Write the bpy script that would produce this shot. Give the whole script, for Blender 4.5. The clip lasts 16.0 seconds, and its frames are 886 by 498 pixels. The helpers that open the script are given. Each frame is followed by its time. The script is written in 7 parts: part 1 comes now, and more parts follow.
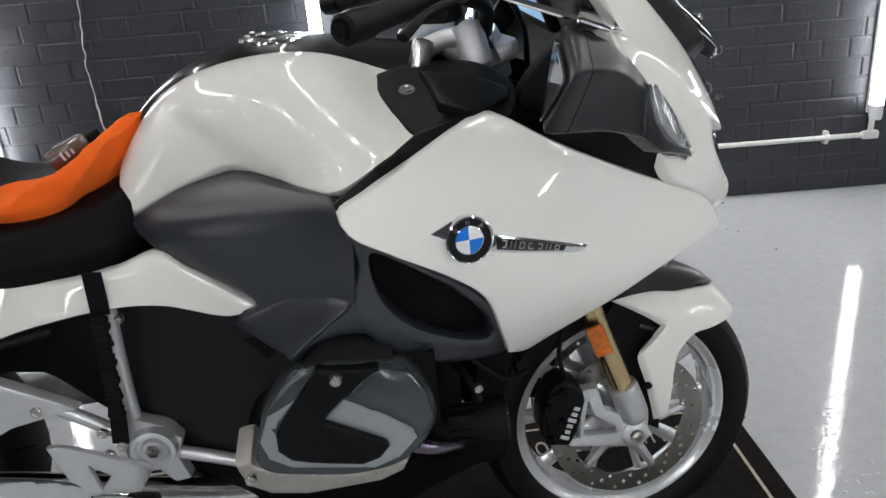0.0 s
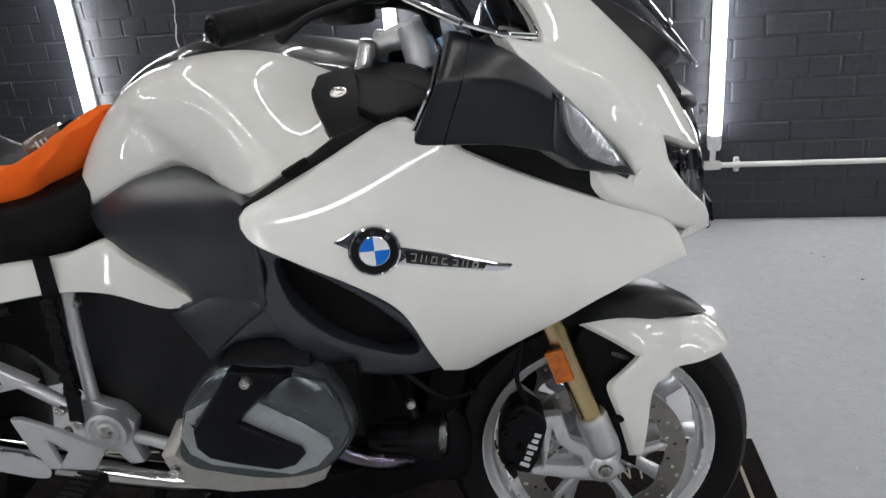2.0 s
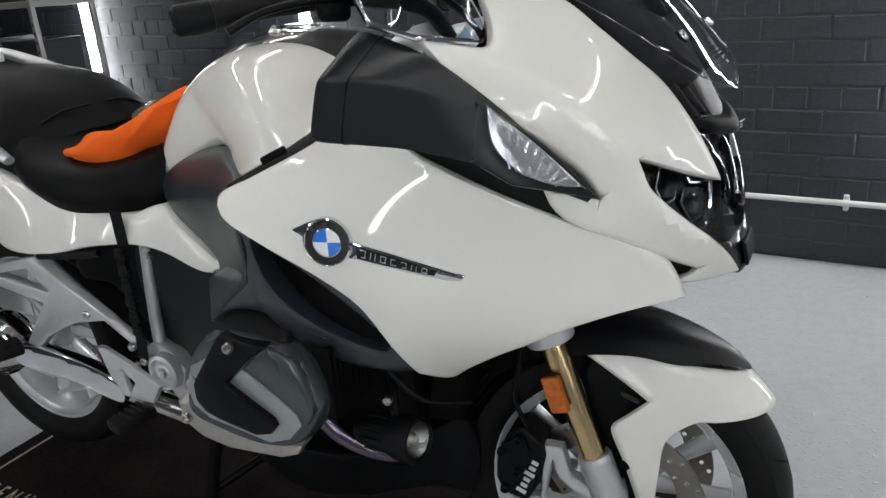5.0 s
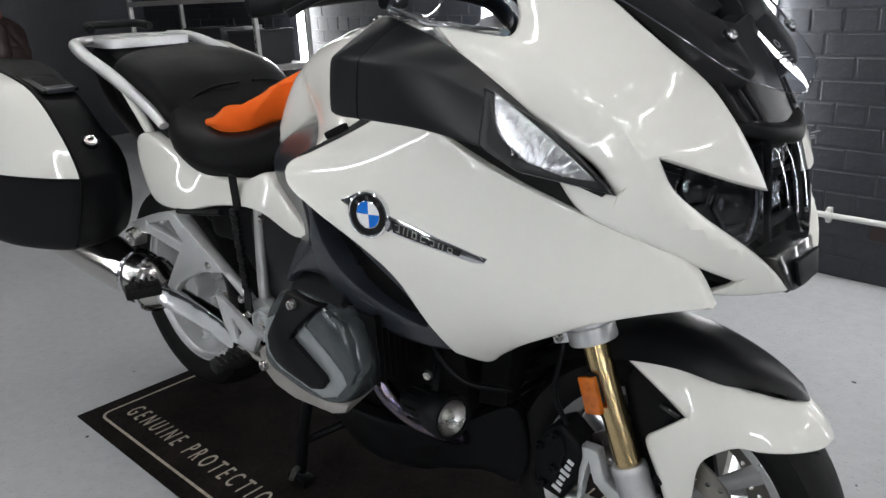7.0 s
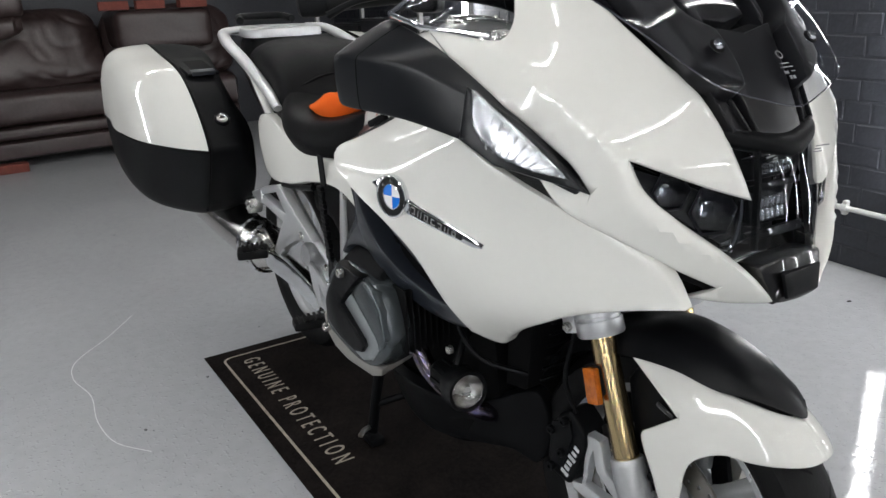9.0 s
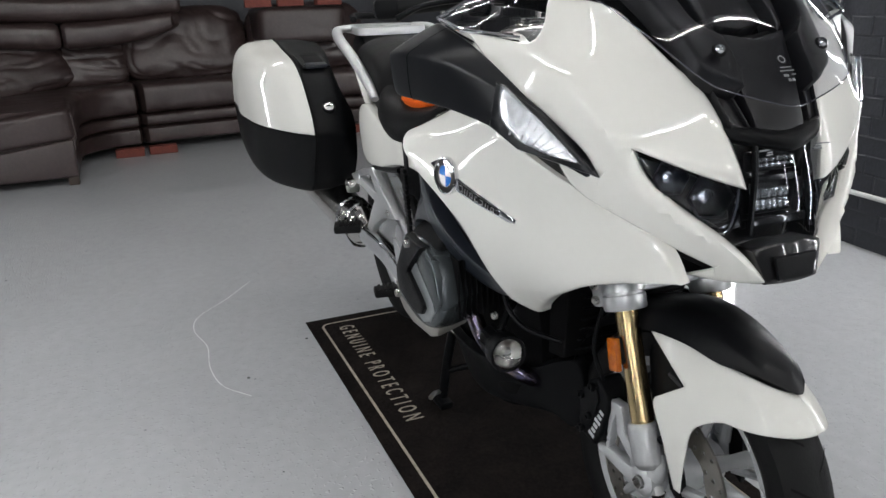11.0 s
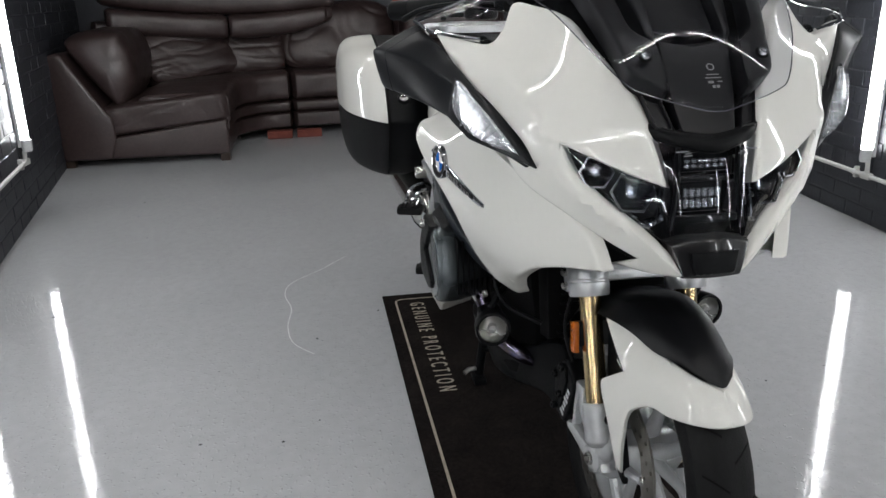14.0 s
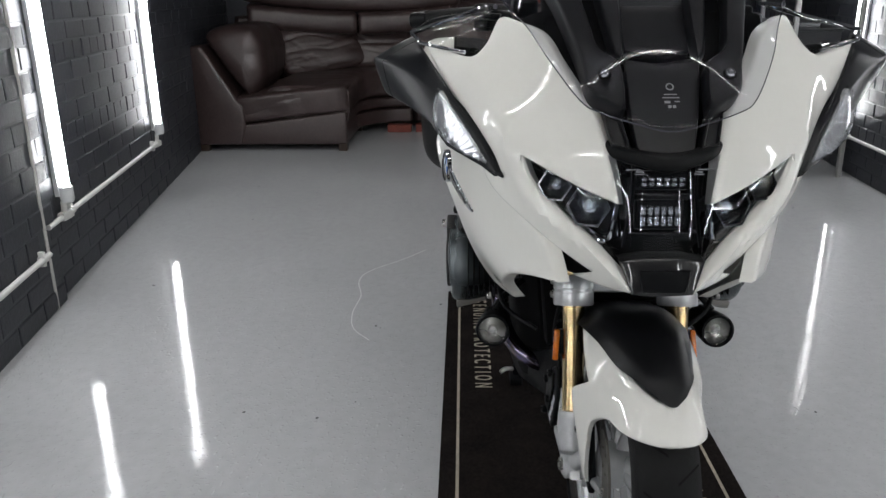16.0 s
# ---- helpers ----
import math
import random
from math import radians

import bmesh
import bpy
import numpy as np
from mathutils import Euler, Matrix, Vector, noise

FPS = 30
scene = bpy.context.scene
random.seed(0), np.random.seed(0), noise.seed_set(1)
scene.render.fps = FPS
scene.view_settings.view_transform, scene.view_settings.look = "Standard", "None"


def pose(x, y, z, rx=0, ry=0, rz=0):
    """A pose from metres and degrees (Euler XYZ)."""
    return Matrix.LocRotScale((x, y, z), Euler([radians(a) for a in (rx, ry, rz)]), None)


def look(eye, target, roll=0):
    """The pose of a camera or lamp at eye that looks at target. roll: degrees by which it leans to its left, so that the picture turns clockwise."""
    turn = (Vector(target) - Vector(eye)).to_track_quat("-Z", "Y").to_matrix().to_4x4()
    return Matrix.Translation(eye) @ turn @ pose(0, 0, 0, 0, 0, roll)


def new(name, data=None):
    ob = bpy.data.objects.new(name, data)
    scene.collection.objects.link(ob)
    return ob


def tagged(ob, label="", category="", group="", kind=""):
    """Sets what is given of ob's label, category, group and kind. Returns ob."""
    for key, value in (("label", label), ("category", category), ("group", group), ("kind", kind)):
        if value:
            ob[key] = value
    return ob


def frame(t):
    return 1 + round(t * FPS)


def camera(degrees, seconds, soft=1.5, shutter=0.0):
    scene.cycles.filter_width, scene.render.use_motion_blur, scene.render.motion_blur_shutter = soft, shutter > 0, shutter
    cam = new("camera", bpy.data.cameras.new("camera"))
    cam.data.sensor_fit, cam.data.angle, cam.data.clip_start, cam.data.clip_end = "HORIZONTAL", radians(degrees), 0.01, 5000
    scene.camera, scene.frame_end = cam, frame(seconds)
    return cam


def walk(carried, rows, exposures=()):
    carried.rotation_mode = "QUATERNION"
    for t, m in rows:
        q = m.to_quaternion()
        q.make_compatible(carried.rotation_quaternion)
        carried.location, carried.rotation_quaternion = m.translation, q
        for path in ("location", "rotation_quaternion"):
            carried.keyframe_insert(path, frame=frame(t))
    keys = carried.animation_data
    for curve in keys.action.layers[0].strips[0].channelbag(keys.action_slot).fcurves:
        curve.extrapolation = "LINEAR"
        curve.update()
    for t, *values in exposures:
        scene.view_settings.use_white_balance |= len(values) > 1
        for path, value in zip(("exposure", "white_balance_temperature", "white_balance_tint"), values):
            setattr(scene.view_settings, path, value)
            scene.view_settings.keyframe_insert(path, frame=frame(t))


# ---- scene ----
cam = camera(59.8, 16.0)
PATH = [
    (0, (-0.407, -1.347, 1.241), (-0.32, 0.501, 0.48), -5.0),
    (0.5, (-0.328, -1.325, 1.242), (-0.321, 0.523, 0.476), -5.1),
    (1, (-0.255, -1.31, 1.235), (-0.326, 0.539, 0.475), -5.1),
    (1.5, (-0.179, -1.302, 1.224), (-0.338, 0.548, 0.478), -5.1),
    (2, (-0.102, -1.291, 1.216), (-0.357, 0.551, 0.478), -5.1),
    (2.5, (-0.03, -1.284, 1.213), (-0.38, 0.543, 0.479), -5.1),
    (3, (0.037, -1.276, 1.208), (-0.408, 0.534, 0.483), -4.9),
    (5.5, (0.352, -1.135, 1.172), (-0.663, 0.455, 0.509), -3.9),
    (6, (0.408, -1.118, 1.16), (-0.717, 0.404, 0.515), -3.4),
    (6.5, (0.461, -1.094, 1.156), (-0.765, 0.349, 0.512), -3.3),
    (7, (0.515, -1.066, 1.15), (-0.807, 0.293, 0.514), -2.9),
    (7.5, (0.57, -1.027, 1.148), (-0.84, 0.243, 0.515), -2.6),
    (8, (0.63, -0.989, 1.156), (-0.857, 0.188, 0.519), -2.6),
    (8.5, (0.693, -0.96, 1.159), (-0.861, 0.127, 0.523), -2.5),
    (9, (0.758, -0.934, 1.159), (-0.854, 0.065, 0.523), -2.3),
    (9.5, (0.819, -0.92, 1.162), (-0.837, 0.002, 0.522), -2.4),
    (12, (1.092, -0.836, 1.173), (-0.72, -0.263, 0.549), -1.5),
    (12.5, (1.135, -0.778, 1.177), (-0.695, -0.27, 0.549), -1.5),
    (13, (1.174, -0.723, 1.182), (-0.669, -0.274, 0.549), -1.7),
    (13.5, (1.21, -0.668, 1.182), (-0.648, -0.287, 0.548), -1.6),
    (14, (1.248, -0.613, 1.177), (-0.626, -0.304, 0.549), -1.2),
    (14.5, (1.286, -0.547, 1.175), (-0.602, -0.327, 0.555), -0.9),
    (15, (1.308, -0.478, 1.185), (-0.587, -0.344, 0.558), -0.6),
    (15.5, (1.316, -0.401, 1.196), (-0.58, -0.359, 0.562), -0.6),
    (16, (1.338, -0.32, 1.204), (-0.559, -0.374, 0.572), -0.5),
]
walk(cam, [(t, look(eye, target, roll)) for t, eye, target, roll in PATH], [(0.0, 0.06), (3.0, -0.08), (6.0, 0.05), (9.0, 0.20), (12.0, 0.17), (14.0, 0.0), (16.0, -0.10)])

# ---------------------------------------------------------------- world
world = bpy.data.worlds.new("world")
scene.world = world
world.use_nodes = True
world.node_tree.nodes["Background"].inputs[0].default_value = (0.004, 0.004, 0.005, 1)
world.node_tree.nodes["Background"].inputs[1].default_value = 1.0
TUBE_POWER = 27.0
CEILING_POWER = 52.0
scene.view_settings.exposure = 0.0


# ---------------------------------------------------------------- materials
def material(name, base, rough=0.5, metal=0.0, coat=0.0, vary=0.12, scale=6.0, fine=90.0, bump=0.0, bump_scale=300.0,
             rough_vary=0.08, second=None, coat_rough=0.04, spec=0.5, island=False):
    """A principled material with two scales of colour and gloss variation and a fine relief."""
    m = bpy.data.materials.new(name)
    m.use_nodes = True
    nt = m.node_tree
    n, link = nt.nodes, nt.links.new
    b = n["Principled BSDF"]
    co = n.new("ShaderNodeTexCoord")
    big, small = n.new("ShaderNodeTexNoise"), n.new("ShaderNodeTexNoise")
    big.inputs["Scale"].default_value, small.inputs["Scale"].default_value = scale, fine
    big.inputs["Detail"].default_value, small.inputs["Detail"].default_value = 4, 3
    link(co.outputs["Object"], big.inputs["Vector"])
    link(co.outputs["Object"], small.inputs["Vector"])
    add = n.new("ShaderNodeMath")
    add.operation = "ADD"
    link(big.outputs["Fac"], add.inputs[0])
    link(small.outputs["Fac"], add.inputs[1])
    ramp = n.new("ShaderNodeMapRange")
    ramp.inputs["From Min"].default_value, ramp.inputs["From Max"].default_value = 0.65, 1.35
    link(add.outputs[0], ramp.inputs["Value"])
    mix = n.new("ShaderNodeMix")
    mix.data_type = "RGBA"
    lo = [c * (1 - vary) for c in base]
    hi = [min(1, c * (1 + vary)) for c in base] if second is None else second
    mix.inputs["A"].default_value, mix.inputs["B"].default_value = (*lo, 1), (*hi, 1)
    link(ramp.outputs["Result"], mix.inputs["Factor"])
    link(mix.outputs["Result"], b.inputs["Base Color"])
    rr = n.new("ShaderNodeMapRange")
    rr.inputs["To Min"].default_value, rr.inputs["To Max"].default_value = max(0.01, rough - rough_vary), min(1, rough + rough_vary)
    link(big.outputs["Fac"], rr.inputs["Value"])
    link(rr.outputs["Result"], b.inputs["Roughness"])
    b.inputs["Metallic"].default_value = metal
    b.inputs["Coat Weight"].default_value = coat
    b.inputs["Coat Roughness"].default_value = coat_rough
    b.inputs["Specular IOR Level"].default_value = spec
    if bump:
        bt, bn = n.new("ShaderNodeTexNoise"), n.new("ShaderNodeBump")
        bt.inputs["Scale"].default_value, bt.inputs["Detail"].default_value = bump_scale, 4
        bn.inputs["Strength"].default_value, bn.inputs["Distance"].default_value = bump, 0.002
        link(co.outputs["Object"], bt.inputs["Vector"])
        link(bt.outputs["Fac"], bn.inputs["Height"])
        link(bn.outputs["Normal"], b.inputs["Normal"])
    return m


def glass(name, tint, rough=0.0, ior=1.45):
    """A thin clear sheet: see-through, with a mirror-like gloss that grows towards grazing angles."""
    m = bpy.data.materials.new(name)
    m.use_nodes = True
    nt = m.node_tree
    n, link = nt.nodes, nt.links.new
    n.remove(n["Principled BSDF"])
    tr, gl, fr, mix = n.new("ShaderNodeBsdfTransparent"), n.new("ShaderNodeBsdfGlossy"), n.new("ShaderNodeFresnel"), n.new("ShaderNodeMixShader")
    tr.inputs[0].default_value = (*tint, 1)
    gl.inputs["Roughness"].default_value = rough
    fr.inputs["IOR"].default_value = ior
    link(fr.outputs[0], mix.inputs[0])
    link(tr.outputs[0], mix.inputs[1])
    link(gl.outputs[0], mix.inputs[2])
    link(mix.outputs[0], n["Material Output"].inputs[0])
    return m


def glow(name, color, strength):
    m = bpy.data.materials.new(name)
    m.use_nodes = True
    b = m.node_tree.nodes["Principled BSDF"]
    b.inputs["Base Color"].default_value = (*color, 1)
    b.inputs["Emission Color"].default_value = (*color, 1)
    b.inputs["Emission Strength"].default_value = strength
    return m


WHITE = material("white_gloss_paint", (0.75, 0.745, 0.70), 0.6, coat=1.0, vary=0.012, scale=3, rough_vary=0.03, coat_rough=0.012, spec=0.2)
SATIN = material("satin_black_paint", (0.0155, 0.0185, 0.0250), 0.30, vary=0.12, scale=5, rough_vary=0.04, spec=0.8)
GLOSS_BLACK = material("gloss_black", (0.004, 0.004, 0.0045), 0.3, coat=1.0, vary=0.2, rough_vary=0.04, coat_rough=0.02, spec=0.3)
PLASTIC = material("textured_black_plastic", (0.0042, 0.0045, 0.0052), 0.42, vary=0.2, scale=8, bump=0.12, bump_scale=900, rough_vary=0.06, spec=0.11)
DARK = material("matt_black", (0.0022, 0.0022, 0.0025), 0.7, vary=0.3, spec=0.12)
CARRIER_BLACK = material("satin_black_moulding", (0.0075, 0.0075, 0.0088), 0.36, vary=0.12, scale=10, bump=0.06, bump_scale=900, spec=0.3)
POD_BLACK = material("satin_black_housing", (0.0052, 0.0060, 0.0078), 0.30, vary=0.12, scale=6, rough_vary=0.04, spec=0.34)
GREY_PLASTIC = material("grey_black_plastic", (0.0080, 0.0084, 0.0095), 0.33, vary=0.15, bump=0.1, bump_scale=700, spec=0.2)
CHROME = material("chrome", (0.82, 0.83, 0.85), 0.06, 1.0, vary=0.02, rough_vary=0.03)
STEEL = material("brushed_steel", (0.55, 0.54, 0.52), 0.28, 1.0, vary=0.08, rough_vary=0.08)
SILVER = material("silver_paint", (0.64, 0.65, 0.66), 0.33, 0.68, vary=0.05, bump=0.05, bump_scale=500)
RIM_SILVER = material("wheel_silver", (0.74, 0.75, 0.76), 0.26, 0.55, vary=0.05, bump=0.04, bump_scale=500)
DISC = material("brake_steel", (0.27, 0.255, 0.235), 0.34, 1.0, vary=0.1)
ALLOY = material("cast_alloy", (0.52, 0.53, 0.54), 0.38, 0.65, vary=0.08, bump=0.1, bump_scale=400)
HEAD = material("dark_silver_head", (0.085, 0.098, 0.104), 0.24, 0.7, vary=0.08, rough_vary=0.05)
HEADGREY = material("grey_silver_head", (0.36, 0.39, 0.40), 0.30, 0.7, vary=0.06)
GOLD = material("gold_anodised", (0.60, 0.46, 0.25), 0.24, 1.0, vary=0.05, fine=30)
RUBBER = material("tyre_rubber", (0.0030, 0.0030, 0.0034), 0.6, vary=0.25, scale=20, bump=0.25, bump_scale=220, spec=0.22)
SEAT = material("seat_vinyl", (0.0030, 0.0030, 0.0036), 0.46, vary=0.15, scale=9, bump=0.3, bump_scale=520, rough_vary=0.07, spec=0.10)
BRONZE = material("heat_tinted_steel", (0.30, 0.24, 0.17), 0.22, 1.0, vary=0.3, scale=14, second=(0.12, 0.12, 0.24))
PIPE_STEEL = material("polished_steel", (0.62, 0.61, 0.58), 0.16, 1.0, vary=0.08)
CRASH = material("warm_cast_alloy", (0.36, 0.345, 0.32), 0.38, 0.6, vary=0.1, bump=0.08, bump_scale=300)
AMBER = material("amber_reflector", (0.46, 0.11, 0.005), 0.2, coat=0.3, vary=0.2, scale=90, bump=0.5, bump_scale=420)
LENS = glass("clear_lens", (0.93, 0.94, 0.95), 0.0)
LAMP_GLASS = glass("lamp_glass", (0.74, 0.76, 0.79), 0.0, 1.55)
SCREEN = glass("tinted_screen", (0.80, 0.81, 0.85), 0.0, 1.38)
SCREEN_EDGE = material("screen_edge", (0.05, 0.05, 0.065), 0.12, coat=0.6, vary=0.1)
REFLECTOR = material("lamp_reflector", (0.86, 0.87, 0.89), 0.14, 0.75, vary=0.1, bump=0.35, bump_scale=160)
BADGE_BLUE = material("badge_blue", (0.01, 0.16, 0.62), 0.25, coat=0.6, vary=0.04)
BADGE_WHITE = material("badge_white", (0.78, 0.79, 0.80), 0.25, coat=0.6, vary=0.03)
PRINT = material("pale_print", (0.55, 0.56, 0.58), 0.5, vary=0.1)
PRINT_DIM = material("dim_print", (0.16, 0.165, 0.175), 0.5, vary=0.1)
RED_PAINT = material("red_switch", (0.5, 0.02, 0.02), 0.4, vary=0.1)
TOWEL = material("orange_microfibre", (1.0, 0.125, 0.001), 0.95, vary=0.12, scale=30, fine=300, bump=1.0, bump_scale=900)
BOTTLE = material("smoked_bottle", (0.10, 0.075, 0.06), 0.25, coat=0.6, vary=0.1)
towel_shader = TOWEL.node_tree.nodes["Principled BSDF"]
towel_shader.inputs["Sheen Weight"].default_value = 0.5
towel_shader.inputs["Sheen Tint"].default_value = (1.0, 0.30, 0.05, 1)
TFT = glow("display_glass", (0.32, 0.55, 0.82), 0.55)


# ---------------------------------------------------------------- mesh helpers
def part(name, bm, mat, parent=None, label="", smooth=True, m=None):
    """Links a bmesh as one mesh object, under a thing or a part."""
    me = bpy.data.meshes.new(name)
    bm.to_mesh(me)
    bm.free()
    return from_mesh(name, me, mat, parent, label, smooth, m)


def from_mesh(name, me, mat, parent=None, label="", smooth=True, m=None):
    if mat is not None and not me.materials:
        me.materials.append(mat)
    if smooth:
        me.polygons.foreach_set("use_smooth", [True] * len(me.polygons))
        me.set_sharp_from_angle(angle=radians(38))
    ob = new(name, me)
    ob.parent = parent
    if m is not None:
        ob.matrix_basis = m
    if label:
        tagged(ob, label)
    return ob


def thing(name, label, category, group="", kind="", m=None):
    ob = new(name)
    if m is not None:
        ob.matrix_basis = m
    return tagged(ob, label, category, group, kind)


def mesh_of(verts, faces):
    me = bpy.data.meshes.new("mesh")
    me.from_pydata([tuple(map(float, v)) for v in verts], [], [tuple(map(int, f)) for f in faces])
    me.update()
    return me


def recalc(me):
    bm = bmesh.new()
    bm.from_mesh(me)
    bmesh.ops.remove_doubles(bm, verts=bm.verts, dist=1e-6)
    bmesh.ops.recalc_face_normals(bm, faces=bm.faces)
    bm.to_mesh(me)
    bm.free()
    return me


def catmull(ctrl, per, closed=False):
    """A smooth line through the control points; a point with a fourth value is a sharp corner."""
    pts = [np.array(c[:3], float) for c in ctrl]
    sharp = [len(c) > 3 for c in ctrl]
    n, out = len(pts), []
    for i in range(n if closed else n - 1):
        a, b = pts[i], pts[(i + 1) % n]
        before = pts[i - 1] if (closed or i > 0) else 2 * a - b
        after = pts[(i + 2) % n] if (closed or i + 2 < n) else 2 * b - a
        if sharp[i]:
            before = 2 * a - b
        if sharp[(i + 1) % n]:
            after = 2 * b - a
        d0, d1, d2 = (max(1e-6, np.linalg.norm(q - p)) ** 0.5 for p, q in ((before, a), (a, b), (b, after)))
        ta = ((a - before) / d0 - (b - before) / (d0 + d1) + (b - a) / d1) * d1
        tb = ((b - a) / d1 - (after - a) / (d1 + d2) + (after - b) / d2) * d1
        k = per if isinstance(per, int) else max(2, int(np.linalg.norm(b - a) / per + 0.5))
        for j in range(k):
            s = j / k
            out.append((2 * s ** 3 - 3 * s ** 2 + 1) * a + (s ** 3 - 2 * s ** 2 + s) * ta + (-2 * s ** 3 + 3 * s ** 2) * b + (s ** 3 - s ** 2) * tb)
    if not closed:
        out.append(pts[-1])
    return np.array(out)


def inside(poly, p):
    x, y = p[:, 0], p[:, 1]
    r = np.zeros(len(p), bool)
    x0, y0 = poly[-1]
    for x1, y1 in poly:
        c = ((y1 > y) != (y0 > y)) & (x < (x0 - x1) * (y - y1) / (y0 - y1 + 1e-15) + x1)
        r ^= c
        x0, y0 = x1, y1
    return r


def edge_distance(p, loops):
    best = np.full(len(p), 9.0)
    for loop in loops:
        nxt = np.roll(loop, -1, 0)
        for a, b in zip(loop, nxt):
            ab = b - a
            s = np.clip(((p - a) @ ab) / (ab @ ab + 1e-15), 0, 1)
            best = np.minimum(best, np.linalg.norm(p - (a + s[:, None] * ab), axis=1))
    return best


class Skin:
    """A smooth thin-plate surface through a few control points, seen along a main direction."""

    def __init__(self, ctrl, facing, soft=1.5e-3):
        n = np.array(facing, float)
        n /= np.linalg.norm(n)
        u = np.cross((0, 0, 1.0), n)
        u /= np.linalg.norm(u)
        self.base = np.array((u, np.cross(n, u), n))
        p = np.array([c[:3] for c in ctrl], float) @ self.base.T
        self.x = p[:, :2]
        self.mid = self.x.mean(0)
        k = len(p)
        self.terms = 6 if k > 9 else 3
        q = self.poly(self.x)
        full = np.block([[self.kern(self.x) + soft * np.eye(k), q], [q.T, np.zeros((self.terms, self.terms))]])
        self.c = np.linalg.solve(full, np.r_[p[:, 2], np.zeros(self.terms)])

    def poly(self, a):
        u, v = (a - self.mid).T
        return np.c_[np.ones(len(a)), u, v, u * u, u * v, v * v][:, :self.terms]

    def kern(self, a):
        r = ((a[:, None] - self.x[None]) ** 2).sum(-1) + 1e-12
        return 0.5 * r * np.log(r)

    def depth(self, uv):
        return self.kern(uv) @ self.c[:-self.terms] + self.poly(uv) @ self.c[-self.terms:]

    def flat(self, p):
        return (np.array([c[:3] for c in p], float) @ self.base.T)[:, :2]

    def lift(self, uv, off=0.0):
        return np.c_[uv, self.depth(uv) + off] @ self.base


class TautSkin:
    """A skin with one even sweep of curvature, and only a little of each control point's own offset."""

    def __init__(self, ctrl, facing, degree=4, ridge=1e-2, soft=None):
        n = Vector(facing).normalized()
        u = Vector((0, 0, 1)).cross(n).normalized()
        self.base = np.array((u, n.cross(u), n))
        p = np.array([c[:3] for c in ctrl], float) @ self.base.T
        self.mid, self.degree, self.rest = p[:, :2].mean(0), degree, None
        a = self.terms(p[:, :2])
        self.c = np.linalg.solve(a.T @ a + ridge * np.eye(a.shape[1]), a.T @ p[:, 2])
        if soft:
            left = np.c_[p[:, :2], p[:, 2] - a @ self.c] @ self.base
            self.rest = Skin([tuple(q) for q in left], facing, soft)

    def terms(self, a):
        u, v = ((a - self.mid) / 0.2).T
        return np.stack([u ** i * v ** j for i in range(self.degree + 1) for j in range(self.degree + 1 - i)], 1)

    def depth(self, uv):
        return self.terms(uv) @ self.c + (self.rest.depth(uv) if self.rest else 0.0)

    def flat(self, p):
        return (np.array([c[:3] for c in p], float) @ self.base.T)[:, :2]

    def lift(self, uv, off=0.0):
        return np.c_[uv, self.depth(uv) + off] @ self.base


class RidgeSkin:
    """Two skins that meet along a rounded ridge line."""

    def __init__(self, above, below, ridge, width=0.010):
        self.a, self.b, self.base, self.width = above, below, above.base, width
        self.line = self.flat(catmull(ridge, 6))

    def side(self, uv):
        best, out = np.full(len(uv), 9.0), np.zeros(len(uv))
        for p, q in zip(self.line[:-1], self.line[1:]):
            d = q - p
            k = np.clip(((uv - p) @ d) / (d @ d), 0, 1)
            r = uv - (p + k[:, None] * d)
            dist = np.linalg.norm(r, axis=1)
            near = dist < best
            out[near] = (dist * np.sign(d[0] * r[:, 1] - d[1] * r[:, 0]))[near]
            best[near] = dist[near]
        return out

    def depth(self, uv):
        w = np.clip(0.5 + self.side(uv) / (2 * self.width), 0, 1)
        w = w * w * (3 - 2 * w)
        return self.a.depth(uv) * w + self.b.depth(uv) * (1 - w)

    def flat(self, p):
        return self.a.flat(p)

    def lift(self, uv, off=0.0):
        return np.c_[uv, self.depth(uv) + off] @ self.base


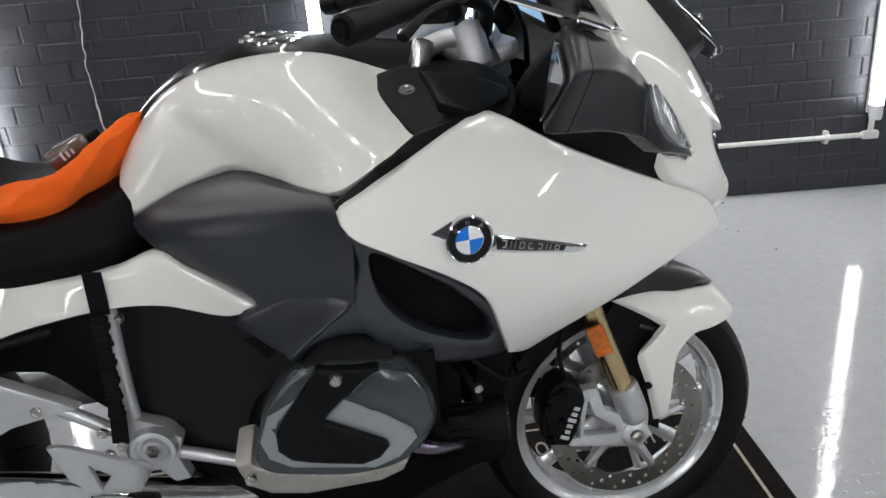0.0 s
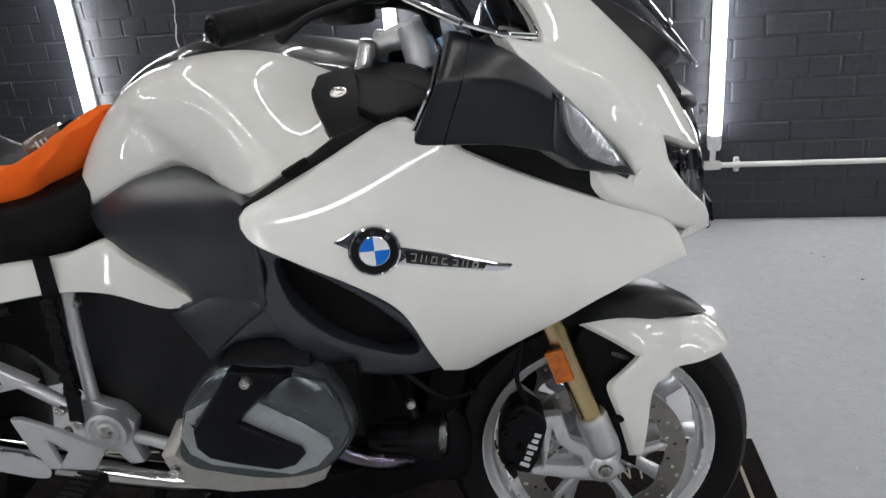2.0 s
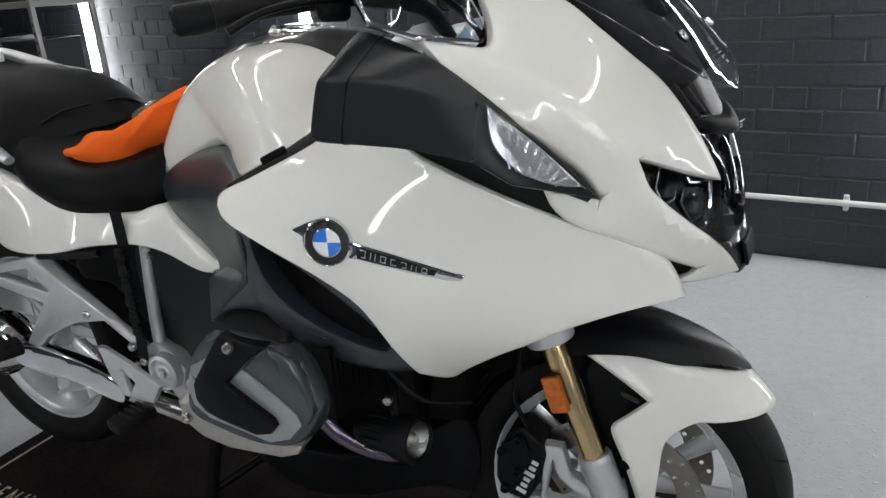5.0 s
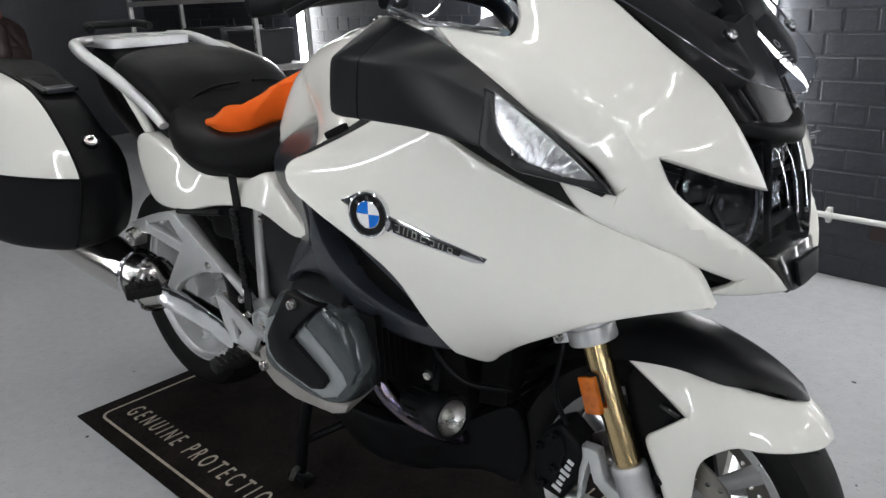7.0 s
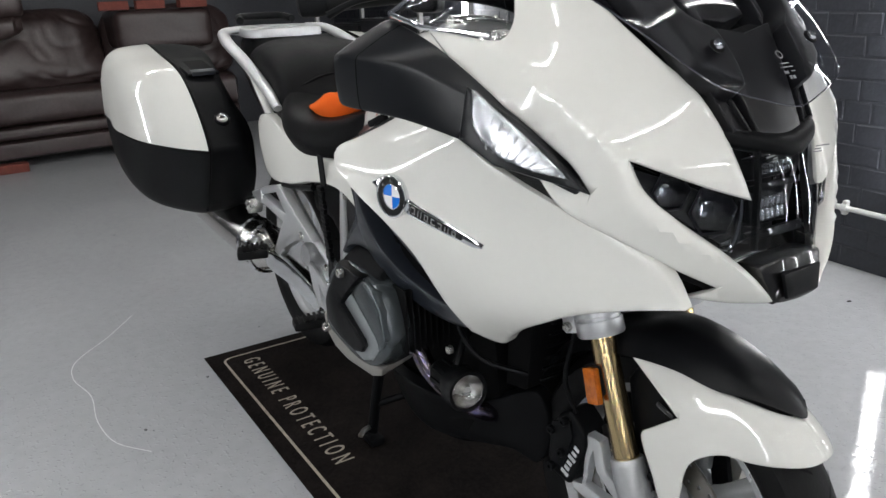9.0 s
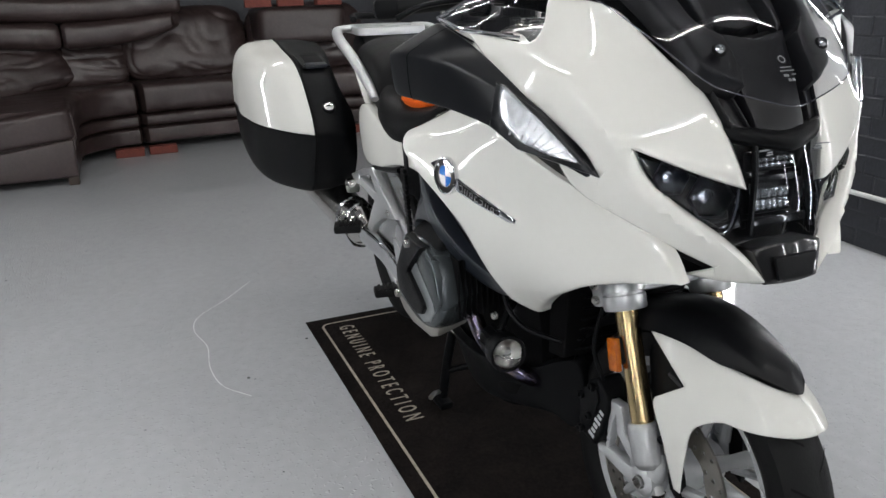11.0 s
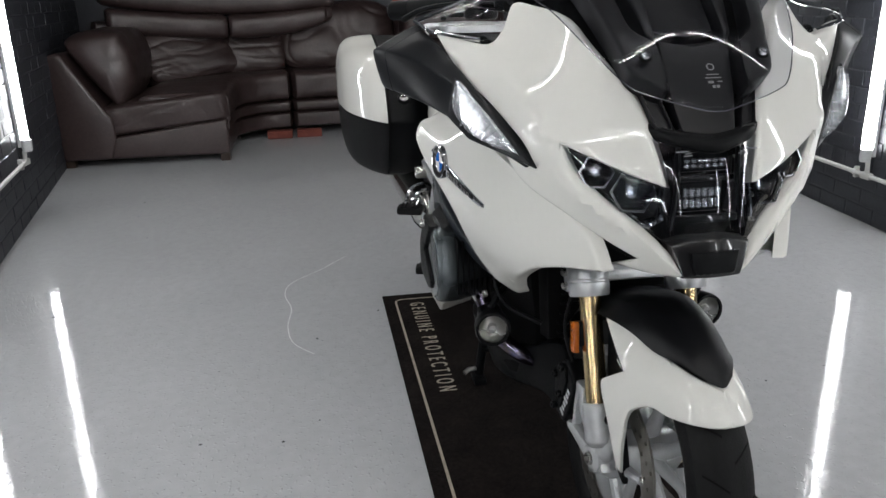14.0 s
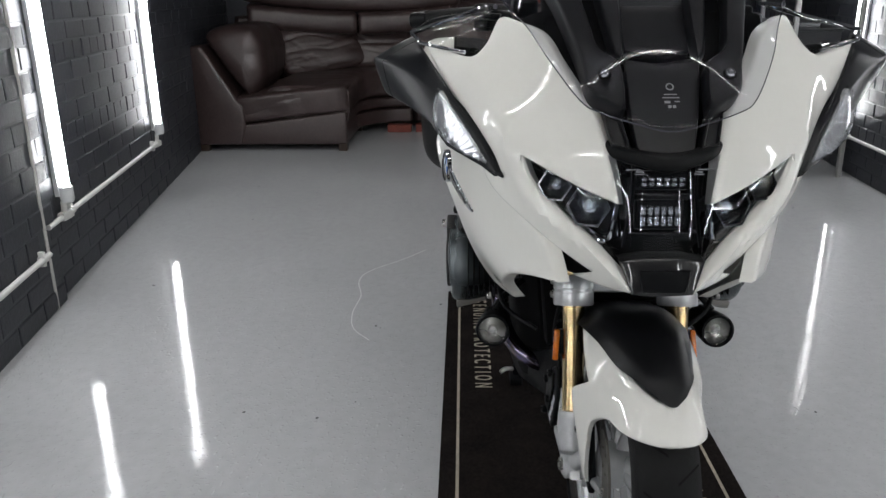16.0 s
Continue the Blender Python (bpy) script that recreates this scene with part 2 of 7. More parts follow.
def panel_mesh(outline, facing, inner=(), holes=(), step=0.016, rim=0.005, thick=0.012, off=0.0, skin=None, mirror=False, line_step=0.012):
    """A moulded panel: its outline and a few inner points shape a smooth skin with rounded rims and a returned edge."""
    from mathutils.geometry import delaunay_2d_cdt
    skin = skin or Skin(list(outline) + list(inner), facing)
    loops = [skin.flat(catmull(outline, line_step, True))] + [skin.flat(catmull(h, line_step, True)) for h in holes]
    pts, edges, start = [], [], 0
    for loop in loops:
        k = len(loop)
        pts += list(loop)
        edges += [(start + i, start + (i + 1) % k) for i in range(k)]
        start += k
    lo, hi = loops[0].min(0), loops[0].max(0)
    gx, gy = np.meshgrid(np.arange(lo[0], hi[0], step), np.arange(lo[1], hi[1], step * 0.87))
    gx[1::2] += step / 2
    g = np.c_[gx.ravel(), gy.ravel()]
    rings = []
    for loop in loops:
        d = np.roll(loop, -1, 0) - np.roll(loop, 1, 0)
        nn = np.c_[-d[:, 1], d[:, 0]] / (np.linalg.norm(d, axis=1)[:, None] + 1e-12)
        for s in (0.35, 1.0):
            rings += [loop + nn * rim * s, loop - nn * rim * s]
    rg = np.vstack(rings)
    keep_g = g[edge_distance(g, loops) > max(rim * 1.6, step * 0.45)]
    dr = edge_distance(rg, loops)
    rg = rg[dr > rim * 0.3]
    cand = np.vstack([rg, keep_g])
    ok = inside(loops[0], cand)
    for h in loops[1:]:
        ok &= ~inside(h, cand)
    cand = cand[ok]
    allp = pts + list(cand)
    v2, _, f2, _, _, _ = delaunay_2d_cdt([Vector(p) for p in allp], edges, [], 0, 1e-5)
    v2 = np.array([tuple(v) for v in v2])
    f2 = np.array([f for f in f2 if len(f) == 3])
    cen = v2[f2].mean(1)
    ok = inside(loops[0], cen)
    for h in loops[1:]:
        ok &= ~inside(h, cen)
    f2 = f2[ok]
    dist = edge_distance(v2, loops)
    drop = np.where(dist < rim, rim - np.sqrt(np.maximum(0, rim ** 2 - (rim - dist) ** 2)), 0)
    n = skin.base[2]
    verts = skin.lift(v2) + np.outer(off - drop, n)
    faces = [tuple(f) for f in f2]
    # returned edge
    count = {}
    for f in f2:
        for a, b in ((f[0], f[1]), (f[1], f[2]), (f[2], f[0])):
            count[(a, b)] = 1
    rimedges = [(a, b) for a, b in count if (b, a) not in count]
    back, verts = {}, list(verts)
    for a, b in rimedges:
        for i in (a, b):
            if i not in back:
                back[i] = len(verts)
                verts.append(verts[i] - n * thick)
        faces.append((b, a, back[a], back[b]))
    v = np.array(verts)
    if mirror:
        v[:, 1] *= -1
        faces = [f[::-1] for f in faces]
    return mesh_of(v, faces)


def panel(name, outline, facing, mat, parent, label="", sides=(False,), **kw):
    return [from_mesh(name, panel_mesh(outline, facing, mirror=s, **kw), mat, parent, label) for s in sides]


def surface(rows, per_u=5, per_v=5, closed_v=False, closed_u=False, mirror=False, caps=True):
    """A smooth sheet or body through rows of control points (each row the same number)."""
    lines = [catmull(r, per_v, closed_v) for r in rows]
    cols = len(lines[0])
    cross = [catmull([l[i] for l in lines], per_u, closed_u) for i in range(cols)]
    k = len(cross[0])
    verts = np.array([cross[j][i] for i in range(k) for j in range(cols)])
    faces = []
    for i in range(k if closed_u else k - 1):
        for j in range(cols if closed_v else cols - 1):
            a, b = i * cols + j, i * cols + (j + 1) % cols
            c, d = ((i + 1) % k) * cols + (j + 1) % cols, ((i + 1) % k) * cols + j
            faces.append((a, b, c, d))
    if closed_v and caps and not closed_u:
        faces.append(tuple(range(cols))[::-1])
        faces.append(tuple((k - 1) * cols + j for j in range(cols)))
    if mirror:
        verts = verts * np.array((1, -1, 1))
    return recalc(mesh_of(verts, faces))


def across(rows):
    """Rows from the middle outwards, made whole across the middle (y to -y)."""
    return [[(p[0], -p[1], p[2]) for p in r[:0:-1]] + list(r) for r in rows]


def both(rows):
    """Rows of a closed half section mirrored to the whole section (y to -y)."""
    return [list(r) + [(p[0], -p[1], p[2]) for p in r[::-1] if abs(p[1]) > 1e-5] for r in rows]


def tube_mesh(path, radius, per=6, sides=14, closed=False, flat=1.0):
    """A round bar along a smooth path; radius a number or one for each control point."""
    line = catmull(path, per, closed)
    k = len(line)
    r = [radius] * k if isinstance(radius, (int, float)) else list(np.interp(np.linspace(0, len(path) - 1, k), range(len(path)), radius))
    verts, faces = [], []
    t0 = line[1] - line[0]
    side = np.cross(t0, (0, 0, 1.0)) if abs(t0[2]) < 0.9 * np.linalg.norm(t0) else np.cross(t0, (0, 1.0, 0))
    for i in range(k):
        t = line[(i + 1) % k] - line[i - 1] if closed else line[min(i + 1, k - 1)] - line[max(i - 1, 0)]
        t = t / (np.linalg.norm(t) + 1e-12)
        side = side - t * (side @ t)
        side /= np.linalg.norm(side) + 1e-12
        up = np.cross(side, t)
        for j in range(sides):
            a = 2 * math.pi * j / sides
            verts.append(line[i] + r[i] * (math.cos(a) * side + flat * math.sin(a) * up))
    for i in range(k if closed else k - 1):
        for j in range(sides):
            a, b = i * sides + j, i * sides + (j + 1) % sides
            c, d = ((i + 1) % k) * sides + (j + 1) % sides, ((i + 1) % k) * sides + j
            faces.append((a, b, c, d))
    if not closed:
        faces += [tuple(range(sides)), tuple((k - 1) * sides + j for j in range(sides))[::-1]]
    return recalc(mesh_of(verts, faces))


def bar(name, path, radius, mat, parent, label="", **kw):
    return from_mesh(name, tube_mesh(path, radius, **kw), mat, parent, label)


def lathe_mesh(profile, sides=48, axis="Y", closed=False):
    """A turned shape: profile of (radius, along) round an axis."""
    verts, faces, k = [], [], len(profile)
    for i in range(sides):
        a = 2 * math.pi * i / sides
        for r, h in profile:
            c, s = r * math.cos(a), r * math.sin(a)
            verts.append({"Y": (c, h, s), "Z": (c, s, h), "X": (h, c, s)}[axis])
    for i in range(sides):
        n = (i + 1) % sides
        for j in range(k if closed else k - 1):
            faces.append((i * k + j, i * k + (j + 1) % k, n * k + (j + 1) % k, n * k + j))
    return recalc(mesh_of(verts, faces))


def turned(name, profile, mat, parent, at=(0, 0, 0), aim=None, label="", sides=32, **kw):
    """A turned shape about its own z, standing at a place and aimed along a direction."""
    m = Matrix.Translation(at)
    if aim is not None:
        m = m @ Vector(aim).to_track_quat("Z", "Y").to_matrix().to_4x4()
    return from_mesh(name, lathe_mesh(profile, sides, "Z", **kw), mat, parent, label, m=m)


def block(size, bevel=0.01, seg=2, m=None):
    bm = bmesh.new()
    bmesh.ops.create_cube(bm, size=1)
    bmesh.ops.scale(bm, vec=size, verts=bm.verts)
    if bevel:
        bmesh.ops.bevel(bm, geom=bm.edges[:], offset=bevel, segments=seg, affect="EDGES", profile=0.6)
    if m is not None:
        bm.transform(m)
    return bm


def prism(outline, depth, bevel=0.004, axis="y", y=0.0, seg=2):
    """A plate of a given side outline (x, z), from y outwards by depth, with rounded edges."""
    bm = bmesh.new()
    vs = [bm.verts.new((p[0], y, p[1])) for p in outline]
    f = bm.faces.new(vs)
    ext = bmesh.ops.extrude_face_region(bm, geom=[f])
    bmesh.ops.translate(bm, vec=(0, depth, 0), verts=[v for v in ext["geom"] if isinstance(v, bmesh.types.BMVert)])
    bmesh.ops.recalc_face_normals(bm, faces=bm.faces)
    if bevel:
        bmesh.ops.bevel(bm, geom=bm.edges[:], offset=bevel, segments=seg, affect="EDGES", profile=0.6, clamp_overlap=True)
    return bm


def bolt(name, at, aim, parent, r=0.006, mat=None, h=0.004):
    return turned(name, [(0, h * 0.45), (r * 0.45, h * 0.45), (r * 0.5, h), (r * 0.85, h), (r, h * 0.6), (r, -0.004)], mat or STEEL, parent, at, aim, sides=14)


BOTH = (False, True)

# ---------------------------------------------------------------- the room
FLOOR = material("grey_epoxy_floor", (0.468, 0.478, 0.491), 0.034, coat=0.0, vary=0.07, scale=1.3, fine=25, bump=0.15, bump_scale=45, rough_vary=0.02, spec=0.30)
BRICK = material("dark_painted_brick", (0.029, 0.0315, 0.040), 0.5, vary=0.3, scale=5, fine=60, bump=0.7, bump_scale=60, rough_vary=0.1)
MORTAR = material("dark_painted_mortar", (0.034, 0.037, 0.045), 0.45, vary=0.2, bump=0.5, bump_scale=90)
CEILING = material("dark_ceiling_paint", (0.05, 0.052, 0.058), 0.7, vary=0.1)
WORN_BRICK = material("worn_red_brick", (0.075, 0.036, 0.030), 0.8, vary=0.3, scale=20, second=(0.03, 0.03, 0.034), bump=0.5, bump_scale=150)
BARE_BRICK = material("bare_red_brick", (0.16, 0.038, 0.026), 0.8, vary=0.25, scale=30, bump=0.5, bump_scale=150)
CONDUIT = material("white_conduit", (0.72, 0.72, 0.70), 0.4, vary=0.06, scale=20)
TUBE_GLOW = glow("lit_diffuser", (0.97, 0.985, 1.0), TUBE_POWER)
CEILING_GLOW = glow("lit_ceiling_diffuser", (1.0, 0.985, 0.965), CEILING_POWER)
CAP = material("white_lamp_cap", (0.7, 0.71, 0.72), 0.4, vary=0.05)
PLASTER = material("pale_plaster_edge", (0.55, 0.54, 0.52), 0.7, vary=0.2, bump=0.5, bump_scale=60)
SCRATCH = material("pale_scratch", (0.72, 0.73, 0.73), 0.4, vary=0.1)
SPECK = material("dark_dirt", (0.03, 0.03, 0.03), 0.8, vary=0.3)

# the floor's gloss is broken by fine dull speckles
nodes, links = FLOOR.node_tree.nodes, FLOOR.node_tree.links
speck_co, speck_noise, speck_range = nodes.new("ShaderNodeTexCoord"), nodes.new("ShaderNodeTexNoise"), nodes.new("ShaderNodeMapRange")
speck_noise.inputs["Scale"].default_value, speck_noise.inputs["Detail"].default_value = 60, 6
speck_range.inputs["From Min"].default_value, speck_range.inputs["From Max"].default_value = 0.46, 0.62
speck_range.inputs["To Min"].default_value, speck_range.inputs["To Max"].default_value = 0.022, 0.085
links.new(speck_co.outputs["Object"], speck_noise.inputs["Vector"])
links.new(speck_noise.outputs["Fac"], speck_range.inputs["Value"])
links.new(speck_range.outputs["Result"], nodes["Principled BSDF"].inputs["Roughness"])

# sparse small pits that glint beside the lamps' reflections
pit_noise, pit_range, pit_bump = nodes.new("ShaderNodeTexNoise"), nodes.new("ShaderNodeMapRange"), nodes.new("ShaderNodeBump")
pit_noise.inputs["Scale"].default_value, pit_noise.inputs["Detail"].default_value = 85, 0.6
pit_range.inputs["From Min"].default_value, pit_range.inputs["From Max"].default_value = 0.625, 0.77
pit_bump.inputs["Strength"].default_value, pit_bump.inputs["Distance"].default_value = 0.9, 0.0014
links.new(speck_co.outputs["Object"], pit_noise.inputs["Vector"])
links.new(pit_noise.outputs["Fac"], pit_range.inputs["Value"])
links.new(pit_range.outputs["Result"], pit_bump.inputs["Height"])
links.new(nodes["Principled BSDF"].inputs["Normal"].links[0].from_socket, pit_bump.inputs["Normal"])
links.new(pit_bump.outputs["Normal"], nodes["Principled BSDF"].inputs["Normal"])

EAST, WEST, HIGH = 4.7, -6.75, 2.75


def north(x):
    return 2.02 - 0.075 * x


def south(x):
    return -2.06 + 0.14 * (x + 2.06)


def pier(x):
    return south(x) + 0.025


PIER_FROM = -1.50


def slab(name, corners, label, category, mat, low, high):
    bm = bmesh.new()
    a = [bm.verts.new((x, y, low)) for x, y in corners]
    b = [bm.verts.new((x, y, high)) for x, y in corners]
    bm.faces.new(a[::-1])
    bm.faces.new(b)
    k = len(corners)
    for i in range(k):
        bm.faces.new((a[i], a[(i + 1) % k], b[(i + 1) % k], b[i]))
    bmesh.ops.recalc_face_normals(bm, faces=bm.faces)
    return tagged(part(name, bm, mat, smooth=False), label, category, kind="structure")


floor = slab("floor", [(WEST - 0.3, south(WEST) - 0.3), (EAST + 0.3, south(EAST) - 0.3), (EAST + 0.3, north(EAST) + 0.3), (WEST - 0.3, north(WEST) + 0.3)],
             "glossy light grey epoxy painted concrete floor", "floor", FLOOR, -0.12, 0.0)
slab("ceiling", [(WEST - 0.3, south(WEST) - 0.3), (EAST + 0.3, south(EAST) - 0.3), (EAST + 0.3, north(EAST) + 0.3), (WEST - 0.3, north(WEST) + 0.3)],
     "plain dark painted ceiling", "ceiling", CEILING, HIGH, HIGH + 0.12)
FACE = 0.003  # how far bricks stand out of the mortar bed
wall_north = slab("wall_north", [(WEST, north(WEST) + FACE), (EAST, north(EAST) + FACE), (EAST, north(EAST) + 0.25), (WEST, north(WEST) + 0.25)],
                  "dark grey gloss painted brick wall", "wall", MORTAR, 0.0, HIGH)
wall_south = slab("wall_south", [(WEST, south(WEST) - FACE), (WEST, south(WEST) - 0.25), (EAST, south(EAST) - 0.25), (EAST, south(EAST) - FACE)],
                  "dark grey gloss painted brick wall", "wall", MORTAR, 0.0, HIGH)
wall_pier = slab("wall_pier", [(PIER_FROM, south(PIER_FROM)), (EAST, south(EAST)), (EAST, pier(EAST) - FACE), (PIER_FROM, pier(PIER_FROM) - FACE)],
                 "dark painted brick wall standing proud", "wall", MORTAR, 0.0, HIGH)
slab("trim", [(PIER_FROM - 0.006, pier(PIER_FROM) - 0.035), (PIER_FROM + 0.012, pier(PIER_FROM) - 0.035), (PIER_FROM + 0.012, pier(PIER_FROM) + 0.003), (PIER_FROM - 0.006, pier(PIER_FROM) + 0.003)],
     "chipped pale plaster edge of the wall", "trim", PLASTER, 0.0, HIGH)
slab("wall_west", [(WEST, south(WEST)), (WEST, north(WEST)), (WEST - 0.25, north(WEST)), (WEST - 0.25, south(WEST))], "dark painted back wall", "wall", BRICK, 0.0, HIGH)
slab("wall_east", [(EAST, south(EAST)), (EAST + 0.25, south(EAST)), (EAST + 0.25, north(EAST)), (EAST, north(EAST))], "dark painted front wall", "wall", BRICK, 0.0, HIGH)


def wall_light(x, wall, side, r=0.026, foot=0.36, stub=0.1):
    """A vertical batten lamp on a wall, on a stub of conduit."""
    y = wall(x) - side * 0.045
    lamp = thing("wall_light", "long white vertical tube light on the painted brick wall", "wall light", "tube lights on the walls", m=pose(x, y, foot))
    from_mesh("diffuser", tube_mesh([(0, 0, 0.055), (0, 0, 0.5), (0, 0, 1.2), (0, 0, 1.56)], r, per=2, sides=16), TUBE_GLOW, lamp, "lit white tube diffuser")
    for z in (0.035, 1.595):
        turned("end_cap", [(0, -0.035), (0.024, -0.035), (0.028, -0.02), (0.028, 0.03), (0, 0.035)], CAP, lamp, (0, 0, z), sides=16)
    part("back_plate", block((0.05, 0.02, 1.58), 0.004, m=pose(0, side * 0.03, 0.815)), CAP, lamp)
    bar("stub", [(0, side * 0.02, 0.0), (0, side * 0.022, -stub / 2), (0, side * 0.025, -stub)], 0.012, CONDUIT, lamp, sides=10)
    return lamp


# the easternmost lamp of each wall is unseen, added to brighten the nose
NORTH_LIGHTS = (2.95, 1.69, 0.622, -0.70, -2.20, -3.98)
SOUTH_LIGHTS = (-3.35, -1.73, -0.45, 0.75, 1.95, 3.15)
for x in NORTH_LIGHTS:
    wall_light(x, north, 1, foot=0.325, stub=0.07)
for x in SOUTH_LIGHTS:
    wall_light(x, south if x < PIER_FROM else pier, -1, 0.017 if x < PIER_FROM else 0.021, 0.39 if x < PIER_FROM else 0.36, 0.06 if x < PIER_FROM else 0.1)


def ceiling_light(x, y):
    lamp = thing("ceiling_light", "long white tube light under the dark ceiling", "ceiling light", "tube lights under the ceiling", m=pose(x, y, HIGH - 0.05))
    from_mesh("diffuser", tube_mesh([(0, -0.52, 0), (0, -0.3, 0), (0, 0.3, 0), (0, 0.52, 0)], 0.0095, per=2, sides=16), CEILING_GLOW, lamp, "lit white tube diffuser")
    for s in (-1, 1):
        turned("end_cap", [(0, -0.03), (0.028, -0.03), (0.028, 0.03), (0, 0.03)], CAP, lamp, (0, s * 0.55, 0), (0, 1, 0), sides=16)
    part("back_plate", block((0.05, 1.1, 0.02), 0.004, m=pose(0, 0, 0.035)), CAP, lamp)


for x in (3.5, 2.0, 0.6, -0.8, -2.2, -3.6):
    for y in (-1.2, 0.0, 1.2):
        ceiling_light(x, y)


def conduit(x0, x1, wall, side, clips, z=0.25):
    run = thing("conduit", "white painted electrical conduit along the brick wall", "conduit", "conduits on the walls")
    pts = [(x0 + (x1 - x0) * i / 6, wall(x0 + (x1 - x0) * i / 6) - side * 0.02, z) for i in range(7)]
    bar("pipe", pts, 0.0115, CONDUIT, run, sides=10, per=2)
    for x in clips:
        y = wall(x) - side * 0.018
        from_mesh("clip", tube_mesh([(x - 0.012, y, z), (x + 0.012, y, z)], 0.017, per=1, sides=12), CONDUIT, run)
        part("clip_base", block((0.02, 0.03, 0.06), 0.006, m=pose(x, y + side * 0.008, z)), CONDUIT, run)
    for x in NORTH_LIGHTS if wall is north else SOUTH_LIGHTS:
        if x0 <= x <= x1:
            part("tee_box", block((0.07, 0.032, 0.036), 0.008, m=pose(x, wall(x) - side * 0.022, z)), CONDUIT, run)
    return run


conduit(-5.9, 1.70, north, 1, (-4.2, -3.2, -2.3, -1.85, -0.95, -0.4, 0.32, 0.72, 1.5))
conduit(-3.35, -1.55, south, -1, (-3.27, -1.82), 0.33)
conduit(-1.46, 2.6, pier, -1, (-1.4, -0.4, 0.6))

# a pale crack with crumbled paint down the wall, and a patch of bare bricks
crack = thing("wall_crack", "thin pale crack running down the painted brick wall", "crack", kind="stuff")
rc = random.Random(5)
for (x0, z0), (x1, z1), w in (((-1.660, 1.75), (-1.675, 1.11), 0.0016), ((-1.675, 1.11), (-1.690, 0.97), 0.0020), ((-1.690, 0.97), (-1.713, 0.81), 0.0022), ((-1.713, 0.81), (-1.708, 0.66), 0.0026), ((-1.708, 0.66), (-1.696, 0.50), 0.0045)):
    line = [(x0 + (x1 - x0) * u / 5 + rc.uniform(-0.005, 0.005) * (0 < u < 5), north(x0 + (x1 - x0) * u / 5) - 0.0045, z0 + (z1 - z0) * u / 5) for u in range(6)]
    bar("crack_line", line, [w * rc.uniform(0.6, 1.4) for u in range(6)], PLASTER, crack, sides=6, per=3)

# ---------------------------------------------------------------- the motorcycle
bike = thing("touring_motorcycle", "white and black touring motorcycle on its centre stand on the mat", "motorcycle")

# ---- white side fairings
FAIR = [(-0.495, -0.379, 0.901), (-0.459, -0.350, 0.921), (-0.381, -0.314, 0.959), (-0.306, -0.302, 0.999), (-0.284, -0.301, 1.007), (-0.262, -0.306, 1.001),
        (-0.190, -0.323, 0.960), (-0.089, -0.289, 0.904), (0.025, -0.224, 0.842), (0.080, -0.195, 0.811), (0.097, -0.183, 0.793), (0.108, -0.174, 0.773), (0.121, -0.165, 0.739, 1),
        (0.085, -0.184, 0.733), (0.045, -0.208, 0.724), (0.005, -0.235, 0.711), (-0.030, -0.245, 0.697), (-0.070, -0.244, 0.676), (-0.133, -0.235, 0.641), (-0.190, -0.223, 0.600), (-0.224, -0.214, 0.573), (-0.262, -0.252, 0.593, 1), (-0.276, -0.288, 0.650),
        (-0.303, -0.337, 0.738), (-0.352, -0.360, 0.787), (-0.427, -0.373, 0.836), (-0.486, -0.383, 0.877)]
FAIR_IN = [(-0.324, -0.354, 0.843), (-0.138, -0.294, 0.790), (-0.290, -0.338, 0.925), (-0.200, -0.326, 0.870), (0.0, -0.235, 0.780), (-0.220, -0.302, 0.700), (-0.400, -0.366, 0.880)]
fair_skin = TautSkin(FAIR + FAIR_IN, (0.2, -1, 0))
panel("side_fairing", FAIR, None, WHITE, bike, "glossy white side fairing", sides=BOTH, skin=fair_skin, thick=0.02, rim=0.005)

# ---- white nose cowls
COWL_OUT = [(-0.139, -0.396, 1.118, 1), (-0.115, -0.354, 1.104), (-0.089, -0.309, 1.096)]
COWL_IN = [(-0.096, -0.283, 1.115), (-0.119, -0.254, 1.160), (-0.085, -0.228, 1.156), (-0.031, -0.200, 1.143), (0.005, -0.164, 1.098), (0.036, -0.132, 1.057), (0.058, -0.122, 1.040), (0.086, -0.116, 1.018),
           (0.113, -0.095, 0.966), (0.138, -0.084, 0.912), (0.149, -0.080, 0.884, 1)]
COWL_EYE = [(0.128, -0.130, 0.902), (0.100, -0.192, 0.929), (0.074, -0.230, 0.947, 1), (0.083, -0.210, 0.906), (0.099, -0.172, 0.868), (0.136, -0.097, 0.806), (0.158, -0.068, 0.773)]
COWL_LOW = [(0.178, -0.047, 0.739, 1), (0.134, -0.093, 0.737), (0.098, -0.143, 0.747, 1), (0.125, -0.105, 0.760, 1), (0.096, -0.150, 0.786), (0.056, -0.215, 0.829), (0.006, -0.266, 0.866), (-0.013, -0.279, 0.885), (-0.032, -0.292, 0.920, 1),
            (0.029, -0.253, 0.899, 1), (0.010, -0.266, 0.933), (-0.019, -0.285, 0.963), (-0.054, -0.318, 1.003), (-0.087, -0.357, 1.040)]
COWL_RIDGE = [(-0.125, -0.330, 1.112), (-0.085, -0.310, 1.090), (-0.050, -0.300, 1.060), (-0.001, -0.276, 1.022), (0.049, -0.248, 0.949), (0.078, -0.232, 0.892), (0.097, -0.207, 0.862), (0.146, -0.122, 0.812), (0.170, -0.082, 0.775), (0.178, -0.047, 0.739)]
COWL = COWL_OUT + COWL_IN + COWL_EYE + COWL_LOW
COWL_BROW = [(0.000, -0.290, 0.985), (0.040, -0.255, 0.966), (0.078, -0.226, 0.940), (0.116, -0.150, 0.886), (0.150, -0.080, 0.850), (0.180, -0.030, 0.820)]
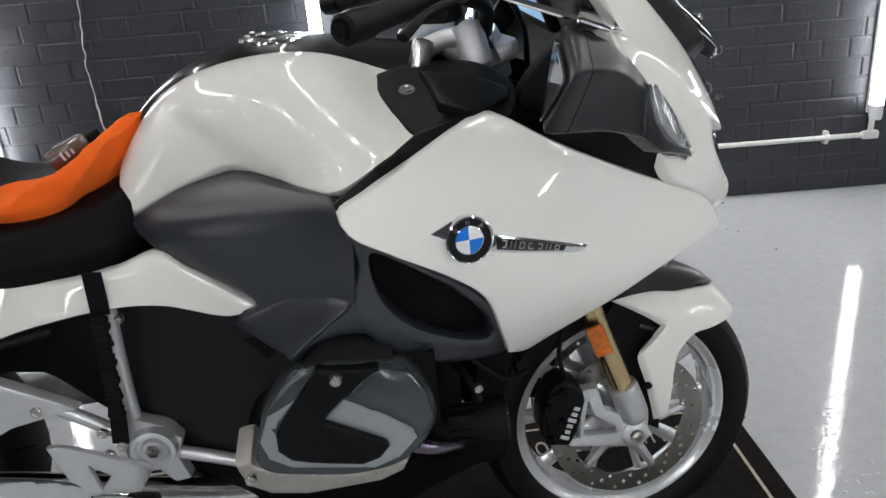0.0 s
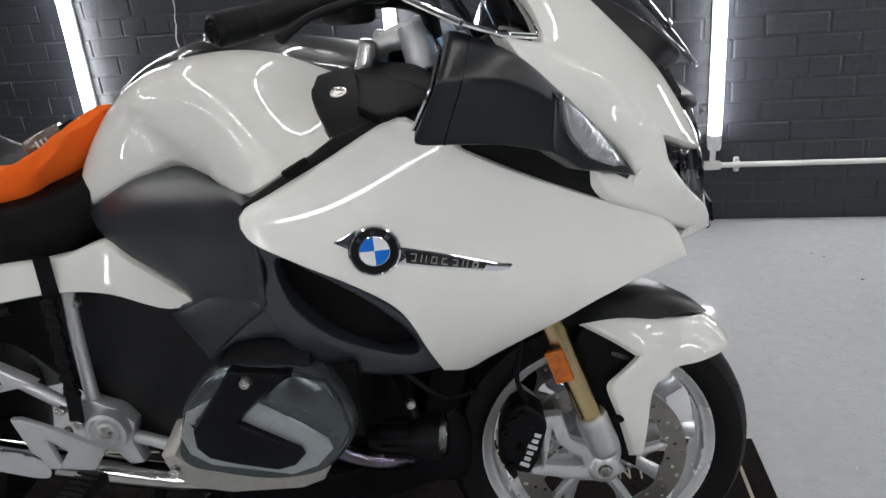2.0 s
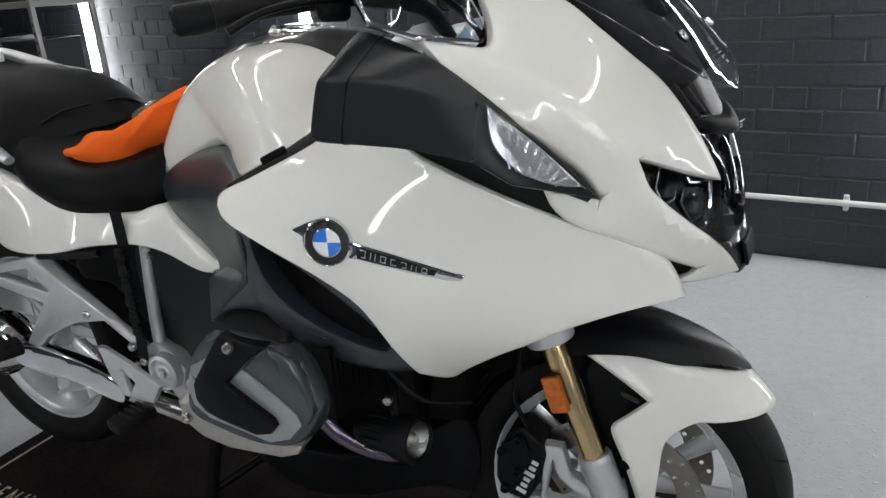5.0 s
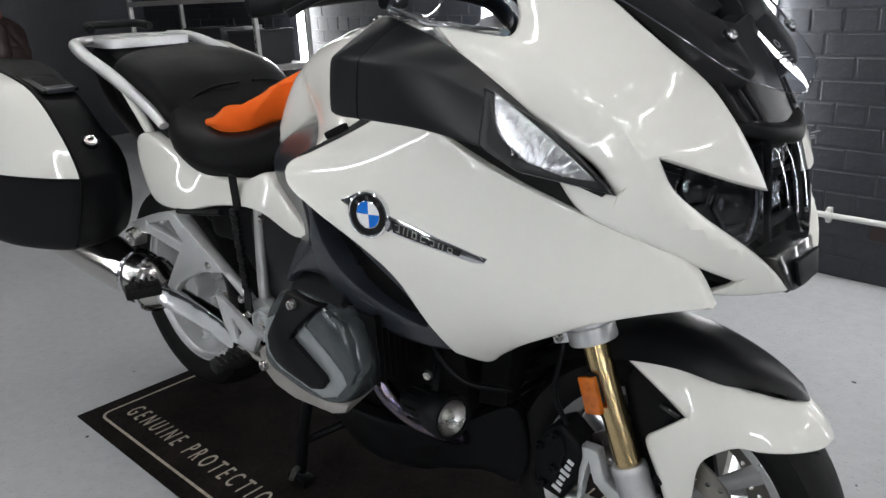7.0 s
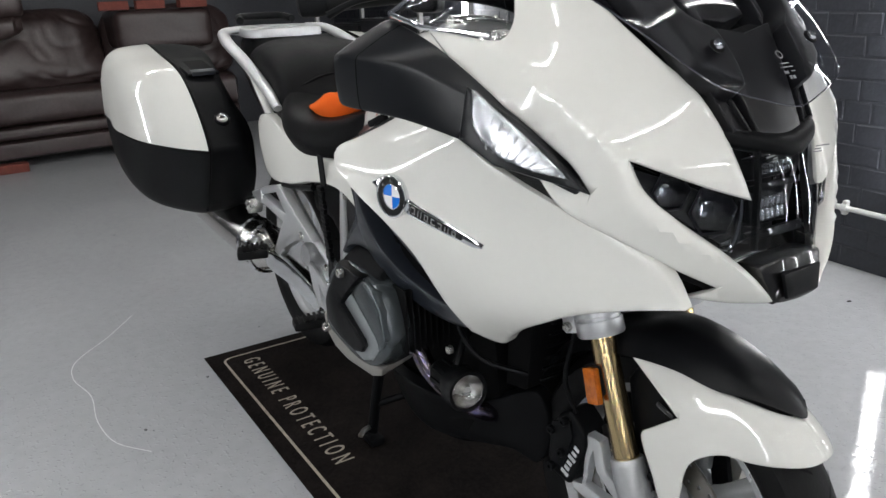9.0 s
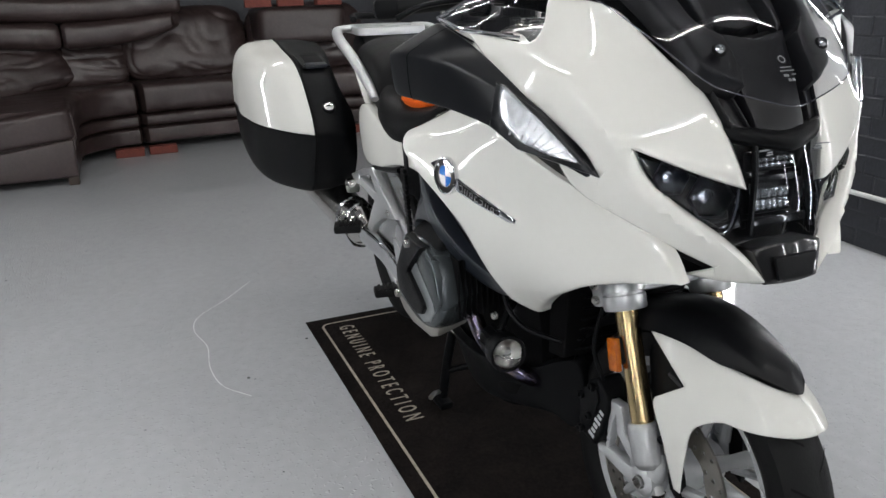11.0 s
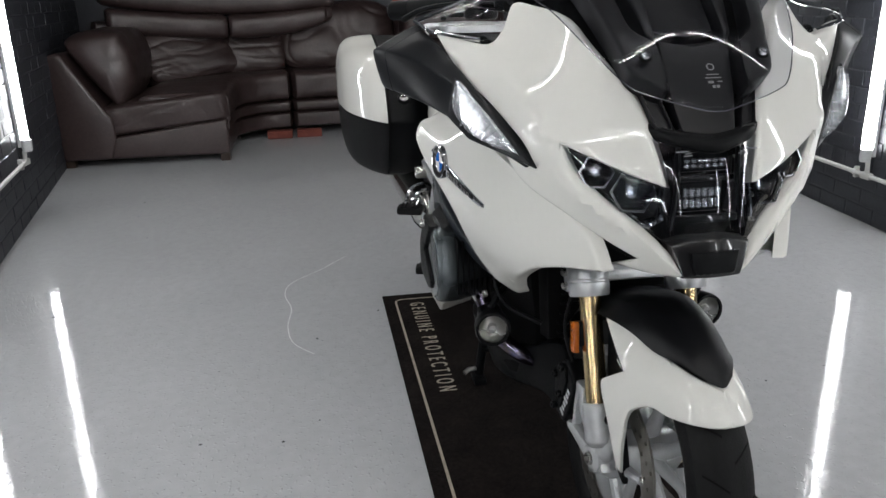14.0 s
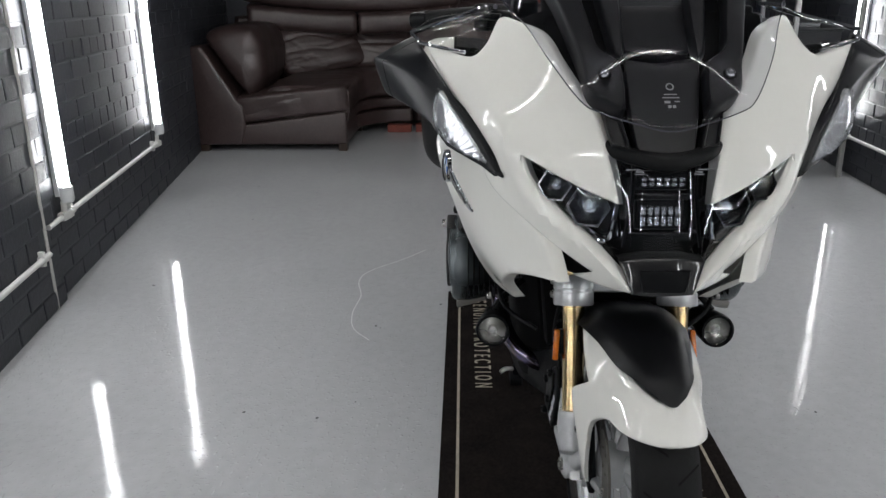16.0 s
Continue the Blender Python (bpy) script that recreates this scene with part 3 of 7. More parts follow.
COWL_FACE = (0.62, -0.75, 0.25)
brow_skin = TautSkin(COWL_IN + COWL_EYE[:3] + COWL_RIDGE[:5], COWL_FACE, 3, 1e-2)
cheek_skin = TautSkin(COWL_EYE[2:] + COWL_RIDGE[4:], COWL_FACE, 2, 1e-3)
flank_skin = TautSkin(COWL_RIDGE[1:] + COWL_LOW + COWL_OUT, COWL_FACE, 3, 1e-2, soft=4e-2)
cowl_skin = RidgeSkin(RidgeSkin(brow_skin, cheek_skin, COWL_BROW, 0.022), flank_skin, COWL_RIDGE)
panel("nose_cowl", COWL, None, WHITE, bike, "glossy white nose cowl", sides=BOTH, skin=cowl_skin, thick=0.016, rim=0.006)

# ---- dark inner body behind the panels
core_rows = [[(x, 0, zt), (x, -0.6 * w, zt), (x, -w, zt - 0.07), (x, -w, zb + 0.05), (x, -0.5 * w, zb), (x, 0, zb)] for x, w, zt, zb in
             ((-0.80, 0.10, 0.86, 0.42), (-0.68, 0.13, 0.90, 0.36), (-0.50, 0.25, 0.93, 0.55), (-0.35, 0.27, 0.96, 0.60), (-0.20, 0.22, 0.94, 0.64), (-0.05, 0.18, 0.90, 0.72), (0.07, 0.10, 0.88, 0.765))]
from_mesh("inner_body", surface(both(core_rows), 4, 3, closed_v=True), DARK, bike, "matt black inner body")

VENT = [(0.100, -0.120, 0.800), (0.060, -0.200, 0.842), (-0.010, -0.262, 0.880), (-0.030, -0.262, 0.86), (0.040, -0.205, 0.815), (0.112, -0.150, 0.765), (0.122, -0.104, 0.750), (0.120, -0.095, 0.775)]
panel("vent_lining", VENT, (0.5, -0.85, 0), DARK, bike, "dark vent lining", sides=BOTH, off=-0.012, thick=0.03)

panel("vent_floor", [(0.140, -0.080, 0.760), (0.100, -0.130, 0.738), (0.060, -0.165, 0.742), (0.030, -0.195, 0.800), (0.080, -0.150, 0.810), (0.122, -0.098, 0.790)], (0.5, -0.85, 0), DARK, bike, sides=BOTH, off=-0.020, thick=0.02)

# ---- headlight, beak and lower nose
HL = [(0.152, 0.0, 0.937), (0.141, -0.045, 0.944), (0.114, -0.094, 0.957, 1), (0.136, -0.086, 0.890), (0.118, -0.135, 0.905), (0.066, -0.228, 0.946, 1), (0.078, -0.205, 0.900),
      (0.094, -0.168, 0.864), (0.130, -0.097, 0.805), (0.166, -0.060, 0.794), (0.172, 0.0, 0.798)]
HL_FULL = HL + [(p[0], -p[1], p[2], *p[3:]) for p in HL[-2:0:-1]]
lamp_skin = Skin(HL_FULL + [(0.171, 0.0, 0.865), (0.160, -0.060, 0.86), (0.160, 0.060, 0.86)], (1, 0, 0.25))
lamp_unit = panel("headlight", HL_FULL, None, GLOSS_BLACK, bike, "wide headlight unit behind a clear cover", skin=lamp_skin, off=-0.075, thick=0.03, step=0.03)[0]
panel("cover_glass", HL_FULL, None, LAMP_GLASS, lamp_unit, "clear curved cover glass", skin=lamp_skin, off=-0.004, thick=0.004, rim=0.002)
LAMP_DISH = material("lamp_dish", (0.12, 0.123, 0.13), 0.16, 1.0, vary=0.2, scale=40)
LAMP_GREY = material("lamp_inner_grey", (0.045, 0.046, 0.050), 0.3, 0.3, vary=0.15, scale=20)
for s in (-1, 1):
    EYE = [(0.072, s * 0.218, 0.936, 1), (0.110, s * 0.140, 0.905, 1), (0.128, s * 0.092, 0.880, 1), (0.136, s * 0.084, 0.835, 1), (0.122, s * 0.108, 0.822, 1), (0.092, s * 0.166, 0.868, 1)]
    panel("lamp_bezel", EYE, (0.8, s * 0.5, 0.2), LAMP_GREY, lamp_unit, "dark grey inner lamp bezel", off=-0.040, thick=0.01, rim=0.003)
    panel("light_guide", [(0.142, s * 0.078, 0.868, 1), (0.150, s * 0.074, 0.826, 1), (0.134, s * 0.100, 0.812, 1), (0.098, s * 0.160, 0.856, 1), (0.100, s * 0.158, 0.866, 1), (0.134, s * 0.102, 0.824, 1), (0.142, s * 0.084, 0.834, 1)], (0.9, s * 0.4, 0.2), LAMP_DISH, lamp_unit, "clear daytime light guide", off=-0.016, thick=0.010, rim=0.003)
    for (x, y, z, r) in ((0.104, 0.112, 0.868, 0.033), (0.078, 0.165, 0.898, 0.026)):
        aim = (1, s * 0.35, 0.15)
        dish = turned("projector", [(r * 1.12, 0.016), (r * 0.98, 0.016), (r * 0.74, 0.0), (r * 0.36, -0.008), (0, -0.010)], LAMP_DISH, lamp_unit, (x, s * y, z), aim, "six-sided lamp reflector", sides=6)
        turned("projector_eye", [(0, 0.012), (r * 0.34, 0.008), (r * 0.46, -0.004)], CHROME, dish, (0, 0, -0.006), (0, 0, 1))
        turned("projector_lens", [(0, 0.018), (r * 0.5, 0.016), (r * 0.96, 0.010)], LENS, dish, (0, 0, 0), (0, 0, 1), sides=6)
    bar("lamp_trim", [(0.063, s * 0.205, 0.905), (0.085, s * 0.163, 0.862), (0.112, s * 0.115, 0.822), (0.126, s * 0.088, 0.815), (0.132, s * 0.078, 0.85), (0.128, s * 0.072, 0.88)], 0.0045, CHROME, lamp_unit, "bright lamp surround", sides=8)
for z, h, w, n in ((0.912, 0.018, 0.072, 6), (0.855, 0.036, 0.066, 6)):
    part("reflector_bowl", block((0.02, w + 0.014, h + 0.014), 0.006, 2, m=pose(0.108, 0, z, 0, -12, 0)), GREY_PLASTIC, lamp_unit)
    for k in range(n):
        for r in (0, 1):
            part("reflector_cell", block((0.010, w / n - 0.003, h / 2 - 0.002), 0.003, 2, m=pose(0.119, (k - (n - 1) / 2) * w / n, z + (r - 0.5) * h / 2, 0, -12 + 16 * r, 10 * (k % 2) - 5)), REFLECTOR, lamp_unit)
for s in (-1, 1):
    bar("centre_strut", [(0.128, s * 0.052, 0.955), (0.134, s * 0.050, 0.90), (0.140, s * 0.056, 0.85), (0.146, s * 0.062, 0.81)], 0.006, GLOSS_BLACK, lamp_unit, sides=8, flat=0.6)
part("centre_divider", block((0.012, 0.10, 0.010), 0.003, 2, m=pose(0.122, 0, 0.888, 0, -12, 0)), GLOSS_BLACK, lamp_unit)
part("centre_divider", block((0.012, 0.12, 0.014), 0.003, 2, m=pose(0.128, 0, 0.822, 0, -12, 0)), GLOSS_BLACK, lamp_unit)
for s in (-1, 1):
    for k, (w, dz) in enumerate(((0.016, 0), (0.034, 0.006), (0.022, -0.006))):
        part("cover_print", block((0.0006, w * 0.7, 0.0018), 0, m=pose(0.154, s * (0.046 + 0.010 * (k % 2)), 0.936 + dz * 0.6, 0, -15, -s * 10)), PRINT_DIM, lamp_unit)
BEAK = [(0.162, -0.069, 0.790, 1), (0.172, -0.030, 0.799), (0.174, 0.0, 0.799), (0.172, 0.030, 0.799), (0.162, 0.069, 0.790, 1), (0.181, 0.050, 0.738, 1), (0.185, 0.0, 0.737), (0.181, -0.050, 0.738, 1)]
beak = panel("beak", BEAK, (1, 0, 0), GLOSS_BLACK, bike, "black nose centre piece", inner=[(0.182, 0, 0.77)], off=-0.003, thick=0.03, rim=0.004)[0]
panel("sensor_window", [(0.181, -0.041, 0.781, 1), (0.181, 0.041, 0.781, 1), (0.186, 0.034, 0.745, 1), (0.186, -0.034, 0.745, 1)], (1, 0, 0), PLASTIC, beak, "flat black window", off=0.0, thick=0.003, rim=0.002)

# ---- windscreen and its carrier
WS = [[(0.138, 0, 0.986), (0.132, -0.055, 0.998), (0.126, -0.110, 1.022), (0.118, -0.130, 1.034)],
      [(0.105, 0, 1.056), (0.094, -0.065, 1.062), (0.068, -0.130, 1.074), (0.040, -0.180, 1.094)],
      [(0.040, 0, 1.140), (0.030, -0.080, 1.140), (-0.005, -0.160, 1.136), (-0.040, -0.212, 1.140)],
      [(-0.040, 0, 1.225), (-0.052, -0.090, 1.220), (-0.090, -0.190, 1.205), (-0.130, -0.250, 1.180)],
      [(-0.150, 0, 1.325), (-0.162, -0.100, 1.318), (-0.200, -0.205, 1.290), (-0.240, -0.262, 1.258)],
      [(-0.290, 0, 1.425), (-0.300, -0.090, 1.415), (-0.325, -0.180, 1.375), (-0.340, -0.225, 1.335)]]
ws_skin = Skin([p for r in across(WS) for p in r], (0.72, 0, 0.69), 0.02)
edge = [r[3] for r in WS[::-1]] + [WS[0][2], WS[0][1], WS[0][0]]
edge = edge + [(p[0], -p[1], p[2]) for p in edge[-2::-1]]
rim_line = [(*p[:3],) for p in edge] + [(-0.300, 0.090, 1.415), (-0.290, 0.0, 1.425), (-0.300, -0.090, 1.415)]
screen = panel("windscreen", rim_line, None, SCREEN, bike, "clear tinted acrylic windscreen", skin=ws_skin, off=0.010, thick=0.0, rim=0.0005, step=0.02)[0]
screen.visible_shadow = False
bar("screen_edge", [tuple(p) for p in ws_skin.lift(ws_skin.flat(edge), 0.010)], 0.0010, SCREEN_EDGE, screen, "dark polished screen edge", sides=8)
ARM = [(-0.150, -0.190, 1.285), (-0.052, -0.161, 1.190), (0.013, -0.142, 1.137), (0.058, -0.129, 1.096), (0.094, -0.119, 1.057), (0.110, -0.095, 1.044), (0.119, -0.075, 1.032), (0.120, -0.066, 1.034, 1), (0.098, -0.065, 1.064), (0.069, -0.070, 1.101, 1),
       (0.044, -0.101, 1.121), (0.009, -0.111, 1.155), (-0.029, -0.120, 1.190), (-0.130, -0.140, 1.290)]
panel("screen_carrier", ARM, None, CARRIER_BLACK, bike, "black plastic windscreen carrier arm", sides=BOTH, skin=ws_skin, off=0.0, thick=0.035, rim=0.006)
POST = [(-0.150, -0.100, 1.290, 1), (-0.061, -0.090, 1.190), (0.026, -0.074, 1.104, 1), (0.045, -0.060, 1.100, 1), (-0.050, -0.058, 1.190), (-0.150, -0.062, 1.300, 1)]
panel("carrier_post", POST, None, CARRIER_BLACK, bike, "black post inside the carrier arm", sides=BOTH, skin=ws_skin, off=-0.020, thick=0.03, rim=0.005)
LOW_SHIELD = [(0.049, -0.061, 1.100, 1), (0.057, 0.0, 1.089, 1), (0.049, 0.061, 1.100, 1), (0.100, 0.053, 1.010), (0.126, 0.045, 0.965, 1), (0.134, 0.0, 0.958), (0.126, -0.045, 0.965, 1), (0.100, -0.053, 1.010)]
panel("centre_shield", LOW_SHIELD, (0.85, 0, 0.5), CARRIER_BLACK, bike, "dark centre shield behind the screen", inner=[(0.104, 0, 1.016)], thick=0.02, rim=0.003)
HIGH_SHIELD = [(0.012, -0.054, 1.110, 1), (0.022, 0.0, 1.102, 1), (0.012, 0.054, 1.110, 1), (-0.066, 0.056, 1.180, 1), (-0.066, -0.056, 1.180, 1)]
panel("shield_inset", HIGH_SHIELD, (0.7, 0, 0.7), CARRIER_BLACK, bike, "stepped grey shield plate", thick=0.03, rim=0.003)
panel("shield_step", [(0.014, -0.062, 1.098, 1), (0.022, 0.0, 1.090, 1), (0.014, 0.062, 1.098, 1), (0.052, 0.061, 1.094, 1), (0.060, 0.0, 1.084, 1), (0.052, -0.061, 1.094, 1)], (0.1, 0, 1), DARK, bike, thick=0.01)
panel("shield_top", [(-0.064, -0.075, 1.176, 1), (-0.064, 0.075, 1.176, 1), (-0.160, 0.080, 1.300, 1), (-0.160, -0.080, 1.300, 1)], (0.7, 0, 0.7), CARRIER_BLACK, bike, "black upper shield", off=-0.004, thick=0.02, rim=0.003)
FACET = [(0.082, -0.100, 1.030, 1), (0.096, -0.070, 1.018, 1), (0.128, -0.055, 0.968, 1), (0.121, -0.086, 0.972, 1)]
panel("shield_pocket", FACET, (0.85, -0.1, 0.5), CARRIER_BLACK, bike, "framed pocket beside the shield", sides=BOTH, off=-0.003, thick=0.02, rim=0.003,
      holes=[[(0.086, -0.096, 1.022, 1), (0.097, -0.074, 1.012, 1), (0.124, -0.061, 0.972, 1), (0.119, -0.083, 0.976, 1)]])
panel("pocket_floor", FACET, (0.85, -0.1, 0.5), CARRIER_BLACK, bike, sides=BOTH, off=-0.010, thick=0.004)
BACKING = [(-0.17, 0, 1.30), (-0.17, -0.16, 1.28), (-0.06, -0.175, 1.17), (0.03, -0.155, 1.09), (0.085, -0.125, 1.02), (0.115, -0.098, 0.96), (0.125, 0, 0.95)]
BACKING = BACKING + [(p[0], -p[1], p[2]) for p in BACKING[-2:0:-1]]
panel("carrier_backing", BACKING, (0.75, 0, 0.65), DARK, bike, "matt black backing behind the carrier", off=-0.045, thick=0.01, step=0.03)
for s in (-1, 1):
    at = ws_skin.lift(ws_skin.flat([(0.088, s * 0.098, 1.076)]), 0.008)[0]
    turned("screen_washer", [(0, 0), (0.0105, 0), (0.011, 0.0015), (0.008, 0.003), (0, 0.003)], DARK, bike, at, (0.72, 0, 0.69), sides=20)
    bolt("screen_bolt", at + np.array((0.003, 0, 0.003)), (0.72, 0, 0.69), bike, 0.0072, CHROME, 0.004)
mark = ws_skin.lift(ws_skin.flat([(0.104, 0.0, 1.054)]), 0.0108)[0]
label_turn = Matrix.Translation(mark) @ Vector((0.76, 0, 0.65)).to_track_quat("Z", "Y").to_matrix().to_4x4()
from_mesh("screen_mark", lathe_mesh([(0.0045, 0), (0.0065, 0), (0.0065, 0.0004), (0.0045, 0.0004)], 24, "Z", closed=True), PRINT_DIM, bike, m=label_turn)
for dx, dy, w, h in ((0, -0.014, 0.020, 0.0016), (0, -0.020, 0.026, 0.0018), (-0.006, -0.028, 0.009, 0.0045), (0.009, -0.027, 0.008, 0.0018), (-0.003, -0.036, 0.005, 0.005), (0.004, -0.036, 0.005, 0.005)):
    part("screen_print", block((w, h, 0.0004), 0, m=pose(dx, dy, 0)), PRINT_DIM, bike, m=label_turn)
LIP = [[(0.128, 0, 0.962), (0.122, -0.045, 0.967), (0.114, -0.070, 0.971), (0.098, -0.090, 0.976)],
       [(0.149, 0, 0.955), (0.139, -0.045, 0.961), (0.127, -0.072, 0.966), (0.106, -0.093, 0.972)],
       [(0.156, 0, 0.946), (0.144, -0.045, 0.953), (0.130, -0.072, 0.959), (0.108, -0.093, 0.966)],
       [(0.154, 0, 0.935), (0.142, -0.045, 0.943), (0.128, -0.072, 0.950), (0.106, -0.093, 0.957)],
       [(0.120, 0, 0.930), (0.112, -0.045, 0.938), (0.104, -0.072, 0.944), (0.092, -0.090, 0.950)]]
from_mesh("intake_surround", surface(across(LIP), 5, 5), PLASTIC, bike, "black v-shaped lip under the screen")

# ---- mirror pods with the turn signals
def wedge(corners, soft=0.11):
    """A four-cornered section with short rounded corners."""
    c = [np.array(p) for p in corners]
    out = []
    for i in range(4):
        a, b, d = c[i - 1], c[i], c[(i + 1) % 4]
        out += [b + (a - b) * soft, b + ((a - b) + (d - b)) * soft * 0.22, b + (d - b) * soft]
    return [tuple(p) for p in out]


POD = [wedge(q) for q in (
    ((-0.200, -0.408, 1.118), (-0.207, -0.488, 1.076), (-0.237, -0.470, 1.022), (-0.218, -0.392, 1.014)),
    ((-0.196, -0.412, 1.128), (-0.203, -0.497, 1.083), (-0.236, -0.478, 1.014), (-0.214, -0.386, 1.006)),
    ((-0.162, -0.402, 1.116), (-0.168, -0.468, 1.079), (-0.194, -0.454, 1.004), (-0.178, -0.366, 0.996)),
    ((-0.122, -0.384, 1.092), (-0.130, -0.426, 1.066), (-0.148, -0.424, 0.994), (-0.140, -0.345, 0.984)),
    ((-0.074, -0.346, 1.040), (-0.076, -0.366, 1.026), (-0.088, -0.378, 0.970), (-0.090, -0.315, 0.958)),
    ((-0.032, -0.308, 0.984), (-0.030, -0.320, 0.976), (-0.040, -0.338, 0.944), (-0.046, -0.282, 0.936)),
    ((0.022, -0.256, 0.910), (0.024, -0.261, 0.907), (0.016, -0.268, 0.898), (0.014, -0.250, 0.896)))]
SIG = [(-0.074, -0.360, 1.035, 1), (-0.030, -0.317, 0.980), (0.012, -0.270, 0.918, 1), (-0.014, -0.312, 0.932), (-0.040, -0.346, 0.952, 1), (-0.064, -0.366, 0.988)]
HOUSE = [(-0.082, -0.368, 1.040, 1), (-0.028, -0.311, 0.984), (0.030, -0.254, 0.898, 1), (-0.012, -0.306, 0.920), (-0.050, -0.350, 0.938, 1), (-0.088, -0.378, 0.972, 1)]
for s in BOTH:
    k = -1 if s else 1
    pod = from_mesh("mirror_pod", surface(POD, 6, 4, closed_v=True, mirror=s), POD_BLACK, bike, "satin black mirror housing")
    glass_ring = [tuple(np.array(p) * 0.9 + np.mean(POD[0], 0) * 0.1 - np.array((0.003, 0, 0))) for p in POD[0]]
    from_mesh("mirror_glass", surface([glass_ring, [(p[0] - 0.003, p[1], p[2]) for p in glass_ring]], 1, 3, closed_v=True, mirror=s), CHROME, pod, "mirror glass")
    def seam_ring(u):
        mid = [tuple(np.array(a) * (1 - u) + np.array(b) * u) for a, b in zip(POD[1], POD[2])]
        c = np.mean(mid, 0)
        return [tuple((np.array(p) - c) * 1.006 + c) for p in mid]
    bar("seam", [(p[0], k * p[1], p[2]) for p in seam_ring(0.7)], 0.0014, DARK, pod, sides=6, closed=True, per=3)
    from_mesh("signal_housing", panel_mesh(HOUSE, (0.55, -0.8, 0.1), off=0.004, thick=0.03, rim=0.004, mirror=s), POD_BLACK, pod, "satin black signal housing")
    signal = from_mesh("turn_signal", panel_mesh(SIG, (0.55, -0.8, 0.1), off=0.007, thick=0.01, rim=0.002, mirror=s), REFLECTOR, pod, "bright turn signal reflector")
    from_mesh("signal_lens", panel_mesh(SIG, (0.55, -0.8, 0.1), off=0.014, thick=0.008, rim=0.003, mirror=s), LENS, signal, "clear turn signal lens")
    for q in range(8):
        u = q / 8
        a, b = np.array((-0.052, -0.342, 1.006)) * (1 - u) + np.array((0.004, -0.282, 0.926)) * u, np.array((-0.050, -0.358, 0.962)) * (1 - u) + np.array((-0.006, -0.306, 0.928)) * u
        lift = np.array((0.55, -0.8, 0.1)) * 0.009
        mid = (a + b) / 2 + np.array((-0.006, 0.001, -0.004)) * (1 - u)
        bar("lens_rib", [(p[0], k * p[1], p[2]) for p in (a + lift, mid + lift, b + lift)], 0.0017, REFLECTOR, signal, sides=6)
TRIM = [(-0.200, -0.318, 0.966), (-0.120, -0.340, 0.985), (-0.050, -0.318, 0.952), (-0.028, -0.292, 0.920), (-0.005, -0.270, 0.880), (0.020, -0.225, 0.848), (-0.020, -0.245, 0.864), (-0.095, -0.288, 0.905)]
panel("mirror_trim", TRIM, (0.3, -0.9, 0.2), PLASTIC, bike, "black trim below the mirror", sides=BOTH, off=-0.006, thick=0.03, rim=0.004)
STEM = [(-0.225, -0.300, 1.010), (-0.175, -0.335, 1.095), (-0.140, -0.385, 1.112), (-0.090, -0.352, 1.040), (-0.030, -0.290, 0.965), (-0.120, -0.310, 0.965)]
panel("mirror_stem", STEM, (0.1, -0.9, 0.1), PLASTIC, bike, "black inner mirror stem", sides=BOTH, off=-0.035, thick=0.03)

# ---- clear wind deflectors with bright edges
for k in (1, -1):
    DEF = [(-0.139, -0.400 * k, 1.115, 1), (-0.180, -0.420 * k, 1.132, 1), (-0.255, -0.330 * k, 1.158, 1), (-0.300, -0.275 * k, 1.178, 1), (-0.150, -0.262 * k, 1.178, 1), (-0.098, -0.292 * k, 1.108), (-0.100, -0.318 * k, 1.100)]
    deflector = panel("wind_deflector", DEF, (0.5, -0.4 * k, 0.75), LENS, bike, "clear wind deflector with a bright edge", thick=0.004, rim=0.002)[0]
    bar("deflector_edge", DEF[1:4] + [DEF[4]], 0.0045, CHROME, deflector, sides=8, per=4)
    bar("deflector_edge", [DEF[1], DEF[0], (DEF[6][0], DEF[6][1], DEF[6][2])], 0.0035, CHROME, deflector, sides=8, per=4)

# ---- tank
TANK = [[(-0.862, -0.040, 0.945), (-0.862, -0.095, 0.925), (-0.860, -0.128, 0.895), (-0.852, -0.140, 0.858)],
        [(-0.815, -0.050, 1.005), (-0.812, -0.110, 0.980), (-0.806, -0.146, 0.935), (-0.800, -0.150, 0.882)],
        [(-0.745, -0.060, 1.052), (-0.740, -0.130, 1.030), (-0.735, -0.166, 0.980), (-0.730, -0.160, 0.912)],
        [(-0.670, -0.068, 1.078), (-0.668, -0.145, 1.058), (-0.668, -0.190, 1.000), (-0.672, -0.172, 0.926)],
        [(-0.590, -0.075, 1.086), (-0.590, -0.155, 1.066), (-0.590, -0.222, 1.005), (-0.588, -0.240, 0.922)],
        [(-0.500, -0.085, 1.075), (-0.498, -0.165, 1.054), (-0.496, -0.250, 0.995), (-0.498, -0.312, 0.918)],
        [(-0.435, -0.095, 1.060), (-0.432, -0.165, 1.038), (-0.430, -0.240, 1.000), (-0.430, -0.303, 0.950)],
        [(-0.375, -0.105, 1.045), (-0.375, -0.165, 1.026), (-0.374, -0.225, 1.004), (-0.372, -0.283, 0.978)]]
tank_ring = [r[0] for r in TANK] + [p for p in TANK[-1][1:]] + [r[3] for r in TANK[-2::-1]] + [TANK[0][2], TANK[0][1]]
tank_ring = [(*p, 1) if p in (TANK[0][0], TANK[-1][0], TANK[-1][3], TANK[0][3]) else p for p in tank_ring]
tank_skin = TautSkin([p for r in TANK for p in r], (0, -0.8, 0.6), 5, 3e-3)
tank_parts = panel("tank_side", tank_ring, None, WHITE, bike, "glossy white tank side", sides=BOTH, skin=tank_skin, thick=0.02, rim=0.004)
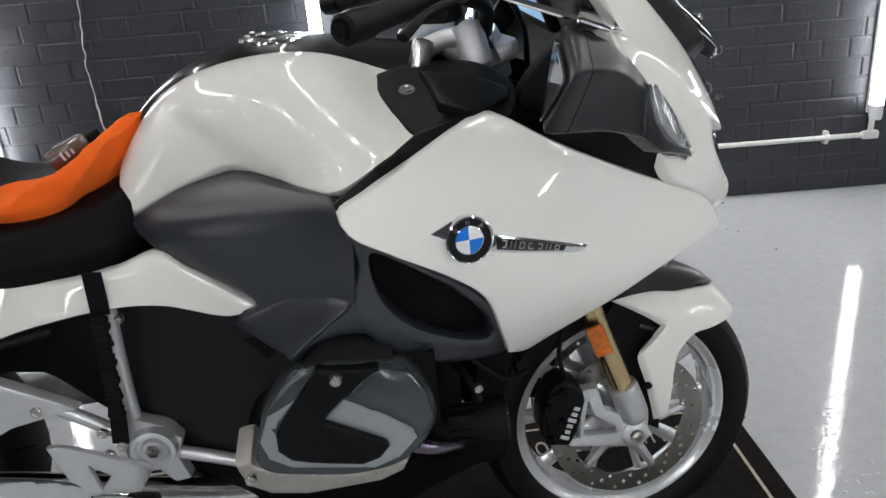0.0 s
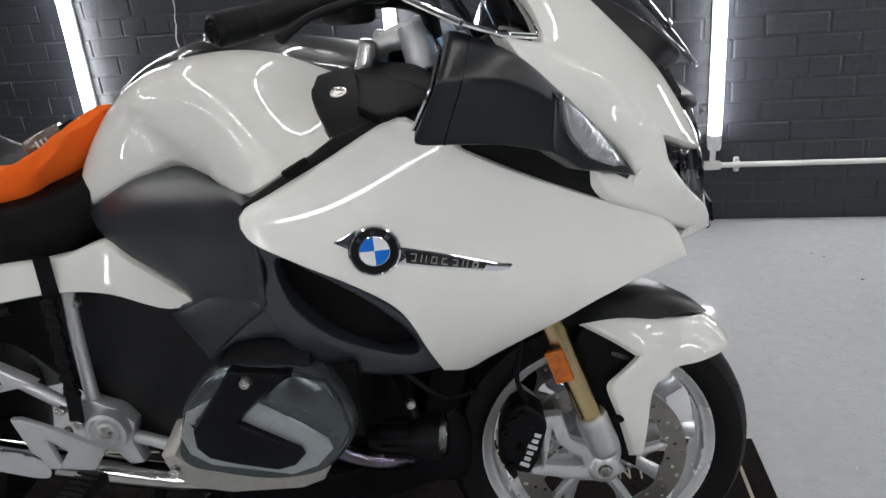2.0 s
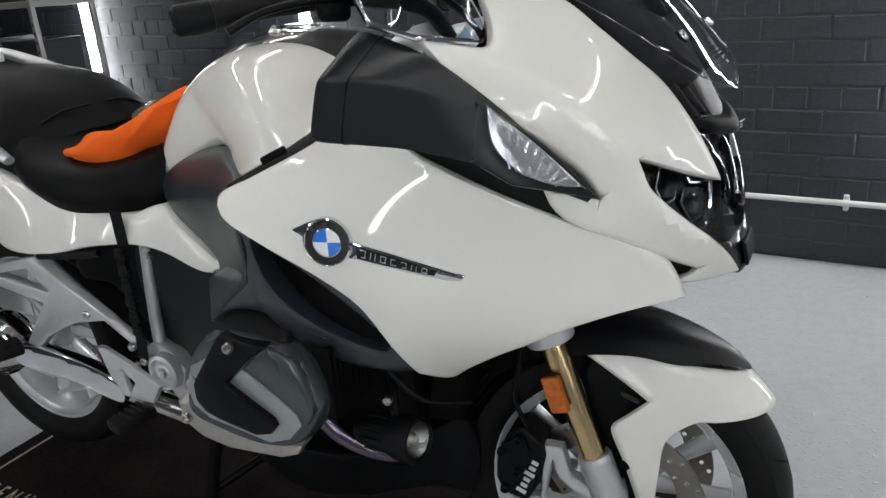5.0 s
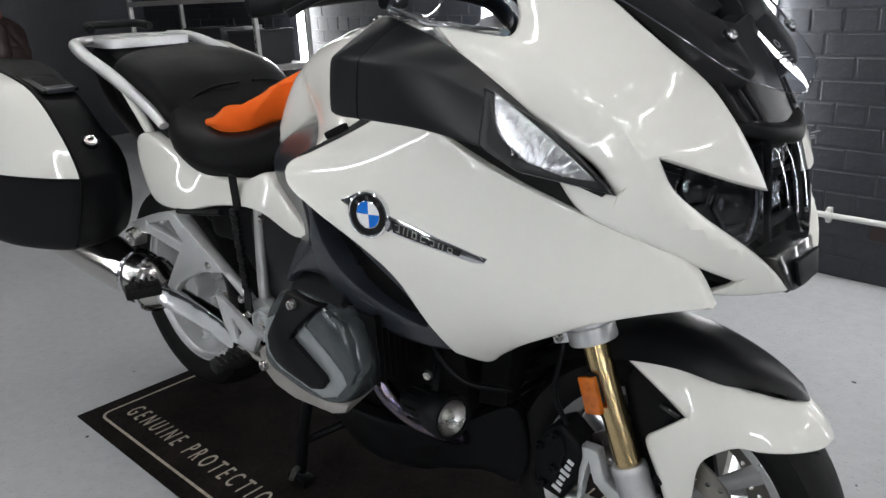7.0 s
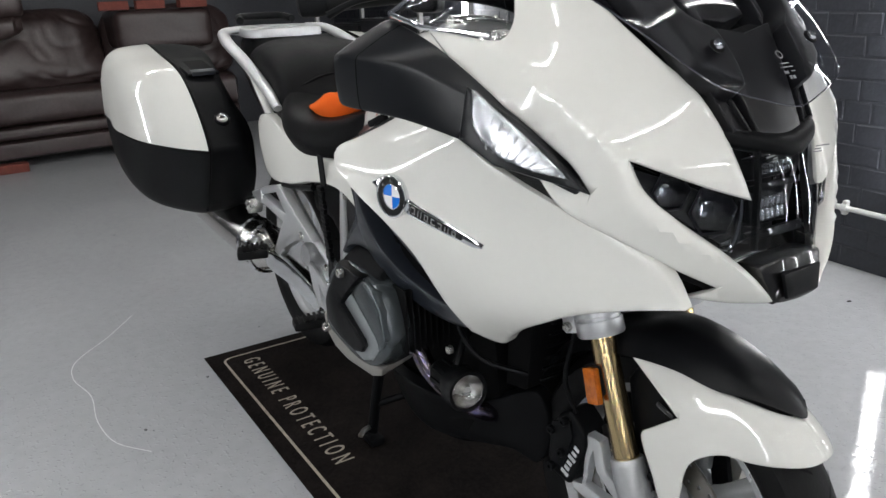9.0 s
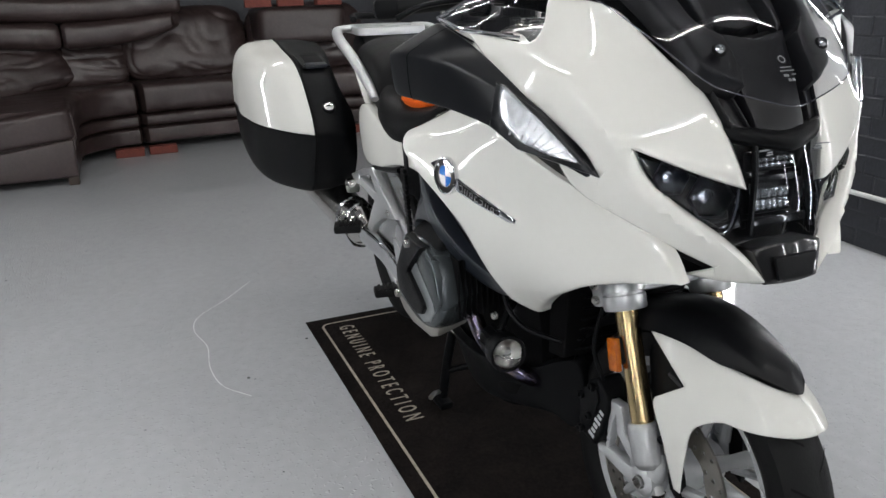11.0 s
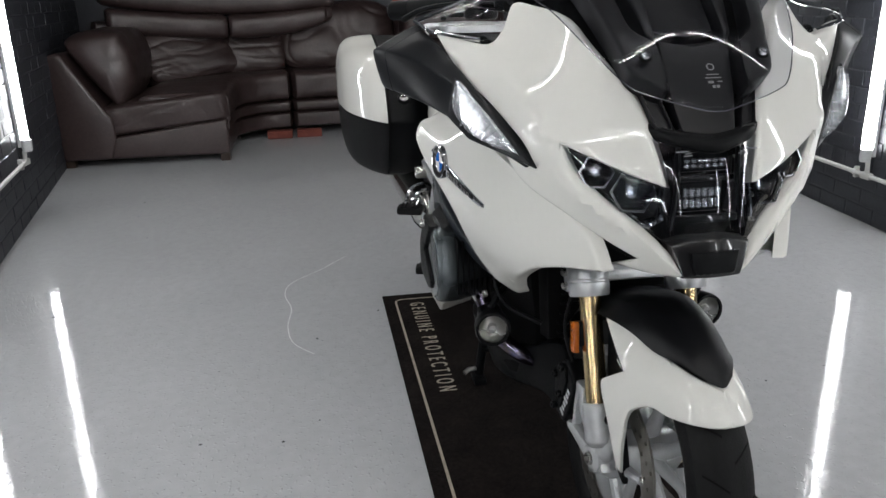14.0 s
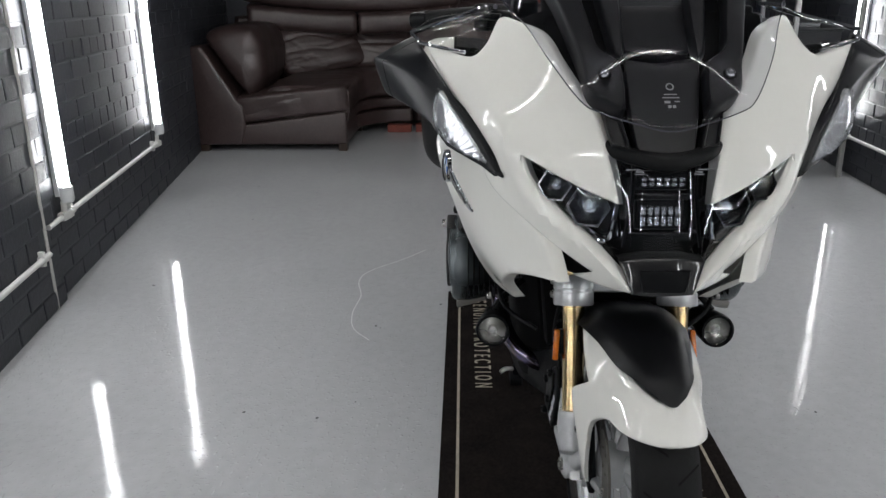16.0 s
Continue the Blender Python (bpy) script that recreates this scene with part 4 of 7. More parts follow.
# the flank is hollowed below a soft crease
for ob in tank_parts:
    for v in ob.data.vertices:
        u = (v.co.x + 0.75) / 0.229
        below = (1.031 - 0.143 * u) - v.co.z
        run = max(0.0, min(1.0, (u + 0.15) / 0.35)) * max(0.0, min(1.0, (1.02 - u) / 0.25))
        ramp = max(0.0, min(1.0, below / 0.018))
        fade = max(0.0, min(1.0, 1.35 - below / 0.09))
        v.co.y -= math.copysign(0.011 * run * ramp * ramp * (3 - 2 * ramp) * min(1.0, fade), v.co.y)
    ob.data.update()
TOP = [[(-0.875, 0, 0.955), (-0.872, -0.048, 0.938), (-0.865, -0.062, 0.925)], [(-0.822, 0, 1.018), (-0.820, -0.050, 1.006), (-0.815, -0.066, 0.992)],
       [(-0.750, 0, 1.068), (-0.748, -0.060, 1.056), (-0.744, -0.078, 1.042)], [(-0.670, 0, 1.096), (-0.670, -0.070, 1.083), (-0.668, -0.088, 1.068)],
       [(-0.590, 0, 1.104), (-0.590, -0.078, 1.090), (-0.590, -0.095, 1.076)], [(-0.500, 0, 1.096), (-0.500, -0.088, 1.079), (-0.498, -0.105, 1.064)],
       [(-0.435, 0, 1.084), (-0.435, -0.098, 1.064), (-0.433, -0.112, 1.050)], [(-0.340, 0, 1.070), (-0.340, -0.108, 1.050), (-0.340, -0.125, 1.036)]]
from_mesh("tank_top", surface(across(TOP), 6, 4), GLOSS_BLACK, bike, "gloss black tank top cover")
cap = turned("filler_cap", [(0, 0.004), (0.036, 0.004), (0.040, 0.0025), (0.044, 0.0025), (0.047, 0.006), (0.058, 0.006), (0.062, 0.001), (0.062, -0.02)], PIPE_STEEL, bike, (-0.590, 0, 1.097), (0.10, 0, 1), "polished ring round the fuel filler cap", sides=48)
turned("cap_insert", [(0, 0.0055), (0.030, 0.0055), (0.033, 0.0035)], PLASTIC, cap, (0, 0, 0), (0, 0, 1))
for q in range(6):
    bolt("cap_screw", (0.052 * math.cos(q * math.pi / 3), 0.052 * math.sin(q * math.pi / 3), 0.006), (0, 0, 1), cap, 0.004, STEEL, 0.002)

# ---- cockpit side trays and the band between tank and fairing
TRAY = [(-0.447, -0.150, 1.042), (-0.436, -0.180, 1.032), (-0.405, -0.245, 1.004), (-0.376, -0.285, 0.978), (-0.290, -0.300, 1.004), (-0.250, -0.300, 1.000), (-0.230, -0.220, 1.03), (-0.280, -0.140, 1.055), (-0.36, -0.110, 1.055)]
panel("cockpit_tray", TRAY, (0, -0.6, 0.8), PLASTIC, bike, "black cockpit side cover", sides=BOTH, off=-0.002, thick=0.02)
turned("lock_ring", [(0, 0.002), (0.008, 0.002), (0.009, 0.004), (0.012, 0.004), (0.013, 0.0), (0.013, -0.01)], STEEL, bike, (-0.386, -0.193, 1.0250), (0, -0.45, 0.9), sides=20)
PAD = [(-0.365, -0.163, 1.044, 1), (-0.290, -0.190, 1.036), (-0.238, -0.234, 1.020, 1), (-0.246, -0.268, 1.012, 1), (-0.300, -0.298, 1.004), (-0.345, -0.262, 1.013, 1), (-0.352, -0.215, 1.028)]
panel("storage_lid", PAD, (0, -0.6, 0.8), PLASTIC, bike, "black storage lid", sides=BOTH, off=0.008, thick=0.02)
BAND = [(-0.505, -0.345, 0.912, 1), (-0.380, -0.285, 0.984, 1), (-0.290, -0.292, 1.012), (-0.300, -0.296, 0.995), (-0.455, -0.342, 0.912), (-0.495, -0.372, 0.885, 1)]
panel("fairing_band", BAND, (0, -0.9, 0.4), PLASTIC, bike, "black band between tank and fairing", sides=BOTH, off=-0.002, thick=0.03)

for k in (1, -1):
    part("band_latch", block((0.040, 0.014, 0.012), 0.004, 2, m=pose(-0.425, -0.322 * k, 0.952, 0, -24, 22 * k)), DARK, bike)

# ---- knee panels, scoops, side covers, tail
KNEE = [(-0.852, -0.143, 0.852, 1), (-0.760, -0.158, 0.900), (-0.675, -0.176, 0.922), (-0.640, -0.200, 0.925), (-0.590, -0.245, 0.918), (-0.505, -0.325, 0.906), (-0.485, -0.365, 0.872), (-0.488, -0.352, 0.800), (-0.491, -0.346, 0.762, 1),
        (-0.550, -0.340, 0.712), (-0.602, -0.330, 0.668, 1), (-0.665, -0.260, 0.690), (-0.705, -0.215, 0.706, 1), (-0.655, -0.232, 0.722), (-0.792, -0.200, 0.806, 1)]
knee_skin = TautSkin(KNEE + [(-0.640, -0.262, 0.830), (-0.560, -0.310, 0.840)], (-0.15, -1, 0.1), 3, 1e-3, soft=1e-2)
panel("knee_panel", KNEE, None, SATIN, bike, "satin black knee panel", sides=BOTH, skin=knee_skin, off=-0.001, thick=0.02)
SCOOP = [(-0.488, -0.368, 0.872), (-0.425, -0.366, 0.830), (-0.350, -0.352, 0.780), (-0.302, -0.330, 0.730), (-0.275, -0.282, 0.650), (-0.262, -0.250, 0.594, 1), (-0.300, -0.262, 0.590), (-0.380, -0.285, 0.605), (-0.440, -0.312, 0.645), (-0.488, -0.340, 0.710), (-0.493, -0.352, 0.765), (-0.478, -0.360, 0.820)]
HOLE = [(-0.458, -0.362, 0.836), (-0.420, -0.362, 0.816), (-0.352, -0.347, 0.762), (-0.308, -0.322, 0.706), (-0.290, -0.290, 0.652), (-0.300, -0.278, 0.640), (-0.370, -0.297, 0.668), (-0.425, -0.326, 0.712), (-0.456, -0.350, 0.770)]
panel("air_scoop", SCOOP, (0.2, -1, -0.1), SATIN, bike, "satin black air scoop", sides=BOTH, holes=[HOLE], off=-0.006, thick=0.05, rim=0.007)
panel("scoop_floor", SCOOP, (0.2, -1, -0.1), DARK, bike, "dark scoop opening", sides=BOTH, off=-0.05, thick=0.005)
KITE = [(-0.710, -0.214, 0.688, 1), (-0.641, -0.245, 0.723), (-0.570, -0.272, 0.771, 1), (-0.496, -0.344, 0.763, 1), (-0.506, -0.346, 0.748, 1), (-0.583, -0.334, 0.684), (-0.599, -0.333, 0.668, 1), (-0.681, -0.244, 0.683, 1)]
panel("knee_facet", KITE, (-0.5, -0.85, 0.2), SATIN, bike, "satin black lower knee facet", sides=BOTH, skin=TautSkin(KITE, (-0.5, -0.85, 0.2), 1), off=0.003, thick=0.02, rim=0.006)
WING = [(-0.490, -0.344, 0.764, 1), (-0.470, -0.338, 0.726), (-0.440, -0.325, 0.688), (-0.385, -0.305, 0.655), (-0.400, -0.302, 0.648), (-0.450, -0.318, 0.680), (-0.505, -0.330, 0.700), (-0.558, -0.334, 0.692), (-0.598, -0.330, 0.668, 1), (-0.545, -0.342, 0.716)]
panel("knee_wing", WING, (-0.1, -1, -0.1), SATIN, bike, "satin black lower knee panel wing", sides=BOTH, off=-0.002, thick=0.03)
TAIL = [(-0.648, -0.226, 0.712, 1), (-0.755, -0.222, 0.788), (-0.800, -0.220, 0.818), (-0.874, -0.216, 0.797), (-0.953, -0.214, 0.790), (-1.040, -0.214, 0.794), (-1.150, -0.218, 0.826), (-1.285, -0.230, 0.862), (-1.330, -0.225, 0.840),
        (-1.320, -0.230, 0.760), (-1.270, -0.238, 0.700), (-1.130, -0.240, 0.694), (-1.000, -0.236, 0.722), (-0.880, -0.234, 0.738), (-0.800, -0.233, 0.733), (-0.700, -0.230, 0.702)]
panel("tail_panel", TAIL, (-0.05, -1, 0.1), WHITE, bike, "glossy white tail side panel", sides=BOTH, skin=Skin(TAIL + [(-0.95, -0.240, 0.760), (-1.15, -0.248, 0.765)], (-0.05, -1, 0.1), 1e-2), thick=0.03, rim=0.008)
COVER = [(-0.930, -0.175, 0.720), (-0.820, -0.180, 0.720), (-0.700, -0.197, 0.702), (-0.640, -0.212, 0.692), (-0.585, -0.225, 0.660), (-0.580, -0.225, 0.610), (-0.640, -0.210, 0.560), (-0.690, -0.195, 0.530), (-0.730, -0.180, 0.440), (-0.760, -0.17, 0.400), (-0.880, -0.165, 0.440), (-0.925, -0.165, 0.500)]
panel("side_cover", COVER, (0, -1, 0), GREY_PLASTIC, bike, "textured black frame side cover", sides=BOTH, inner=[(-0.80, -0.19, 0.58)], thick=0.03)
bolt("cover_screw", (-0.893, -0.180, 0.698), (0, -1, 0.1), bike, 0.009, STEEL, 0.006)
INFILL = [(-0.930, -0.15, 0.720), (-1.010, -0.15, 0.715), (-1.150, -0.15, 0.690), (-1.160, -0.15, 0.610), (-1.060, -0.15, 0.600), (-0.940, -0.15, 0.500)]
panel("rear_infill", INFILL, (0, -1, 0), PLASTIC, bike, "dark cover under the tail", sides=BOTH, thick=0.02)

# ---- seats
def saddle(rows, name, label):
    return from_mesh(name, surface(across(rows), 6, 5, closed_v=False), SEAT, bike, label)


RIDER = [[(-0.842, 0, 0.920), (-0.842, -0.075, 0.915), (-0.842, -0.118, 0.885), (-0.838, -0.135, 0.840), (-0.838, -0.130, 0.800)],
         [(-0.870, 0, 0.905), (-0.872, -0.090, 0.900), (-0.875, -0.145, 0.872), (-0.875, -0.165, 0.830), (-0.875, -0.158, 0.794)],
         [(-0.960, 0, 0.878), (-0.960, -0.100, 0.876), (-0.962, -0.175, 0.860), (-0.962, -0.196, 0.820), (-0.962, -0.186, 0.784)],
         [(-1.060, 0, 0.872), (-1.060, -0.100, 0.872), (-1.062, -0.185, 0.860), (-1.064, -0.205, 0.825), (-1.064, -0.196, 0.792)],
         [(-1.140, 0, 0.892), (-1.142, -0.100, 0.890), (-1.150, -0.178, 0.875), (-1.155, -0.196, 0.845), (-1.155, -0.190, 0.815)],
         [(-1.195, 0, 0.930), (-1.198, -0.095, 0.926), (-1.205, -0.160, 0.905), (-1.212, -0.178, 0.870), (-1.212, -0.174, 0.835)]]
RIDER = [[(p[0], p[1] * 1.13, p[2] + (0.008 if i < 3 else 0.0)) for i, p in enumerate(r)] for r in RIDER]
saddle(RIDER, "rider_seat", "black stitched vinyl rider seat")
PASS = [[(-1.150, 0, 0.930), (-1.160, -0.095, 0.925), (-1.175, -0.165, 0.895), (-1.180, -0.182, 0.860), (-1.185, -0.178, 0.820)],
        [(-1.215, 0, 1.000), (-1.220, -0.090, 0.995), (-1.230, -0.160, 0.955), (-1.235, -0.180, 0.905), (-1.235, -0.178, 0.850)],
        [(-1.300, 0, 1.040), (-1.302, -0.090, 1.034), (-1.308, -0.155, 0.995), (-1.315, -0.172, 0.930), (-1.315, -0.170, 0.870)],
        [(-1.420, 0, 1.055), (-1.420, -0.095, 1.048), (-1.422, -0.150, 1.015), (-1.425, -0.165, 0.960), (-1.425, -0.160, 0.900)],
        [(-1.560, 0, 1.055), (-1.560, -0.085, 1.048), (-1.560, -0.130, 1.022), (-1.560, -0.145, 0.980), (-1.560, -0.140, 0.930)],
        [(-1.640, 0, 1.040), (-1.640, -0.060, 1.032), (-1.638, -0.095, 1.005), (-1.636, -0.105, 0.970), (-1.636, -0.100, 0.940)]]
PASS = [[(p[0], p[1] * 1.10, p[2] - 0.016) for p in r] for r in PASS]
saddle(PASS, "passenger_seat", "black stitched vinyl passenger seat")
for k in (1, -1):
    bar("seat_piping", [(-1.170, -0.02 * k, 0.962), (-1.185, -0.090 * k, 0.955), (-1.200, -0.150 * k, 0.925), (-1.208, -0.180 * k, 0.880), (-1.205, -0.186 * k, 0.835)], 0.003, SEAT, bike, "raised seat seam", sides=6)

# ---- luggage rack and grab rails
for k in (1, -1):
    bar("grab_rail", [(-1.205, -0.212 * k, 0.880), (-1.290, -0.205 * k, 0.918), (-1.480, -0.195 * k, 0.985), (-1.660, -0.188 * k, 1.040), (-1.730, -0.165 * k, 1.060), (-1.740, -0.110 * k, 1.065)], [0.012, 0.016, 0.019, 0.019, 0.017, 0.014], SILVER, bike, "silver grab rail", flat=0.75)
    bar("rail_foot", [(-1.300, -0.200 * k, 0.850), (-1.340, -0.205 * k, 0.905), (-1.390, -0.205 * k, 0.955)], 0.012, WHITE, bike)
RACKF = [(-1.63, -0.115, 1.068), (-1.73, -0.120, 1.072), (-1.86, -0.10, 1.072), (-1.90, -0.05, 1.072), (-1.90, 0.05, 1.072), (-1.86, 0.10, 1.072), (-1.73, 0.120, 1.072), (-1.63, 0.115, 1.068)]
panel("luggage_rack", RACKF, (0, -0.001, 1), ALLOY, bike, "silver luggage rack", thick=0.02, rim=0.006,
      holes=[[(-1.66, -0.075, 1.068), (-1.72, -0.085, 1.07), (-1.74, -0.02, 1.07), (-1.67, -0.01, 1.07)], [(-1.66, 0.075, 1.068), (-1.72, 0.085, 1.07), (-1.74, 0.02, 1.07), (-1.67, 0.01, 1.07)]])
bar("rack_bracket", [(-1.80, -0.09, 1.09), (-1.86, -0.07, 1.10), (-1.88, 0, 1.10), (-1.86, 0.07, 1.10), (-1.80, 0.09, 1.09)], 0.012, PLASTIC, bike)
tail_rows = [[(x, 0, zt), (x, -w * 0.7, zt), (x, -w, (zt + zb) / 2), (x, -w * 0.7, zb), (x, 0, zb)] for x, w, zt, zb in ((-1.0, 0.14, 0.80, 0.70), (-1.25, 0.15, 0.86, 0.70), (-1.5, 0.14, 0.95, 0.74), (-1.75, 0.11, 1.03, 0.86), (-1.86, 0.08, 1.045, 0.95))]
from_mesh("tail_body", surface(both(tail_rows), 4, 3, closed_v=True), PLASTIC, bike, "black tail underbody")

# ---- panniers
CASE_SEAM = [(-2.060, 0.985), (-1.995, 1.024), (-1.790, 0.998), (-1.605, 0.962), (-1.525, 0.922), (-1.462, 0.868), (-1.413, 0.815), (-1.389, 0.774), (-1.386, 0.758), (-1.402, 0.720), (-1.433, 0.664), (-1.505, 0.560), (-1.560, 0.545), (-1.800, 0.550), (-2.020, 0.595), (-2.075, 0.700)]
CASE_INNER = [(-2.050, 0.975), (-1.995, 1.010), (-1.800, 0.985), (-1.720, 0.935), (-1.650, 0.885), (-1.560, 0.842), (-1.490, 0.808), (-1.460, 0.772), (-1.456, 0.757), (-1.456, 0.720), (-1.462, 0.664), (-1.530, 0.575), (-1.580, 0.560), (-1.800, 0.560), (-2.010, 0.605), (-2.060, 0.700)]
CASE_BOW = [(-0.355, 0.0, 0.0), (-0.400, -0.080, 0.012), (-0.450, -0.215, 0.055), (-0.480, -0.330, 0.17), (-0.496, -0.470, 0.40), (-0.501, -0.540, 0.70), (-0.502, -0.560, 0.93)]  # outwards: y, set-back, drawing-in


def pannier(k):
    def level(y, back, draw, grow=0.0, stations=CASE_SEAM):
        row = []
        for x, z in stations:
            share = max(0.0, (x + 2.06) / 0.675)
            row.append((x + back * share + grow * 0.6, (y - grow * 0.8) * k, z + (0.785 - z) * draw + grow * (0.6 if z > 0.78 else 0.0)))
        return row
    rows = [[(x, -0.205 * k, z) for x, z in CASE_INNER], [(x - 0.010, -0.255 * k, z - 0.004) for x, z in CASE_SEAM], [(x, -0.300 * k, z) for x, z in CASE_SEAM], [(x, -0.345 * k, z) for x, z in CASE_SEAM]]
    rows += [level(*bow) for bow in CASE_BOW]
    case = from_mesh("pannier", surface(rows, 6, 5, closed_v=True), PLASTIC, bike, "black pannier case with a white lid")
    lid = [level(*bow, 0.006, CASE_SEAM[:9]) for bow in CASE_BOW]
    from_mesh("lid", surface(lid, 7, 7), WHITE, case, "glossy white pannier lid")
    bar("lid_seam", [(x + 0.002, -0.3545 * k, z + 0.003) for x, z in CASE_SEAM[:12]], 0.0042, DARK, case, sides=6)
    bar("lid_edge", [level(*bow, 0.004, CASE_SEAM[8:9])[0] for bow in CASE_BOW[:5]], 0.0035, DARK, case, sides=6)
    turned("case_lock", [(0, 0.006), (0.006, 0.006), (0.007, 0.009), (0.012, 0.009), (0.0125, 0.004), (0.0145, 0.004), (0.015, 0.003), (0.0155, -0.008)], STEEL, case, (-1.430, -0.297 * k, 0.838), (0.75, -0.1 * k, 0.66), sides=28)
    turned("lock_ring", [(0.015, 0.003), (0.016, 0.007), (0.020, 0.007), (0.022, 0.001), (0.022, -0.008)], PLASTIC, case, (-1.430, -0.297 * k, 0.838), (0.75, -0.1 * k, 0.66), sides=28)
    part("key_slot", block((0.004, 0.014, 0.004), 0.001, 1, m=Matrix.Translation((-1.4235, -0.2978 * k, 0.8443)) @ Vector((0.75, -0.1 * k, 0.66)).to_track_quat("Z", "Y").to_matrix().to_4x4() @ pose(0, 0, 0, 0, 0, 90)), DARK, case)
    tilt = pose(-1.640, -0.295 * k, 0.974, 0, 11.5, 0)
    part("handle_frame", block((0.170, 0.092, 0.010), 0.004, 2, m=tilt @ pose(0, 0, -0.003)), PLASTIC, case)
    part("handle_recess", block((0.120, 0.060, 0.012), 0.003, 2, m=tilt @ pose(0.012, 0.004 * k, -0.003)), DARK, case)
    part("handle_grip", block((0.030, 0.070, 0.014), 0.004, 2, m=tilt @ pose(0.072, 0.0, -0.001)), SATIN, case)


for k in (1, -1):
    pannier(k)

# ---- engine: boxer heads, covers, exhaust
def engine_side(k):
    RIM = [(-0.681, 0.500), (-0.668, 0.552), (-0.652, 0.600), (-0.602, 0.652), (-0.566, 0.664), (-0.478, 0.660), (-0.424, 0.640), (-0.402, 0.604), (-0.390, 0.553), (-0.405, 0.513), (-0.448, 0.473), (-0.523, 0.458), (-0.622, 0.470), (-0.668, 0.482)]
    def ring(y, grow):
        cx, cz = -0.54, 0.562
        return [(cx + (x - cx) * grow, y * k, cz + (z - cz) * grow) for x, z in RIM]
    head = from_mesh("cylinder_head", surface([ring(-0.20, 0.84), ring(-0.26, 0.92), ring(-0.310, 0.995), ring(-0.328, 0.995), ring(-0.341, 0.968), ring(-0.348, 0.92), ring(-0.350, 0.5)], 4, 5, closed_v=True), HEAD, bike, "dark metallic boxer cylinder head")
    def face(name, outline, y, mat, label, thick, inner=(), rim=0.003, sharp=True, tilt=0.0):
        return panel(name, [(x, (y + tilt * (z - 0.56)) * k, z, 1) if sharp else (x, (y + tilt * (z - 0.56)) * k, z) for x, z in outline], (0.05, -k, 0.05), mat, head, label, thick=thick, rim=rim, inner=[(x, yy * k, z) for x, yy, z in inner], step=0.010)
    BAND = [(-0.529, 0.606), (-0.562, 0.578), (-0.640, 0.562), (-0.597, 0.616), (-0.646, 0.588), (-0.664, 0.544), (-0.655, 0.512), (-0.622, 0.492), (-0.496, 0.474), (-0.455, 0.489), (-0.424, 0.522), (-0.430, 0.541), (-0.464, 0.567)]
    face("head_band", BAND, -0.352, HEADGREY, "silver band round the cylinder cover", 0.02)
    UPPER = [(-0.470, 0.655), (-0.423, 0.638), (-0.405, 0.606), (-0.394, 0.556), (-0.410, 0.524), (-0.426, 0.522), (-0.432, 0.542), (-0.464, 0.568), (-0.529, 0.607), (-0.493, 0.640)]
    face("head_plate", UPPER, -0.353, HEAD, "dark metallic cylinder head face", 0.02, inner=[(-0.448, -0.362, 0.600)], rim=0.006)
    COVER_L = [(-0.562, 0.664), (-0.636, 0.561), (-0.637, 0.530), (-0.619, 0.512), (-0.513, 0.490), (-0.485, 0.498), (-0.468, 0.517), (-0.473, 0.528), (-0.560, 0.575), (-0.557, 0.584), (-0.533, 0.607), (-0.489, 0.643), (-0.469, 0.658)]
    face("head_cover", COVER_L, -0.362, PLASTIC, "textured black cylinder cover", 0.02, inner=[(-0.598, -0.368, 0.570), (-0.580, -0.369, 0.535)], rim=0.004)
    GUARD = [(-0.704, 0.500), (-0.688, 0.502), (-0.680, 0.490), (-0.634, 0.472), (-0.525, 0.457), (-0.440, 0.474), (-0.452, 0.452), (-0.490, 0.436), (-0.606, 0.427), (-0.666, 0.436), (-0.699, 0.456), (-0.714, 0.496)]
    panel("cylinder_guard", [(x, -0.338 * k, z, 1) for x, z in GUARD], (0, -k, -0.3), CRASH, head, "cast alloy cylinder guard", thick=0.07, rim=0.005, step=0.012)
    bolt("cover_bolt", (-0.534, -0.368 * k, 0.650), (0, -k, 0.05), head, 0.009, STEEL, 0.007)
    # the shadow over the fins is put into their colour, hence matt black
    for q in range(9):
        part("cooling_fin", block((0.10, 0.003, 0.13), 0.001, 1, m=pose(-0.435, (-0.205 - 0.013 * q) * k, 0.580)), DARK, head)
    bolt("guard_bolt", (-0.690, -0.342 * k, 0.474), (0, -k, 0), bike, 0.010, STEEL, 0.008)
    bar("exhaust_header", [(-0.50, -0.235 * k, 0.50), (-0.46, -0.225 * k, 0.432), (-0.40, -0.205 * k, 0.392), (-0.36, -0.165 * k, 0.362), (-0.37, -0.12 * k, 0.335), (-0.45, -0.08 * k, 0.30)], 0.019, BRONZE, bike, "heat-tinted exhaust header", sides=18)
    bar("throttle_body", [(-0.53, -0.24 * k, 0.70), (-0.53, -0.30 * k, 0.705)], 0.03, PLASTIC, bike)
    bar("intake_clamp", [(-0.535, -0.26 * k, 0.722), (-0.50, -0.28 * k, 0.722), (-0.475, -0.27 * k, 0.715)], 0.006, STEEL, bike)
    part("injector_plug", block((0.05, 0.03, 0.025), 0.006, m=pose(-0.46, -0.28 * k, 0.722)), PLASTIC, bike)
    CAPP = [(-0.585, -0.335 * k, 0.655, 1), (-0.562, -0.31 * k, 0.690, 1), (-0.500, -0.30 * k, 0.694), (-0.450, -0.30 * k, 0.680, 1), (-0.446, -0.325 * k, 0.652, 1), (-0.482, -0.34 * k, 0.645)]
